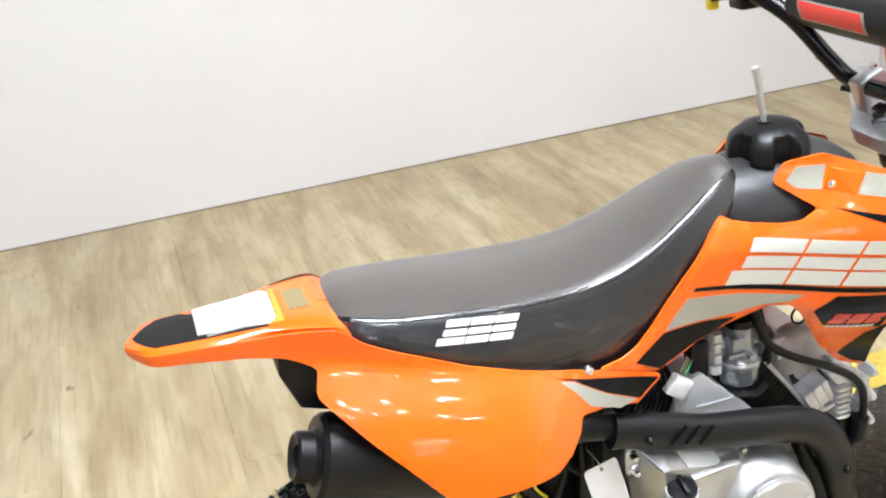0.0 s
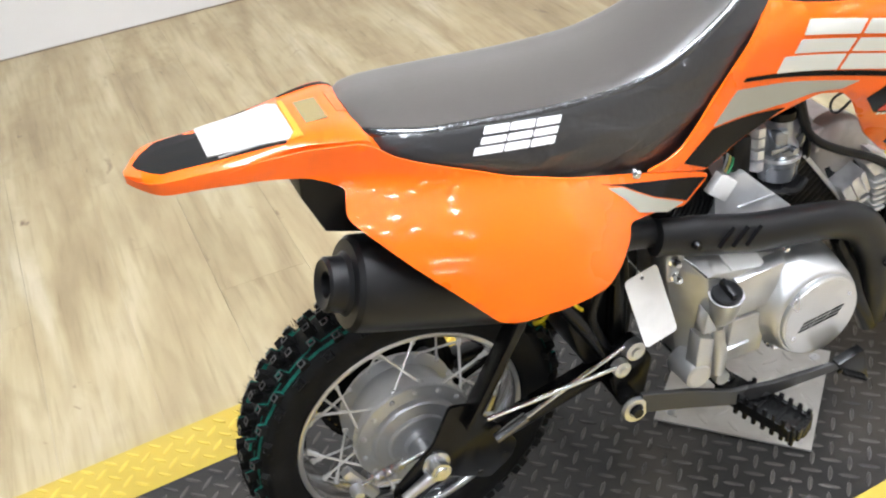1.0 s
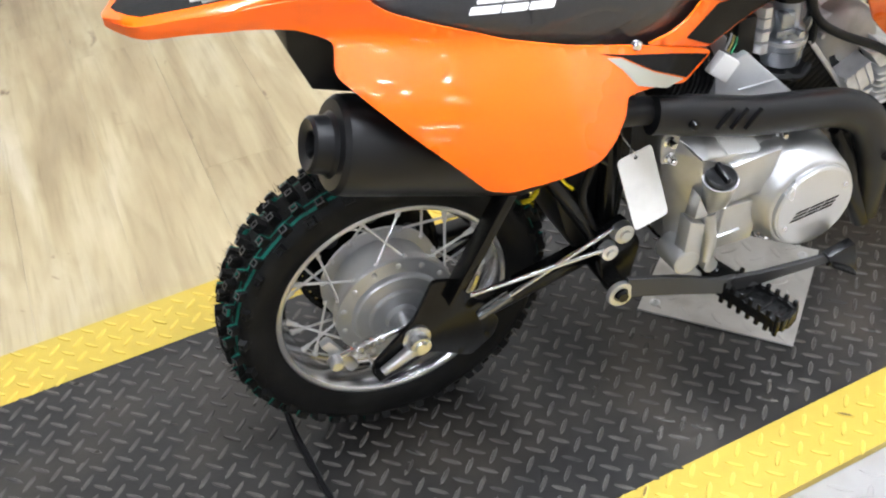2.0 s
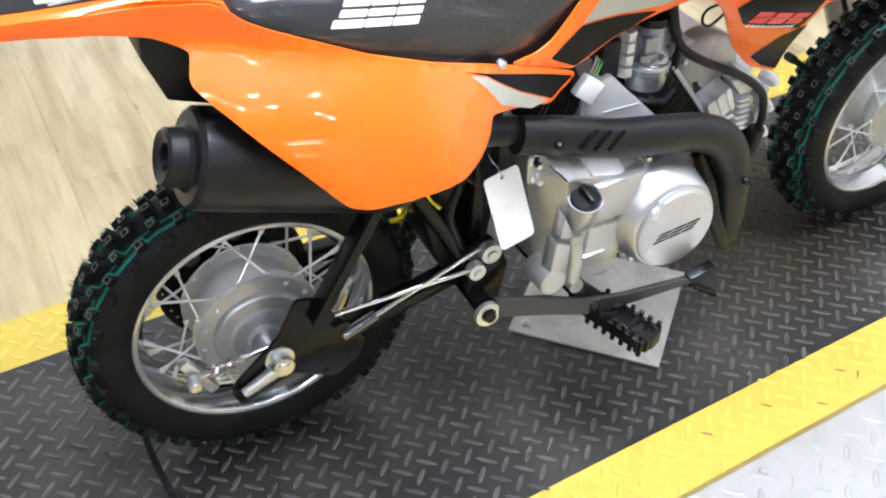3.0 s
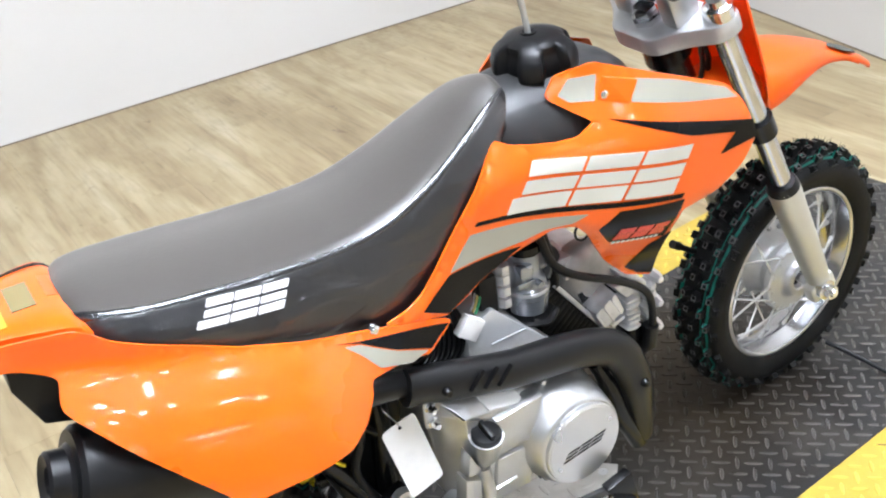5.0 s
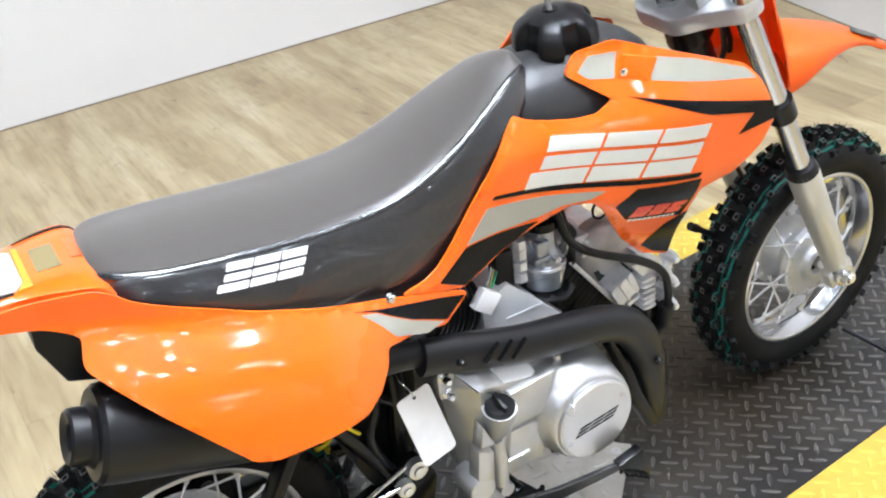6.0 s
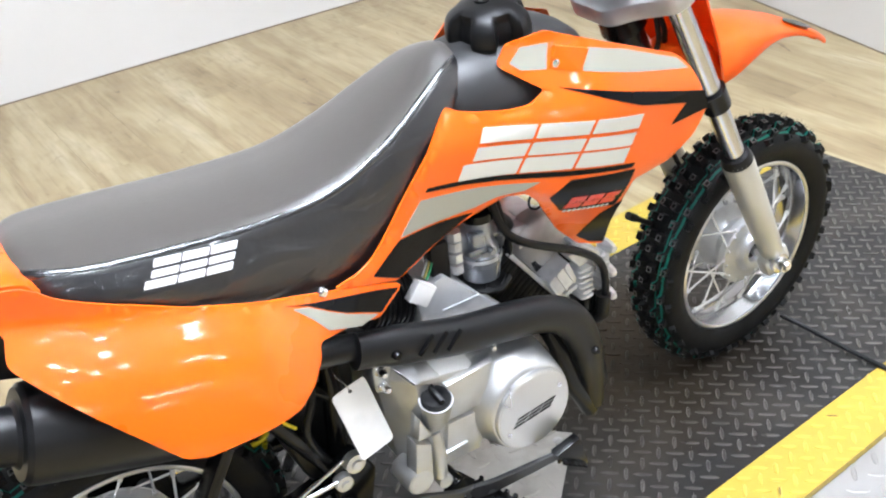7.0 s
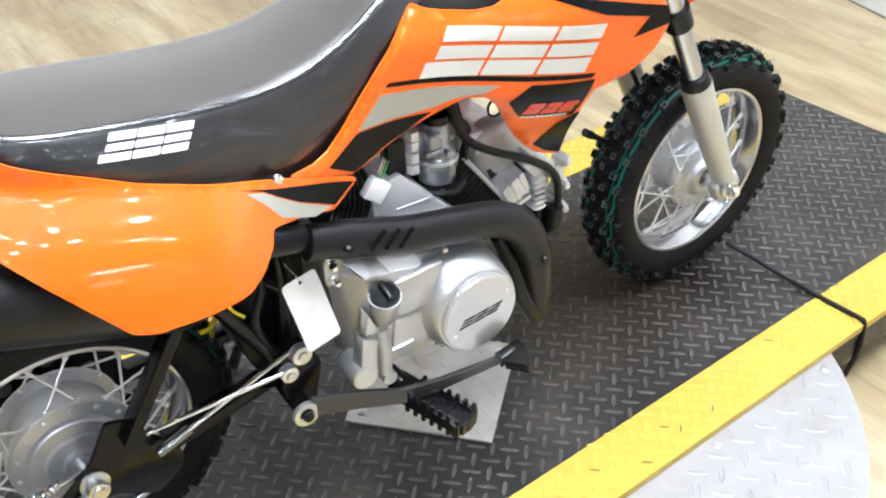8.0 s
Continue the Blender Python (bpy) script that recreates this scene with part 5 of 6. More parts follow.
engine = Soup()
case_outline = [(0.303, 0.300), (0.297, 0.372), (0.307, 0.392), (0.332, 0.401), (0.420, 0.378), (0.455, 0.372), (0.505, 0.345), (0.520, 0.300), (0.505, 0.245), (0.470, 0.212), (0.420, 0.205), (0.350, 0.205), (0.320, 0.222)]
engine.prism(round_poly(case_outline, 0.012, 3), -0.108, 0.10, 0.004)
eng = engine.make("engine", CAST, bike, "silver cast aluminium horizontal engine")
# right cover with broad chamfers
def frustum(outline, y0, y1, inset):
    """An outline carried from y0 to y1 while it shrinks by inset."""
    k = len(outline)
    out = []
    area = sum(a[0] * b[1] - b[0] * a[1] for a, b in zip(outline, outline[1:] + outline[:1]))
    sg = 1 if area > 0 else -1
    for i in range(k):
        p, a, b = Vector(outline[i]), Vector(outline[i - 1]), Vector(outline[(i + 1) % k])
        e1, e2 = (p - a).normalized(), (b - p).normalized()
        n1, n2 = Vector((-e1.y, e1.x)) * sg, Vector((-e2.y, e2.x)) * sg
        nn = (n1 + n2).normalized()
        out.append(p + nn * inset / max(0.5, nn.dot(n1)))
    v = [(x, y0, z) for x, z in outline] + [(p.x, y1, p.y) for p in out]
    f = [tuple(range(k)), tuple(range(k, 2 * k))] + [(i, (i + 1) % k, k + (i + 1) % k, k + i) for i in range(k)]
    bm = bmesh.new()
    vs = [bm.verts.new(p) for p in v]
    for q in f:
        bm.faces.new([vs[i] for i in q])
    bmesh.ops.recalc_face_normals(bm, faces=bm.faces)
    bmesh.ops.bevel(bm, geom=bm.edges[:], offset=0.0014, segments=2, affect="EDGES", profile=0.5)
    bm.verts.index_update()
    res = [p.co.copy() for p in bm.verts], [[p.index for p in q.verts] for q in bm.faces]
    bm.free()
    return res


cov = Soup()
cov.add(*frustum([(0.303, 0.290), (0.296, 0.372), (0.306, 0.393), (0.335, 0.400), (0.440, 0.376), (0.446, 0.330), (0.430, 0.240), (0.402, 0.208), (0.350, 0.208), (0.316, 0.222)], -0.104, -0.141, 0.031))
cov.add(*frustum([(0.358, 0.356), (0.430, 0.362), (0.412, 0.301), (0.356, 0.302)], -0.130, -0.149, 0.004))
cov.add(*frustum([(0.358, 0.2985), (0.412, 0.2955), (0.404, 0.236), (0.350, 0.236)], -0.138, -0.1455, 0.003))
cov.add(*frustum([(0.350, 0.260), (0.384, 0.2615), (0.384, 0.2555), (0.350, 0.254)], -0.143, -0.149, 0.0015))
cov.make("right_cover", CAST, eng, "cast aluminium clutch-side cover", 25)
CLX, CLZ = 0.4630, 0.2795
_v, _f = [], []
for y, cx, cz, r in ((-0.100, 0.4555, 0.2880, 0.0700), (-0.128, 0.4565, 0.2870, 0.0665), (-0.157, 0.4605, 0.2825, 0.0595), (-0.1635, 0.4622, 0.2805, 0.0565), (-0.1655, CLX, CLZ, 0.0550)):
    _v += [(cx + r * math.cos(2 * math.pi * k / 64), y, cz + r * math.sin(2 * math.pi * k / 64)) for k in range(64)]
for i in range(4):
    _f += [(i * 64 + k, i * 64 + (k + 1) % 64, (i + 1) * 64 + (k + 1) % 64, (i + 1) * 64 + k) for k in range(64)]
_f.append(list(range(256, 320)))
boss = Soup().add(_v, _f)
boss.make("clutch_boss", CAST, eng, "round cast aluminium clutch housing", 40)
disc = Soup().lathe([(0.0, 0.1715), (0.0490, 0.1715), (0.0494, 0.1709), (0.0512, 0.1708), (0.0522, 0.1698), (0.0528, 0.1640)], 72, Matrix.Translation((CLX, 0, CLZ)) @ YM)
dc = disc.make("clutch_cover", BRIGHT, eng, "satin aluminium round cover with a black emblem", 25)
for ang in (28, 205):
    Soup().lathe([(0.0, 0.1735), (0.003, 0.1735), (0.0035, 0.1710)], 12, Matrix.Translation((CLX + 0.042 * math.cos(radians(ang)), 0, CLZ + 0.042 * math.sin(radians(ang)))) @ YM).make("cover_screw", CHROME, dc)


def flat_y(x, z):
    return -0.1716


for a, b, lo, hi in [(a, a + 0.30, lo, lo + 0.20) for a in (0.0, 0.345, 0.69) for lo in (0.0, 0.39, 0.78)]:
    L, Hh = 0.056, 0.0125
    pts = [(CLX - 0.032 + u * L + 0.7 * w * Hh, CLZ - 0.013 + w * Hh + 0.12 * u * L) for u, w in ((a, lo), (b, lo), (b, hi), (a, hi))]
    vv, ff = skin(pts, flat_y, 0.0006, 0.01, 0.0, 0.0, 0.0004)
    mesh_ob("emblem", vv, ff, BLACKD, dc, "plain black emblem block", 0)
# oil filler neck and cap
fl = Soup().tube([(0.346, -0.132, 0.294), (0.3455, -0.145, 0.314), (0.345, -0.150, 0.332), (0.344, -0.153, 0.346)], [0.009, 0.0150, 0.0175, 0.0198], 24)
fl.make("filler_neck", CAST, eng, "cast oil filler neck")
oc = Soup().tube([(0.344, -0.1530, 0.3445), (0.3437, -0.1545, 0.3500), (0.3436, -0.1548, 0.3515)], [0.0172, 0.0172, 0.0150], 24)
oc.box((0, 0, 0.003), (0.006, 0.026, 0.011), Matrix.Translation((0.3435, -0.1548, 0.3515)) @ Matrix.Rotation(radians(18), 4, "X"), 0.002)
oc.make("oil_cap", BLACK, eng, "black plastic oil filler cap")
# ribs and mount bosses at the lower rear of the cover
rb = Soup()
rb.tube([(0.344, -0.138, 0.288), (0.344, -0.146, 0.262), (0.343, -0.145, 0.228)], 0.0085, 16)
rb.add(*frustum([(0.313, 0.296), (0.336, 0.284), (0.334, 0.236), (0.308, 0.250)], -0.130, -0.149, 0.002))
rb.add(*frustum([(0.320, 0.333), (0.338, 0.296), (0.314, 0.298)], -0.136, -0.153, 0.002))
rb.lathe([(0.0, 0.1500), (0.0135, 0.1500), (0.0165, 0.1485), (0.0175, 0.1450), (0.0180, 0.110)], 24, Matrix.Translation((0.3155, 0, 0.2355)) @ YM)
rb.lathe([(0.0, 0.152), (0.009, 0.152), (0.0095, 0.130)], 16, Matrix.Translation((0.346, 0, 0.221)) @ YM)
rb.make("cover_rib", CAST, eng, "cast ribs and drain boss", 25)
Soup().prism(round_poly([(0.2905, 0.357), (0.310, 0.357), (0.314, 0.395), (0.2905, 0.395)], 0.006, 2), -0.117, -0.085, 0.002).make("mount_lug", CAST, eng, "cast rear mounting lug")
for x, z, y in ((0.436, 0.362, -0.128), (0.299, 0.386, -0.118), (0.300, 0.366, -0.120), (0.43, 0.224, -0.13)):
    Soup().lathe([(0.0, 0.010), (0.0032, 0.010), (0.0046, 0.008), (0.0048, 0.002), (0.0072, 0.0), (0.0072, -0.006)], 8, Matrix.Translation((x, y, z)) @ YM).make("cover_bolt", CHROME, eng)
# printed label on the chamfer
_lab = []
for u, w in ((0.10, 0.15), (0.54, 0.15), (0.54, 0.97), (0.10, 0.97)):
    _lab.append(Vector((0.335 + 0.105 * u - 0.0068 * w + 0.02 * w, -0.104 - 0.037 * w, 0.400 - 0.024 * u - 0.0302 * w - 0.0046 * w)))
_up = (_lab[1] - _lab[0]).cross(_lab[3] - _lab[0]).normalized()
_up = _up if _up.z > 0 else -_up
Soup().add([p + _up * 0.0022 for p in _lab] + [p - _up * 0.005 for p in _lab], [(0, 1, 2, 3), (7, 6, 5, 4), (0, 1, 5, 4), (1, 2, 6, 5), (2, 3, 7, 6), (3, 0, 4, 7)]).make("type_label", TYPELAB, eng, "pale blank type label", 0)
# crankcase top, generator side
tp = Soup().prism(round_poly([(0.374, 0.392), (0.370, 0.436), (0.409, 0.4495), (0.421, 0.437), (0.486, 0.3725), (0.510, 0.345), (0.520, 0.330), (0.430, 0.340)], 0.004, 2), -0.088, 0.020, 0.002)
tp.box((0.4265, -0.0885, 0.4047), (0.049, 0.003, 0.0022), None, 0.0005)
tp.make("crankcase_top", HUBCAST, eng, "sloping cast crankcase top")
# finned barrel
Soup().prism([(0.458, 0.400), (0.514, 0.424), (0.592, 0.320), (0.560, 0.296), (0.505, 0.335)], -0.053, 0.055, 0.003).make("barrel_jacket", BARREL, eng, "black cylinder jacket")
RIB_D, RIB_A = Vector((0.61, 0, -0.79)), Vector((0.79, 0, 0.61))
for i in range(14):
    c = Vector((0.4905, -0.0545, 0.408)) + RIB_D * (0.0085 * i)
    Soup().box((0, 0, 0.0), (0.0034, 0.008, 0.066), along(c - RIB_A * 0.033, c + RIB_A * 0.033) @ Matrix.Translation((0, 0, 0.033)), 0.0012).make("barrel_rib", BARREL, eng, "black barrel rib")
    Soup().box((0, 0, 0.0), (0.0034, 0.10, 0.060), along(c + Vector((0, 0.054, 0)) - RIB_A * 0.030, c + Vector((0, 0.054, 0)) + RIB_A * 0.030) @ Matrix.Translation((0, 0, 0.030)), 0.001).make("barrel_fin", BARREL, eng, "black barrel fin")
HEAD = [(0.524, 0.416), (0.545, 0.434), (0.602, 0.430), (0.636, 0.398), (0.662, 0.374), (0.672, 0.345), (0.672, 0.285), (0.650, 0.262), (0.612, 0.278), (0.594, 0.324)]
hd = Soup()
hd.prism(HEAD, -0.034, 0.055, 0.002)
hd.add(*frustum([(0.610, 0.402), (0.634, 0.390), (0.662, 0.368), (0.666, 0.350), (0.640, 0.372), (0.616, 0.388)], -0.030, -0.058, 0.003))
hd.make("cylinder_head", HEADCAST, eng, "bright cast aluminium cylinder head", 25)
Soup().lathe([(0.0, 0.0), (0.018, -0.0008), (0.034, -0.003), (0.044, -0.0075), (0.0495, -0.015), (0.0505, -0.024), (0.0505, -0.034)], 40, Matrix.Translation((0.586, -0.047, 0.389)) @ YM).make("head_dome", mat("dull_casting", (0.46, 0.445, 0.415), 0.42, 0.5, var=0.14, scale=50, bump=0.15, bump_scale=420, dirt=(0.34, 0.325, 0.29), dirt_scale=26), eng, "dull cast dome of the cylinder head")
for a in (150, 205, 262, 318):
    Soup().lathe([(0.0, 0.004), (0.0032, 0.004), (0.0042, 0.0025), (0.0042, -0.006)], 6, Matrix.Translation((0.586 + 0.0445 * math.cos(radians(a)), -0.040, 0.389 + 0.0445 * math.sin(radians(a)))) @ YM).make("dome_bolt", BRIGHT, eng)
bar_box((0.512, -0.012, 0.424), (0.594, -0.012, 0.317), 0.094, 0.0055, 0.001).make("head_gasket_flange", HEADCAST, eng, "bright machined head flange")
# A solid black sheet: paints the shade between cam cover and head.
Soup().prism([(0.560, 0.382), (0.606, 0.392), (0.642, 0.370), (0.622, 0.336), (0.584, 0.330)], -0.046, -0.030).make("head_shadow_gap", STEELB, eng, "black sheet standing in for the shade round the cam cover")
Soup().add(*frustum([(0.564, 0.364), (0.599, 0.383), (0.614, 0.349), (0.579, 0.333)], -0.044, -0.073, 0.002)).make("cam_cover", HEADCAST, eng, "bright square cam cover", 25)
Soup().add(*frustum([(0.592, 0.332), (0.618, 0.339), (0.622, 0.330), (0.598, 0.322)], -0.040, -0.066, 0.002)).make("cam_cover_foot", HEADCAST, eng, "bright lower lug", 25)
for i in range(3):
    c_ = Vector((0.5735 + 0.0125 * i, -0.0735, 0.3485 + 0.0065 * i))
    bar_box(c_ + Vector((-0.008, 0, 0.014)), c_ + Vector((0.008, 0, -0.014)), 0.003, 0.0035, 0.001).make("cam_cover_rib", HEADCAST, eng, "raised cast rib")
for i in range(6):
    Soup().lathe([(0.0, 0.073), (0.008, 0.0725), (0.0098, 0.0705), (0.0098, 0.03)], 16, Matrix.Translation((0.6265 + 0.0004 * i, 0, 0.3565 - 0.0083 * i)) @ YM @ Matrix.Diagonal((1.15, 0.30, 1, 1))).make("head_fin", HEADCAST, eng, "short rounded cast cooling fin", 25)
Soup().prism([(0.598, 0.3885), (0.625, 0.3835), (0.640, 0.3675), (0.618, 0.3640)], -0.070, -0.03, 0.0015).make("rocker_block", HEADCAST, eng, "square cast rocker block", 25)
bar_box((0.5165, -0.058, 0.4215), (0.597, -0.058, 0.3165), 0.006, 0.0032, 0.0008).make("joint_face", HEADCAST, eng, "bright joint between barrel and head", 25)
# Nothing is cut in here; the block's black paints a recess in shade.
Soup().prism([(0.626, 0.306), (0.650, 0.310), (0.655, 0.280), (0.632, 0.276)], -0.066, -0.03, 0.002).make("plug_well_shade", STEELB, eng, "raised black block standing in for the shaded spark plug recess")
for i in range(8):
    big = i % 3 == 0
    Soup().lathe([(0.0, 0.014 if big else 0.006), (0.0045, 0.013 if big else 0.006), (0.0066, 0.009 if big else 0.003), (0.0085, 0.002), (0.0085, -0.014)], 7, Matrix.Translation((0.673 + (0.007 if big else 0.0), -0.052, 0.362 - 0.0122 * i)) @ YM).make("head_bolt", HEADCAST, eng, "", 20)
# intake pipe and carburettor
Soup().tube(curve_pts([(0.505, -0.030, 0.455), (0.522, -0.028, 0.450), (0.538, -0.020, 0.436), (0.545, -0.012, 0.415)], 5), 0.0135, 18).make("intake_pipe", HOSE, eng, "black intake pipe")
Soup().lathe([(0.034, -0.004), (0.034, 0.004)], 20, along((0.512, -0.03, 0.455), (0.52, -0.03, 0.455))).make("intake_flange", CAST, eng)
cb = Soup()
cb.lathe([(0.0, 0.0), (0.0195, 0.0), (0.0228, 0.003), (0.0238, 0.010), (0.0240, 0.022), (0.0258, 0.0235), (0.0262, 0.030), (0.0258, 0.0365), (0.0232, 0.0385), (0.0222, 0.046), (0.0180, 0.051), (0.0165, 0.060), (0.0168, 0.084), (0.014, 0.090), (0.0, 0.090)], 28, pose(0.479, -0.056, 0.404))
cb.tube([(0.440, -0.050, 0.462), (0.515, -0.04, 0.458)], 0.019, 18)
cb.box((0.466, -0.068, 0.462), (0.018, 0.02, 0.03), None, 0.003)
carb = cb.make("carburettor", GREYPAINT, eng, "grey cast carburettor", 35)
Soup().lathe([(0.0246, 0.0), (0.0246, 0.0012), (0.020, 0.0012)], 28, pose(0.479, -0.056, 0.4262)).make("bowl_gasket", STEELB, carb, "black gasket line")
Soup().lathe([(0.019, 0.0), (0.019, 0.010), (0.0155, 0.012), (0.0, 0.013)], 24, pose(0.479, -0.056, 0.484)).make("slide_cap", STEELB, carb, "black slide cover")
Soup().box((0.462, -0.080, 0.455), (0.024, 0.003, 0.007), pose(0, 0, 0), 0.001).make("choke_lever", GREYPAINT, carb, "bright choke lever")
Soup().lathe([(0.018, 0.0), (0.031, 0.0), (0.033, 0.003), (0.031, 0.006), (0.018, 0.006)], 28, pose(0.478, -0.056, 0.3965, 0, 6, 0)).make("base_seal", HOSE, carb, "black rubber seal under the float bowl")
Soup().tube([(0.479, -0.056, 0.398), (0.479, -0.056, 0.406)], 0.0065, 6).make("drain_plug", CHROME, carb)
for i, z in enumerate((0.444, 0.459, 0.474, 0.487)):
    Soup().tube([(0.434, -0.075, z - 0.006), (0.434, -0.075, z + 0.005)], 0.0088, 6).make("brass_fitting", HEADCAST, carb, "bright hexagonal fitting")
Soup().tube([(0.478, -0.076, 0.452), (0.478, -0.088, 0.452)], 0.0042, 8).make("idle_screw", GREYPAINT, carb)
Soup().lathe([(0.0255, 0.0), (0.0268, 0.0012), (0.0268, 0.0045), (0.0255, 0.0057)], 28, pose(0.479, -0.056, 0.4335)).make("bowl_band", HUBCAST, carb, "bright flange round the float bowl")
Soup().tube(curve_pts([(0.468, -0.080, 0.403), (0.476, -0.085, 0.399), (0.488, -0.085, 0.398), (0.503, -0.078, 0.404)], 4), 0.0045, 8).make("drain_hose", HOSE, carb)
# rubber boot and wiring behind the carburettor
boot = Soup().tube([(0.317, -0.052, 0.436), (0.372, -0.052, 0.420)], 0.031, 20).make("intake_boot", HOSE, bike, "black ribbed rubber intake boot")
for i in range(8):
    Soup().tube([(0.322 + 0.0062 * i, -0.052, 0.436 - 0.0019 * i), (0.3254 + 0.0062 * i, -0.052, 0.4352 - 0.0019 * i)], 0.036, 20).make("boot_rib", HOSE, boot)
Soup().box((0, 0, 0), (0.027, 0.012, 0.026), Matrix.Translation((0.3715, -0.0965, 0.447)) @ Matrix.Rotation(radians(38), 4, "Y"), 0.0014).make("wiring_plug", WHITE, bike, "white plastic wiring plug")
for k_, (cm, dy) in enumerate(((mat("green_wire", (0.03, 0.3, 0.12), 0.4), 0.0), (mat("yellow_wire", (0.6, 0.52, 0.16), 0.4), 0.005), (mat("blue_wire", (0.55, 0.58, 0.6), 0.4), 0.01))):
    Soup().tube(curve_pts([(0.382, -0.094 + dy, 0.458), (0.389, -0.09 + dy, 0.463), (0.397, -0.082 + dy, 0.466), (0.404, -0.072 + dy, 0.462)], 5), 0.0014, 6).make("wire", cm, bike)
Soup().box((0.411, -0.070, 0.456), (0.024, 0.020, 0.060), None, 0.003).make("rubber_flap", HOSE, bike, "black rubber flap beside the carburettor")
# ignition lead and fuel hose
Soup().tube(curve_pts([(0.482, -0.060, 0.545), (0.492, -0.070, 0.501), (0.502, -0.072, 0.469), (0.519, -0.073, 0.447), (0.550, -0.074, 0.426), (0.608, -0.076, 0.395), (0.643, -0.078, 0.366), (0.653, -0.078, 0.332), (0.651, -0.076, 0.295)], 6), 0.0053, 12).make("ignition_lead", HOSE, bike, "black ignition lead")
Soup().tube([(0.651, -0.076, 0.312), (0.650, -0.074, 0.282), (0.640, -0.066, 0.270)], [0.0105, 0.0105, 0.008], 12).make("plug_cap", HOSE, bike, "black spark plug cap")
Soup().tube(curve_pts([(0.50, -0.05, 0.55), (0.505, -0.055, 0.50), (0.512, -0.06, 0.46), (0.52, -0.055, 0.42), (0.50, -0.05, 0.405)], 6), 0.0055, 10).make("fuel_hose", HOSE, bike, "black fuel hose")
Soup().tube(curve_pts([(0.600, -0.03, 0.470), (0.588, -0.03, 0.470), (0.578, -0.03, 0.467), (0.573, -0.03, 0.460), (0.575, -0.03, 0.450), (0.584, -0.03, 0.445), (0.594, -0.03, 0.449), (0.606, -0.03, 0.458)], 6), 0.0017, 8).make("cable_loop", HOSE, bike, "black cable loop")

# ---- exhaust ----
PIPE = curve_pts([(0.268, -0.128, 0.434), (0.33, -0.132, 0.418), (0.39, -0.134, 0.4010), (0.455, -0.135, 0.389), (0.505, -0.134, 0.377), (0.545, -0.132, 0.353), (0.570, -0.130, 0.312), (0.583, -0.128, 0.258), (0.592, -0.126, 0.194)], 6)
sh = Soup().tube(PIPE, [0.0232 if 3 < i < len(PIPE) - 10 else (0.021 if i <= 3 else 0.0232 - 0.0011 * (i - len(PIPE) + 10)) for i in range(len(PIPE))], 24, flat=0.8)
shield = sh.make("heat_shield", EXH, bike, "matt black exhaust heat shield with three slots")
for i, x in enumerate((0.3405, 0.3580, 0.3755)):
    z = 0.4235 - 0.0050 * i
    Soup().tube([(x - 0.0085, -0.1520, z - 0.0115), (x + 0.0095, -0.1528, z + 0.0085)], 0.0026, 10).make("slot", BLACKD, shield, "dark slot")
for x, y, z in ((0.305, -0.1515, 0.424), (0.575, -0.1505, 0.30)):
    Soup().lathe([(0.0, 0.004), (0.0035, 0.004), (0.0055, 0.001), (0.0055, -0.004)], 12, Matrix.Translation((x, y, z)) @ YM).make("shield_screw", STEELB, shield)
Soup().tube(curve_pts([(0.530, -0.112, 0.330), (0.545, -0.120, 0.288), (0.556, -0.124, 0.246), (0.575, -0.124, 0.208), (0.586, -0.122, 0.186)], 5), [0.010] * 4 + [0.0125] * 17, 14).make("pipe_elbow", STEELB, bike, "glossy black pipe behind the shield")
Soup().lathe([(0.0, 0.010), (0.0045, 0.010), (0.006, 0.007), (0.006, 0.0), (0.010, 0.0), (0.010, -0.003)], 10, Matrix.Translation((0.534, -0.122, 0.336)) @ YM).make("flange_nut", STEELB, bike)
Soup().tube(curve_pts([(0.635, -0.02, 0.275), (0.640, -0.05, 0.235), (0.62, -0.095, 0.205), (0.597, -0.115, 0.225), (0.583, -0.120, 0.27), (0.56, -0.122, 0.33), (0.50, -0.122, 0.378), (0.39, -0.122, 0.40), (0.27, -0.118, 0.434), (0.18, -0.108, 0.442), (0.13, -0.102, 0.438)], 5), 0.0155, 16).make("header_pipe", EXH, bike, "black exhaust pipe")
SM0, SM1 = Vector((-0.066, -0.100, 0.486)), Vector((0.17, -0.100, 0.408))
sl = (SM1 - SM0).length
sil = Soup().lathe([(0.0, -0.004), (0.009, -0.004), (0.009, 0.006), (0.0135, 0.007), (0.0135, -0.014), (0.024, -0.018), (0.0270, -0.015), (0.0280, 0.0), (0.032, 0.004), (0.043, 0.005), (0.0475, 0.010), (0.0485, 0.02), (0.0485, sl - 0.04), (0.040, sl - 0.015), (0.02, sl)], 40, along(SM0, SM1))
sil.make("silencer", EXH, bike, "satin black round silencer", 35)

# ---- chassis, swingarm, controls ----
def tube_part(name, pts, r, material, label="", n=5, seg=14):
    return Soup().tube(curve_pts(pts, n) if len(pts) > 2 else pts, r, seg).make(name, material, bike, label)


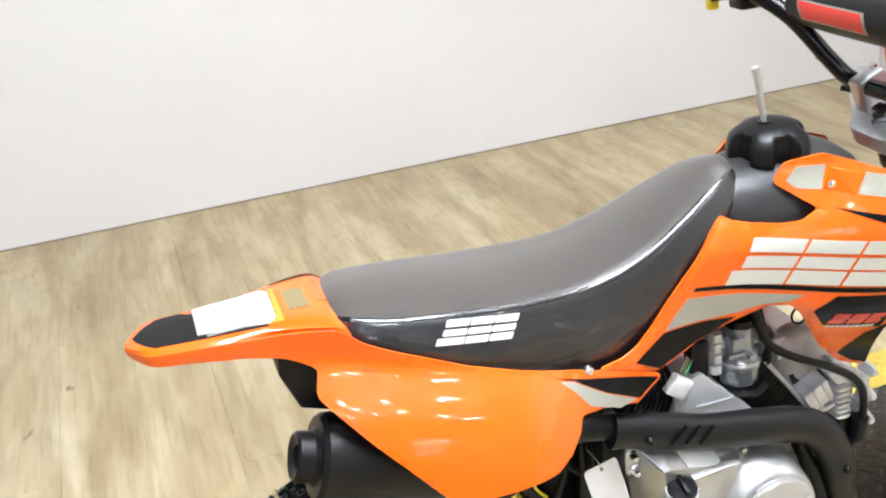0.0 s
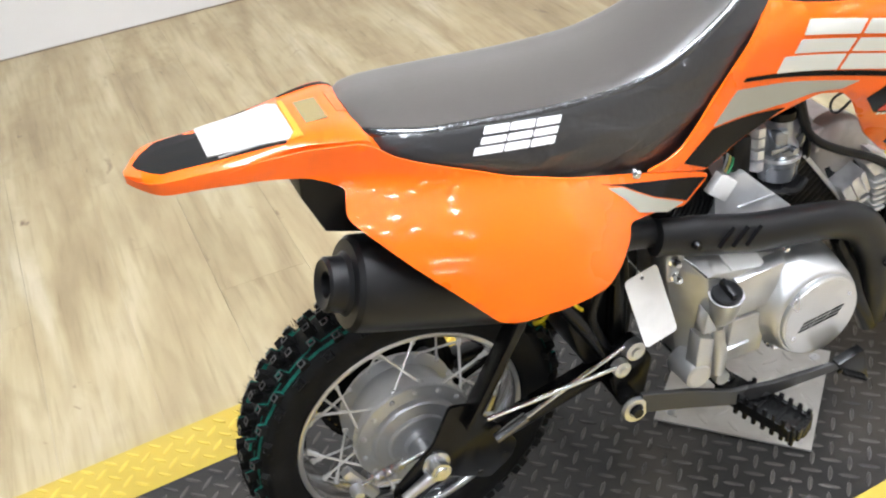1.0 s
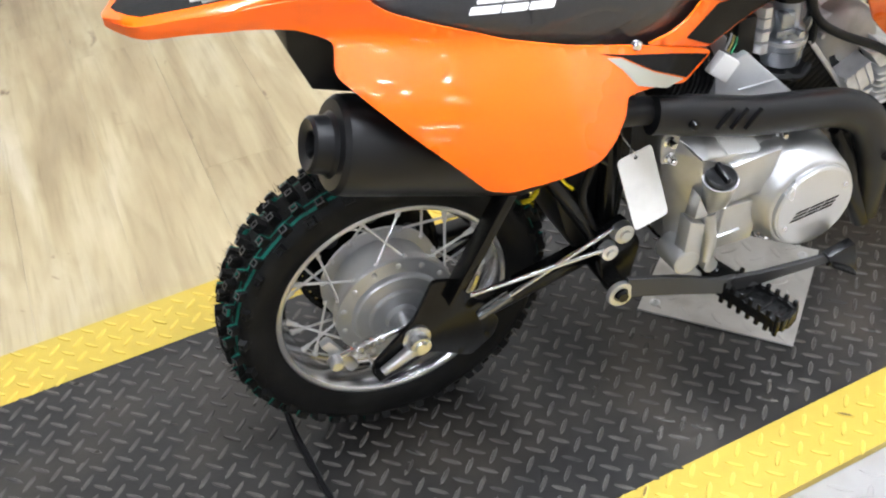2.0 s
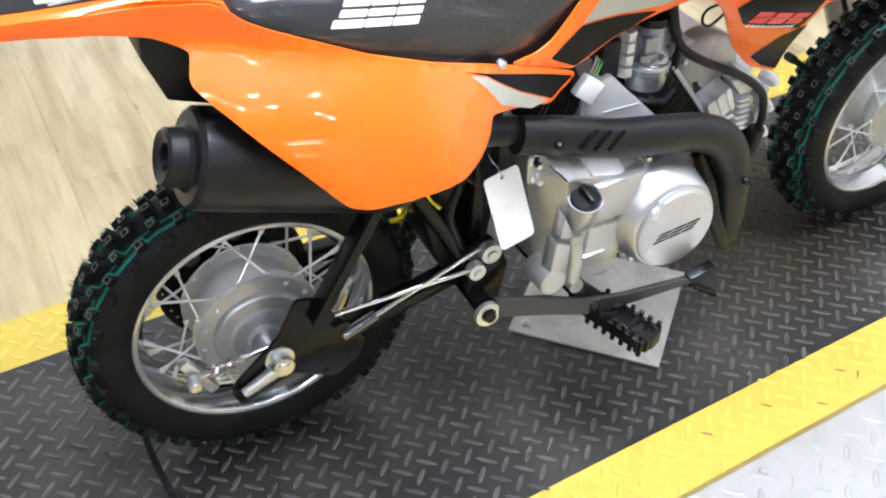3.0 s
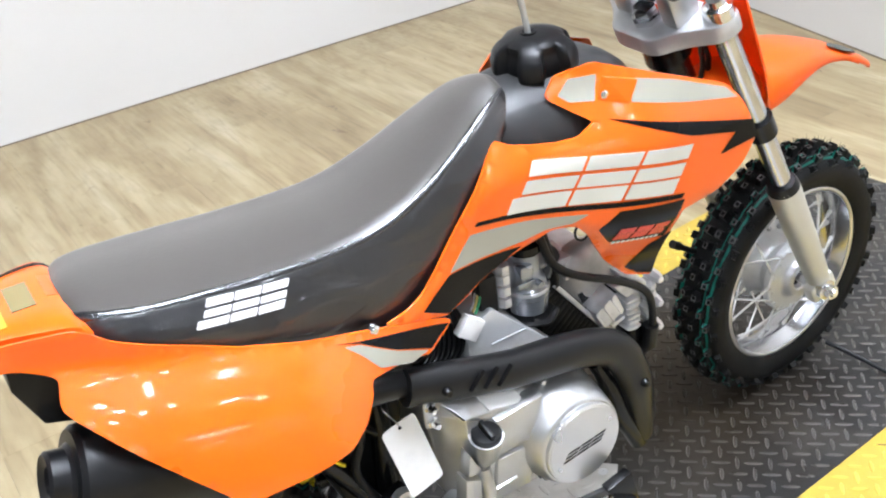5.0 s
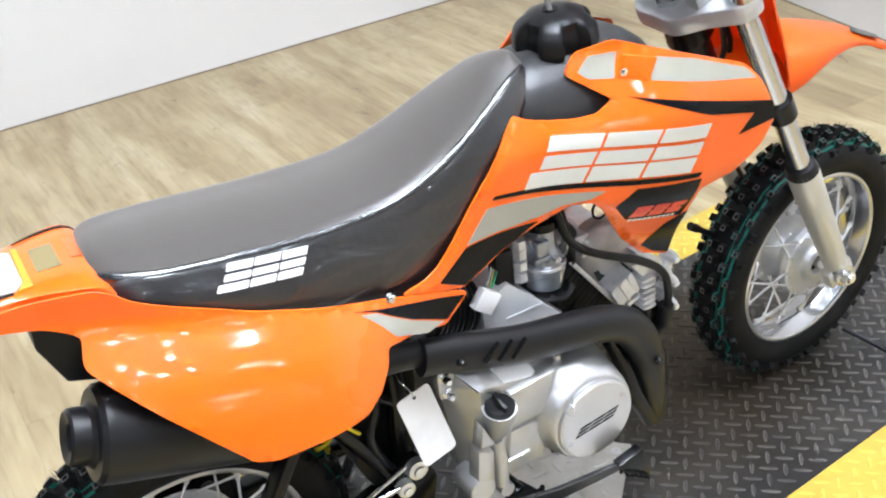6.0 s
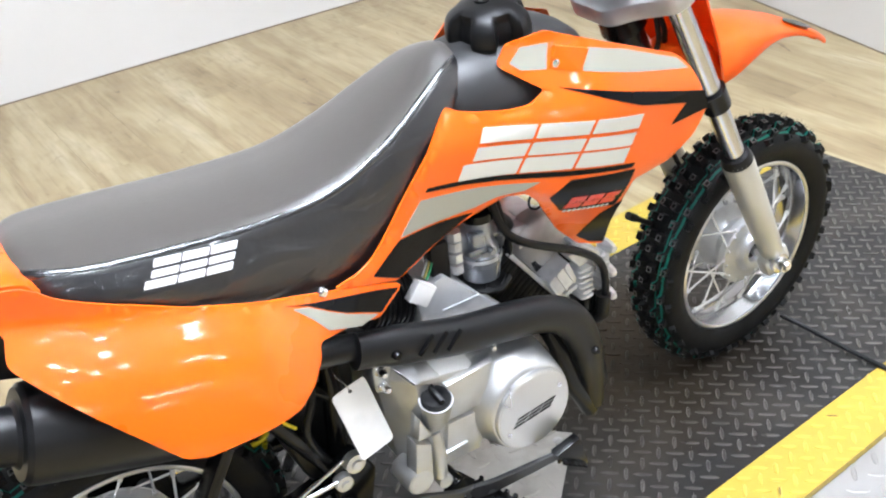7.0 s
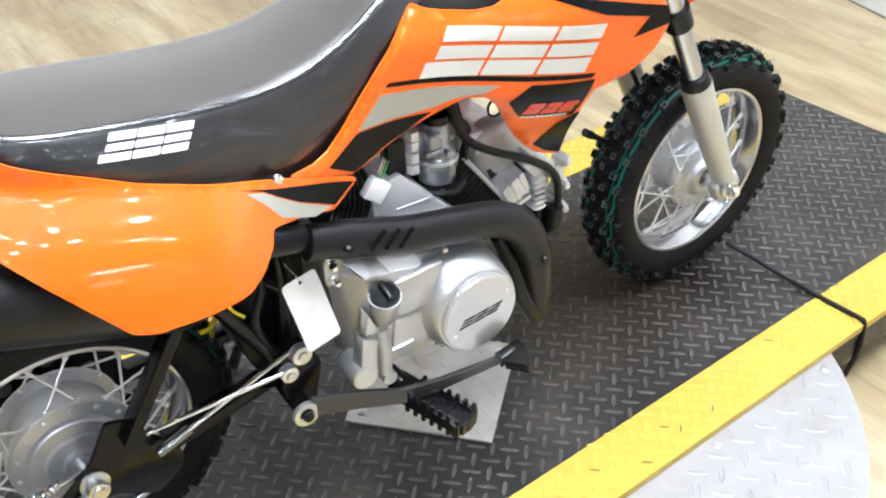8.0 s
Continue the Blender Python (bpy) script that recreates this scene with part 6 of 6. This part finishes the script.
for sgn in (-1, 1):
    tube_part("frame_tube", [(0.735, 0.0, 0.60), (0.66, sgn * 0.03, 0.55), (0.45, sgn * 0.055, 0.52), (0.28, sgn * 0.06, 0.46), (0.262, sgn * 0.06, 0.33), (0.255, sgn * 0.06, 0.22)], 0.0125, STEELB, "black steel frame tube")
    tube_part("subframe_tube", [(0.30, sgn * 0.055, 0.50), (0.10, sgn * 0.06, 0.545), (-0.06, sgn * 0.05, 0.565)], 0.010, STEELB)
    tube_part("subframe_strut", [(0.265, sgn * 0.06, 0.33), (0.11, sgn * 0.065, 0.50)], 0.009, STEELB)
    Soup().prism(round_poly([(0.029, 0.272), (0.052, 0.266), (0.072, 0.234), (0.092, 0.212), (0.106, 0.184), (0.098, 0.164), (0.067, 0.143), (0.018, 0.170), (-0.030, 0.152), (-0.044, 0.146), (-0.053, 0.166), (-0.049, 0.180), (0.004, 0.226)], 0.005, 2), sgn * 0.088 - 0.003, sgn * 0.088 + 0.003, 0.0015).make("swingarm_plate", STEELB, bike, "black steel axle plate")
    bar_box((0.09, sgn * 0.072, 0.196), (0.262, sgn * 0.050, 0.214), 0.018, 0.030, 0.005).make("swingarm", STEELB, bike, "black steel swingarm")
    bar_box((0.042, sgn * 0.093, 0.242), (0.140, sgn * 0.093, 0.405), 0.005, 0.026, 0.002).make("shock_strut", STEELB, bike, "black flat strut")
    bar_box((0.056, sgn * 0.084, 0.232), (0.150, sgn * 0.084, 0.390), 0.010, 0.012, 0.002).make("strut_edge", STEELB, bike, "black folded strut edge")
    for hx, hz in ((0.089, 0.170), (0.056, 0.157)):
        Soup().lathe([(0.0, 0.0035), (0.0035, 0.0035), (0.0045, 0.002), (0.0045, -0.002)], 10, Matrix.Translation((hx, sgn * 0.088 + (0 if sgn < 0 else 0), hz)) @ YM).make("plate_rivet", STEELB, bike)
for sgn in (-1, 1):
    tube_part("frame_rail", [(0.120, sgn * 0.070, 0.455), (0.175, sgn * 0.072, 0.36), (0.235, sgn * 0.070, 0.255), (0.262, sgn * 0.068, 0.19)], 0.0115, STEELB, "black steel frame rail")
tube_part("breather_hose", [(0.215, -0.080, 0.43), (0.228, -0.084, 0.37), (0.215, -0.082, 0.32), (0.232, -0.078, 0.27), (0.250, -0.07, 0.24)], 0.005, HOSE, "thin black breather hose")
tube_part("harness_wire", [(0.170, -0.078, 0.42), (0.182, -0.081, 0.385), (0.190, -0.080, 0.35), (0.205, -0.078, 0.33)], 0.0022, YELLOWP, "thin yellow wire")
tube_part("down_tube", [(0.745, 0.0, 0.57), (0.70, 0.0, 0.46), (0.66, 0.0, 0.40)], 0.014, STEELB)
Soup().prism(round_poly([(0.165, 0.44), (0.30, 0.47), (0.295, 0.33), (0.276, 0.20), (0.240, 0.185), (0.214, 0.235), (0.19, 0.33)], 0.01, 2), -0.050, 0.045, 0.004).make("air_box", BLACK, bike, "black plastic air box")
Soup().tube([(0.850, 0.034, 0.288), (0.800, 0.034, 0.3225)], 0.0045, 10).tube([(0.806, 0.034, 0.3185), (0.792, 0.034, 0.328)], 0.0062, 10).make("cable_end", HOSE, bike, "short black cable end")
# shock spring between the arms
spr = []
for i in range(0, 200):
    a = i * 0.31
    t = i / 199
    c = Vector((0.16, 0.0, 0.25)).lerp(Vector((0.235, 0.0, 0.45)), t)
    spr.append(tuple(c + Vector((0.022 * math.cos(a), 0.022 * math.sin(a), 0))))
Soup().tube(spr, 0.0035, 8).make("shock_spring", YELLOWP, bike, "yellow rear shock spring")
Soup().tube([(0.155, 0, 0.235), (0.24, 0, 0.465)], 0.011, 12).make("shock_body", STEELB, bike)
# rear axle hardware
Soup().tube([(0, -0.095, AXLE_Z - 0.0), (0, 0.10, AXLE_Z)], 0.008, 12).make("rear_axle", CHROME, bike)
Soup().lathe([(0.0, 0.020), (0.007, 0.020), (0.0085, 0.017), (0.012, 0.017), (0.012, 0.004), (0.017, 0.003), (0.017, 0.0)], 16, Matrix.Translation((0.003, -0.092, AXLE_Z - 0.003)) @ YM).make("axle_nut", BRIGHT, bike, "chrome axle nut")
Soup().tube([(0.0, -0.100, 0.194), (-0.044, -0.100, 0.172)], [0.0085, 0.0055], 12).make("chain_adjuster", BRIGHT, bike, "bright chain adjuster bolt")
Soup().lathe([(0.008, 0), (0.008, 0.008), (0, 0.008)], 6, along((-0.042, -0.100, 0.173), (-0.055, -0.100, 0.1665))).make("adjuster_nut", STEELB, bike)
# brake rod, arm and spring
tube_part("brake_rod", [(0.066, -0.104, 0.249), (0.236, -0.104, 0.252)], 0.0030, CHROME, "bright brake rod")
tube_part("brake_torque_rod", [(0.105, -0.104, 0.226), (0.243, -0.104, 0.279)], 0.0026, CHROME, "bright steel torque rod")
tube_part("torque_rod_sleeve", [(0.074, -0.104, 0.214), (0.114, -0.104, 0.2295)], 0.0064, mat("dark_zinc", (0.22, 0.22, 0.22), 0.22, 0.9), "dark plated rod sleeve")
tube_part("brake_rod_end", [(0.03, -0.080, 0.215), (-0.063, -0.078, 0.200), (-0.092, -0.078, 0.194)], 0.0032, CHROME, "threaded rod end")
bs_ = []
for i in range(120):
    t = i / 119
    c = Vector((-0.030, -0.078, 0.2055)).lerp(Vector((-0.072, -0.078, 0.1985)), t)
    bs_.append(tuple(c + Vector((0, 0.0058 * math.cos(i * 0.75), 0.0058 * math.sin(i * 0.75)))))
Soup().tube(bs_, 0.0011, 5).make("rod_spring", CHROME, bike, "small coil spring")
Soup().box((0, 0, 0), (0.013, 0.012, 0.06), Matrix.Translation((-0.082, -0.068, 0.190)) @ Matrix.Rotation(radians(-30), 4, "Y"), 0.003).make("brake_arm", BRIGHT, bike, "bright brake arm")
Soup().lathe([(0.0, 0.014), (0.006, 0.014), (0.0085, 0.008), (0.0085, 0.0)], 10, Matrix.Translation((-0.090, -0.078, 0.194)) @ YM).make("wing_nut", BRIGHT, bike)
# pivot bracket with pins
Soup().prism(round_poly([(0.232, 0.268), (0.262, 0.285), (0.285, 0.24), (0.272, 0.185), (0.240, 0.180), (0.232, 0.22)], 0.006, 2), -0.098, -0.086, 0.002).make("pivot_bracket", STEELB, bike, "black pivot bracket")
for x, y, z, r in ((0.2565, -0.098, 0.268, 0.0125), (0.2390, -0.098, 0.2475, 0.0105)):
    Soup().lathe([(0.0, 0.014), (r * 0.5, 0.014), (r * 0.55, 0.011), (r, 0.010), (r, 0.003), (r * 1.1, 0.0)], 14, Matrix.Translation((x, y, z)) @ YM).make("pivot_pin", BRIGHT, bike, "bright pivot pin")
Soup().tube([(0.247, -0.05, 0.197), (0.247, -0.112, 0.197)], 0.012, 14).make("pedal_pivot", STEELB, bike)
Soup().lathe([(0.0095, 0.012), (0.016, 0.012), (0.0168, 0.010), (0.0168, 0.006), (0.0095, 0.006)], 20, Matrix.Translation((0.2465, -0.112, 0.193)) @ YM, closed=True).make("pedal_washer", BRIGHT, bike, "pale zinc washer")
Soup().lathe([(0.0, 0.018), (0.007, 0.018), (0.008, 0.012), (0.008, 0.0)], 6, Matrix.Translation((0.2465, -0.112, 0.193)) @ YM).make("pedal_bolt", STEELB, bike)
# brake pedal
PEDAL = [(0.256, -0.120, 0.199, 0.027), (0.312, -0.136, 0.1935, 0.027), (0.360, -0.151, 0.185, 0.022), (0.405, -0.168, 0.194, 0.017), (0.480, -0.190, 0.2125, 0.010)]
_v, _f = [], []
for x, y, zc, h in PEDAL:
    _v += [(x, y - 0.003, zc - h / 2), (x, y - 0.003, zc + h / 2 - 0.001), (x, y - 0.002, zc + h / 2), (x, y + 0.003, zc + h / 2), (x, y + 0.003, zc - h / 2)]
for i in range(len(PEDAL) - 1):
    for j in range(5):
        _f.append((i * 5 + j, i * 5 + (j + 1) % 5, i * 5 + 5 + (j + 1) % 5, i * 5 + 5 + j))
_f += [tuple(range(5)), tuple(range(24, 19, -1))]
PEDALM = mat("pedal_black", (0.030, 0.029, 0.028), 0.28, spec=0.6, var=0.15)
Soup().add(_v, _f).make("brake_pedal", PEDALM, bike, "black flat steel brake pedal", 25)
tipp = Soup().prism([(0.472, 0.222), (0.508, 0.230), (0.520, 0.182), (0.510, 0.186), (0.480, 0.208)], -0.200, -0.186, 0.0015)
for i in range(5):
    x, z = 0.482 + 0.0075 * i, 0.207 - 0.0052 * i
    tipp.add(*knob(0.005, 0.006, 0.006, 0.4), Matrix.Translation((x, -0.200, z)) @ Matrix.Rotation(radians(90), 4, "X"))
    tipp.add(*knob(0.005, 0.006, 0.006, 0.4), Matrix.Translation((x, -0.193, z)) @ Matrix.Rotation(radians(215), 4, "Y"))
tipp.make("pedal_tip", STEELB, bike, "toothed black pedal tip")
# footpegs
for sgn in (-1, 1):
    pg = Soup()
    PM = Matrix.Translation((0.372, sgn * 0.118, 0.176)) @ Matrix.Rotation(radians(-18 * sgn if sgn < 0 else 162), 4, "Z")
    PM = along((0.372, sgn * 0.118, 0.176), (0.408, sgn * 0.222, 0.170))
    L = 0.110
    for dx in (-0.017, 0.017):
        pg.box((dx, 0, 0.025 + 0.042), (0.005, 0.016, 0.085), PM, 0.001)
        for i in range(7):
            pg.box((dx, -0.0115 * sgn * sgn, 0.032 + 0.0125 * i), (0.0045, 0.010, 0.0055), PM, 0.001)
            pg.box((dx, 0.0115, 0.032 + 0.0125 * i), (0.0045, 0.010, 0.0055), PM, 0.001)
    for i in range(4):
        pg.box((0, 0, 0.030 + 0.026 * i), (0.034, 0.014, 0.005), PM, 0.001)
    pg.box((0, 0, 0.012), (0.030, 0.022, 0.030), PM, 0.003)
    pg.box((0, 0, 0.066), (0.030, 0.009, 0.082), PM, 0.002)
    for i in range(7):
        a = radians(-90 + 30 * i)
        pg.box((0.0175 * math.sin(a), 0, 0.104 + 0.009 * math.cos(a)), (0.010, 0.019, 0.005), PM @ Matrix.Translation((0, 0, 0)), 0.001)
    pg.make("footpeg", STEELB, bike, "toothed black steel footpeg")
    tube_part("peg_mount", [(0.345, sgn * 0.06, 0.198), (0.365, sgn * 0.10, 0.190), (0.375, sgn * 0.125, 0.178)], 0.0125, STEELB)
Soup().box((0.36, 0.0, 0.195), (0.04, 0.14, 0.012), None, 0.002).make("peg_bridge", STEELB, bike)
# stand on the far side keeps the bike upright
tube_part("side_stand", [(0.30, 0.09, 0.20), (0.29, 0.17, 0.10), (0.28, 0.22, 0.008)], 0.0085, STEELB, "black side stand, folded down")
# chain on the far side
tube_part("chain_run", [(0.0, 0.072, 0.292), (0.30, 0.075, 0.30)], 0.006, STEELB)
tube_part("chain_run", [(0.0, 0.072, 0.114), (0.30, 0.075, 0.235)], 0.006, STEELB)
spk = Soup()
_o = []
for i in range(111):
    a = 2 * math.pi * i / 111
    r = (0.083, 0.088, 0.083)[i % 3]
    _o.append((r * math.cos(a), AXLE_Z + r * math.sin(a)))
spk.prism(_o, 0.070, 0.074)
spk.lathe([(0.085, -0.004), (0.092, -0.004), (0.092, 0.006), (0.085, 0.006)], 48, Matrix.Translation((0, 0.072, AXLE_Z)) @ YM, closed=True)
spk.make("sprocket", STEELB, bike, "black rear sprocket with chain", 30)
for i in range(6):
    a = radians(60 * i + 20)
    Soup().lathe([(0.0, 0.0), (0.011, 0.0), (0.011, 0.0015), (0.0, 0.0015)], 16, Matrix.Translation((0.058 * math.cos(a), 0.0695, AXLE_Z + 0.058 * math.sin(a))) @ YM).make("sprocket_hole", GREYPAINT, bike, "round lightening hole")

# ---- hanging card ----
_down = (Vector((0.278, -0.128, 0.2915)) - Vector((0.2605, -0.110, 0.381))).normalized()
_side = (Vector((1.0, 0.0, -0.17)) - _down * Vector((1.0, 0.0, -0.17)).dot(_down)).normalized()
_out = _side.cross(_down)
TM = Matrix.Translation((0.2693, -0.119, 0.3363)) @ Matrix((_side, _out, -_down)).transposed().to_4x4()
_o = round_poly([(-0.0222, -0.0455), (0.0222, -0.0455), (0.0222, 0.0455), (-0.0222, 0.0455)], 0.006, 3)
_t = Soup().prism(_o, -0.0004, 0.0004)
card = Soup().add(_t.v, _t.f, TM).make("hang_tag", WHITE, None, "", 0)
tagged(card, "blank white rounded card tag hung by a wire beside the engine", "tag")
_p = TM @ Vector((0, -0.0008, 0.0395))
Soup().lathe([(0.0, 0.0), (0.0022, 0.0), (0.0022, 0.0006)], 10, Matrix.Translation(_p) @ YM).make("hole", BLACKD, card, "punched hole")
Soup().tube(curve_pts([tuple(_p), (0.258, -0.112, 0.385), (0.25, -0.1, 0.40), (0.258, -0.075, 0.41)], 5), 0.0008, 6).make("wire_loop", CHROME, card, "thin wire loop")

# ---- floor planks ----
def plank_material():
    m = bpy.data.materials.new("vinyl_plank")
    m.use_nodes = True
    nt = m.node_tree
    b = nt.nodes["Principled BSDF"]
    tc = nt.nodes.new("ShaderNodeTexCoord")
    info = nt.nodes.new("ShaderNodeObjectInfo")
    add = nt.nodes.new("ShaderNodeVectorMath")
    add.operation = "MULTIPLY_ADD"
    nt.links.new(info.outputs["Random"], add.inputs[0])
    add.inputs[1].default_value = (37.0, 91.0, 13.0)
    nt.links.new(tc.outputs["Object"], add.inputs[2])

    geo = nt.nodes.new("ShaderNodeNewGeometry")

    def noise_(scale, sx, sy, detail=5.0, dist=0.0, whole=False):
        mp = nt.nodes.new("ShaderNodeMapping")
        mp.inputs["Scale"].default_value = (sx, sy, 1)
        nt.links.new(geo.outputs["Position"] if whole else add.outputs[0], mp.inputs["Vector"])
        n = nt.nodes.new("ShaderNodeTexNoise")
        n.inputs["Scale"].default_value, n.inputs["Detail"].default_value, n.inputs["Distortion"].default_value = scale, detail, dist
        nt.links.new(mp.outputs["Vector"], n.inputs["Vector"])
        return n.outputs["Fac"]

    def ramp(src, stops):
        r = nt.nodes.new("ShaderNodeValToRGB")
        e = r.color_ramp.elements
        e[0].position, e[0].color = stops[0][0], (*stops[0][1], 1)
        e[1].position, e[1].color = stops[-1][0], (*stops[-1][1], 1)
        for p, c in stops[1:-1]:
            x = e.new(p)
            x.color = (*c, 1)
        nt.links.new(src, r.inputs["Fac"])
        return r.outputs["Color"]

    def mix(kind, fac, a, c):
        x = nt.nodes.new("ShaderNodeMix")
        x.data_type, x.blend_type = "RGBA", kind
        if isinstance(fac, float):
            x.inputs["Factor"].default_value = fac
        else:
            nt.links.new(fac, x.inputs["Factor"])
        for sock, v in (("A", a), ("B", c)):
            if isinstance(v, tuple):
                x.inputs[sock].default_value = (*v, 1)
            else:
                nt.links.new(v, x.inputs[sock])
        return x.outputs["Result"]

    cloud = ramp(noise_(3.0, 3.4, 0.5, 7, 0.6, True), [(0.26, (0.255, 0.19, 0.105)), (0.40, (0.325, 0.25, 0.14)), (0.52, (0.385, 0.31, 0.18)), (0.62, (0.43, 0.355, 0.22)), (0.76, (0.49, 0.425, 0.30))])
    grain = ramp(noise_(14.0, 6.0, 0.35, 8, 0.3), [(0.26, (0.66, 0.63, 0.57)), (0.46, (0.93, 0.92, 0.90)), (0.62, (1.0, 1.0, 1.0))])
    col = mix("MULTIPLY", 0.72, cloud, grain)
    smoke = ramp(noise_(5.5, 3.0, 0.9, 5, 0.8), [(0.36, (0.70, 0.66, 0.60)), (0.50, (1.0, 1.0, 1.0)), (0.66, (1.12, 1.11, 1.08))])
    col = mix("MULTIPLY", 0.30, col, smoke)
    knots = ramp(noise_(9.0, 2.2, 1.0, 3, 1.2), [(0.70, (0, 0, 0)), (0.78, (1, 1, 1))])
    kn = nt.nodes.new("ShaderNodeSeparateColor")
    nt.links.new(knots, kn.inputs[0])
    col = mix("MIX", kn.outputs[0], col, (0.15, 0.10, 0.055))
    tone = nt.nodes.new("ShaderNodeMapRange")
    tone.inputs["To Min"].default_value, tone.inputs["To Max"].default_value = 0.95, 1.05
    nt.links.new(info.outputs["Random"], tone.inputs["Value"])
    hs = nt.nodes.new("ShaderNodeHueSaturation")
    nt.links.new(tone.outputs["Result"], hs.inputs["Value"])
    nt.links.new(col, hs.inputs["Color"])
    nt.links.new(hs.outputs["Color"], b.inputs["Base Color"])
    rr = nt.nodes.new("ShaderNodeMapRange")
    rr.inputs["To Min"].default_value, rr.inputs["To Max"].default_value = 0.32, 0.55
    nt.links.new(noise_(20.0, 2.0, 1.0), rr.inputs["Value"])
    nt.links.new(rr.outputs["Result"], b.inputs["Roughness"])
    bp = nt.nodes.new("ShaderNodeBump")
    bp.inputs["Strength"].default_value, bp.inputs["Distance"].default_value = 0.15, 0.001
    nt.links.new(noise_(40.0, 4.0, 0.3), bp.inputs["Height"])
    nt.links.new(bp.outputs["Normal"], b.inputs["Normal"])
    return m


PLANK = plank_material()
PW, PL = 0.18, 1.22


def plank_mesh(w, l):
    s = Soup().box((0, 0, 0), (w - 0.0002, l - 0.0002, 0.006))
    bm_v = [(x * (1 if z < 0 else 1 - 0.0003 / w), y * (1 if z < 0 else 1 - 0.0003 / l), z) for x, y, z in s.v]
    o = mesh_ob("plank", bm_v, s.f, PLANK, sub, "", 0)
    return o


def in_room(x, y):
    xr = float(np.interp(y, [c_right_n[1], c_bend[1], c_back_r[1]], [c_right_n[0], c_bend[0], c_back_r[0]]))
    return c_left_n[0] < x < xr and c_left_n[1] < y < 2.45 + 0.022 * x


_plank = None
LAID = set()
_rnd = random.Random(11)
for i in range(-22, 18):
    shift = _rnd.uniform(0, PL)
    for j in range(-3, 4):
        c = room_pt(i * PW, j * PL + shift - 0.4, FLOOR - 0.003)
        near = [room_pt(i * PW + a * PW * 0.5, j * PL + shift - 0.4 + b * PL * 0.5, 0) for a in (-1, 1) for b in (-1, 1)]
        if not any(in_room(p.x, p.y) for p in near) or not (-2.6 < c.x and c.y > -1.6):
            continue
        if _plank is None:
            _plank = plank_mesh(PW, PL)
            o = _plank
        else:
            o = new("plank", _plank.data)
            o.parent = sub
        d0, d1 = j * PL + shift - 0.4 - PL / 2, min(j * PL + shift - 0.4 + PL / 2, 2.50)
        c = room_pt(i * PW, (d0 + d1) / 2, FLOOR - 0.003)
        o.matrix_parent_inverse = Matrix()
        o.matrix_basis = Matrix.Translation(c) @ Matrix.Rotation(ROOM, 4, "Z") @ Matrix.Diagonal((1, (d1 - d0) / PL, 1, 1))
        LAID.add((i, j))
# the rest of the hall's floor, far from the turntable
rest = Soup()
_rnd = random.Random(11)
for i in range(-22, 18):
    shift = _rnd.uniform(0, PL)
    for j in range(-14, 4):
        c = room_pt(i * PW, j * PL + shift - 0.4, FLOOR - 0.003)
        if (i, j) not in LAID and in_room(c.x, c.y):
            rest.box((0, 0, 0), (PW - 0.0002, PL - 0.0002, 0.006), Matrix.Translation(c) @ Matrix.Rotation(ROOM, 4, "Z"))
rest.make("far_planks", PLANK, sub, "wood-look planks of the rest of the hall", smooth=0)["kind"] = "stuff"
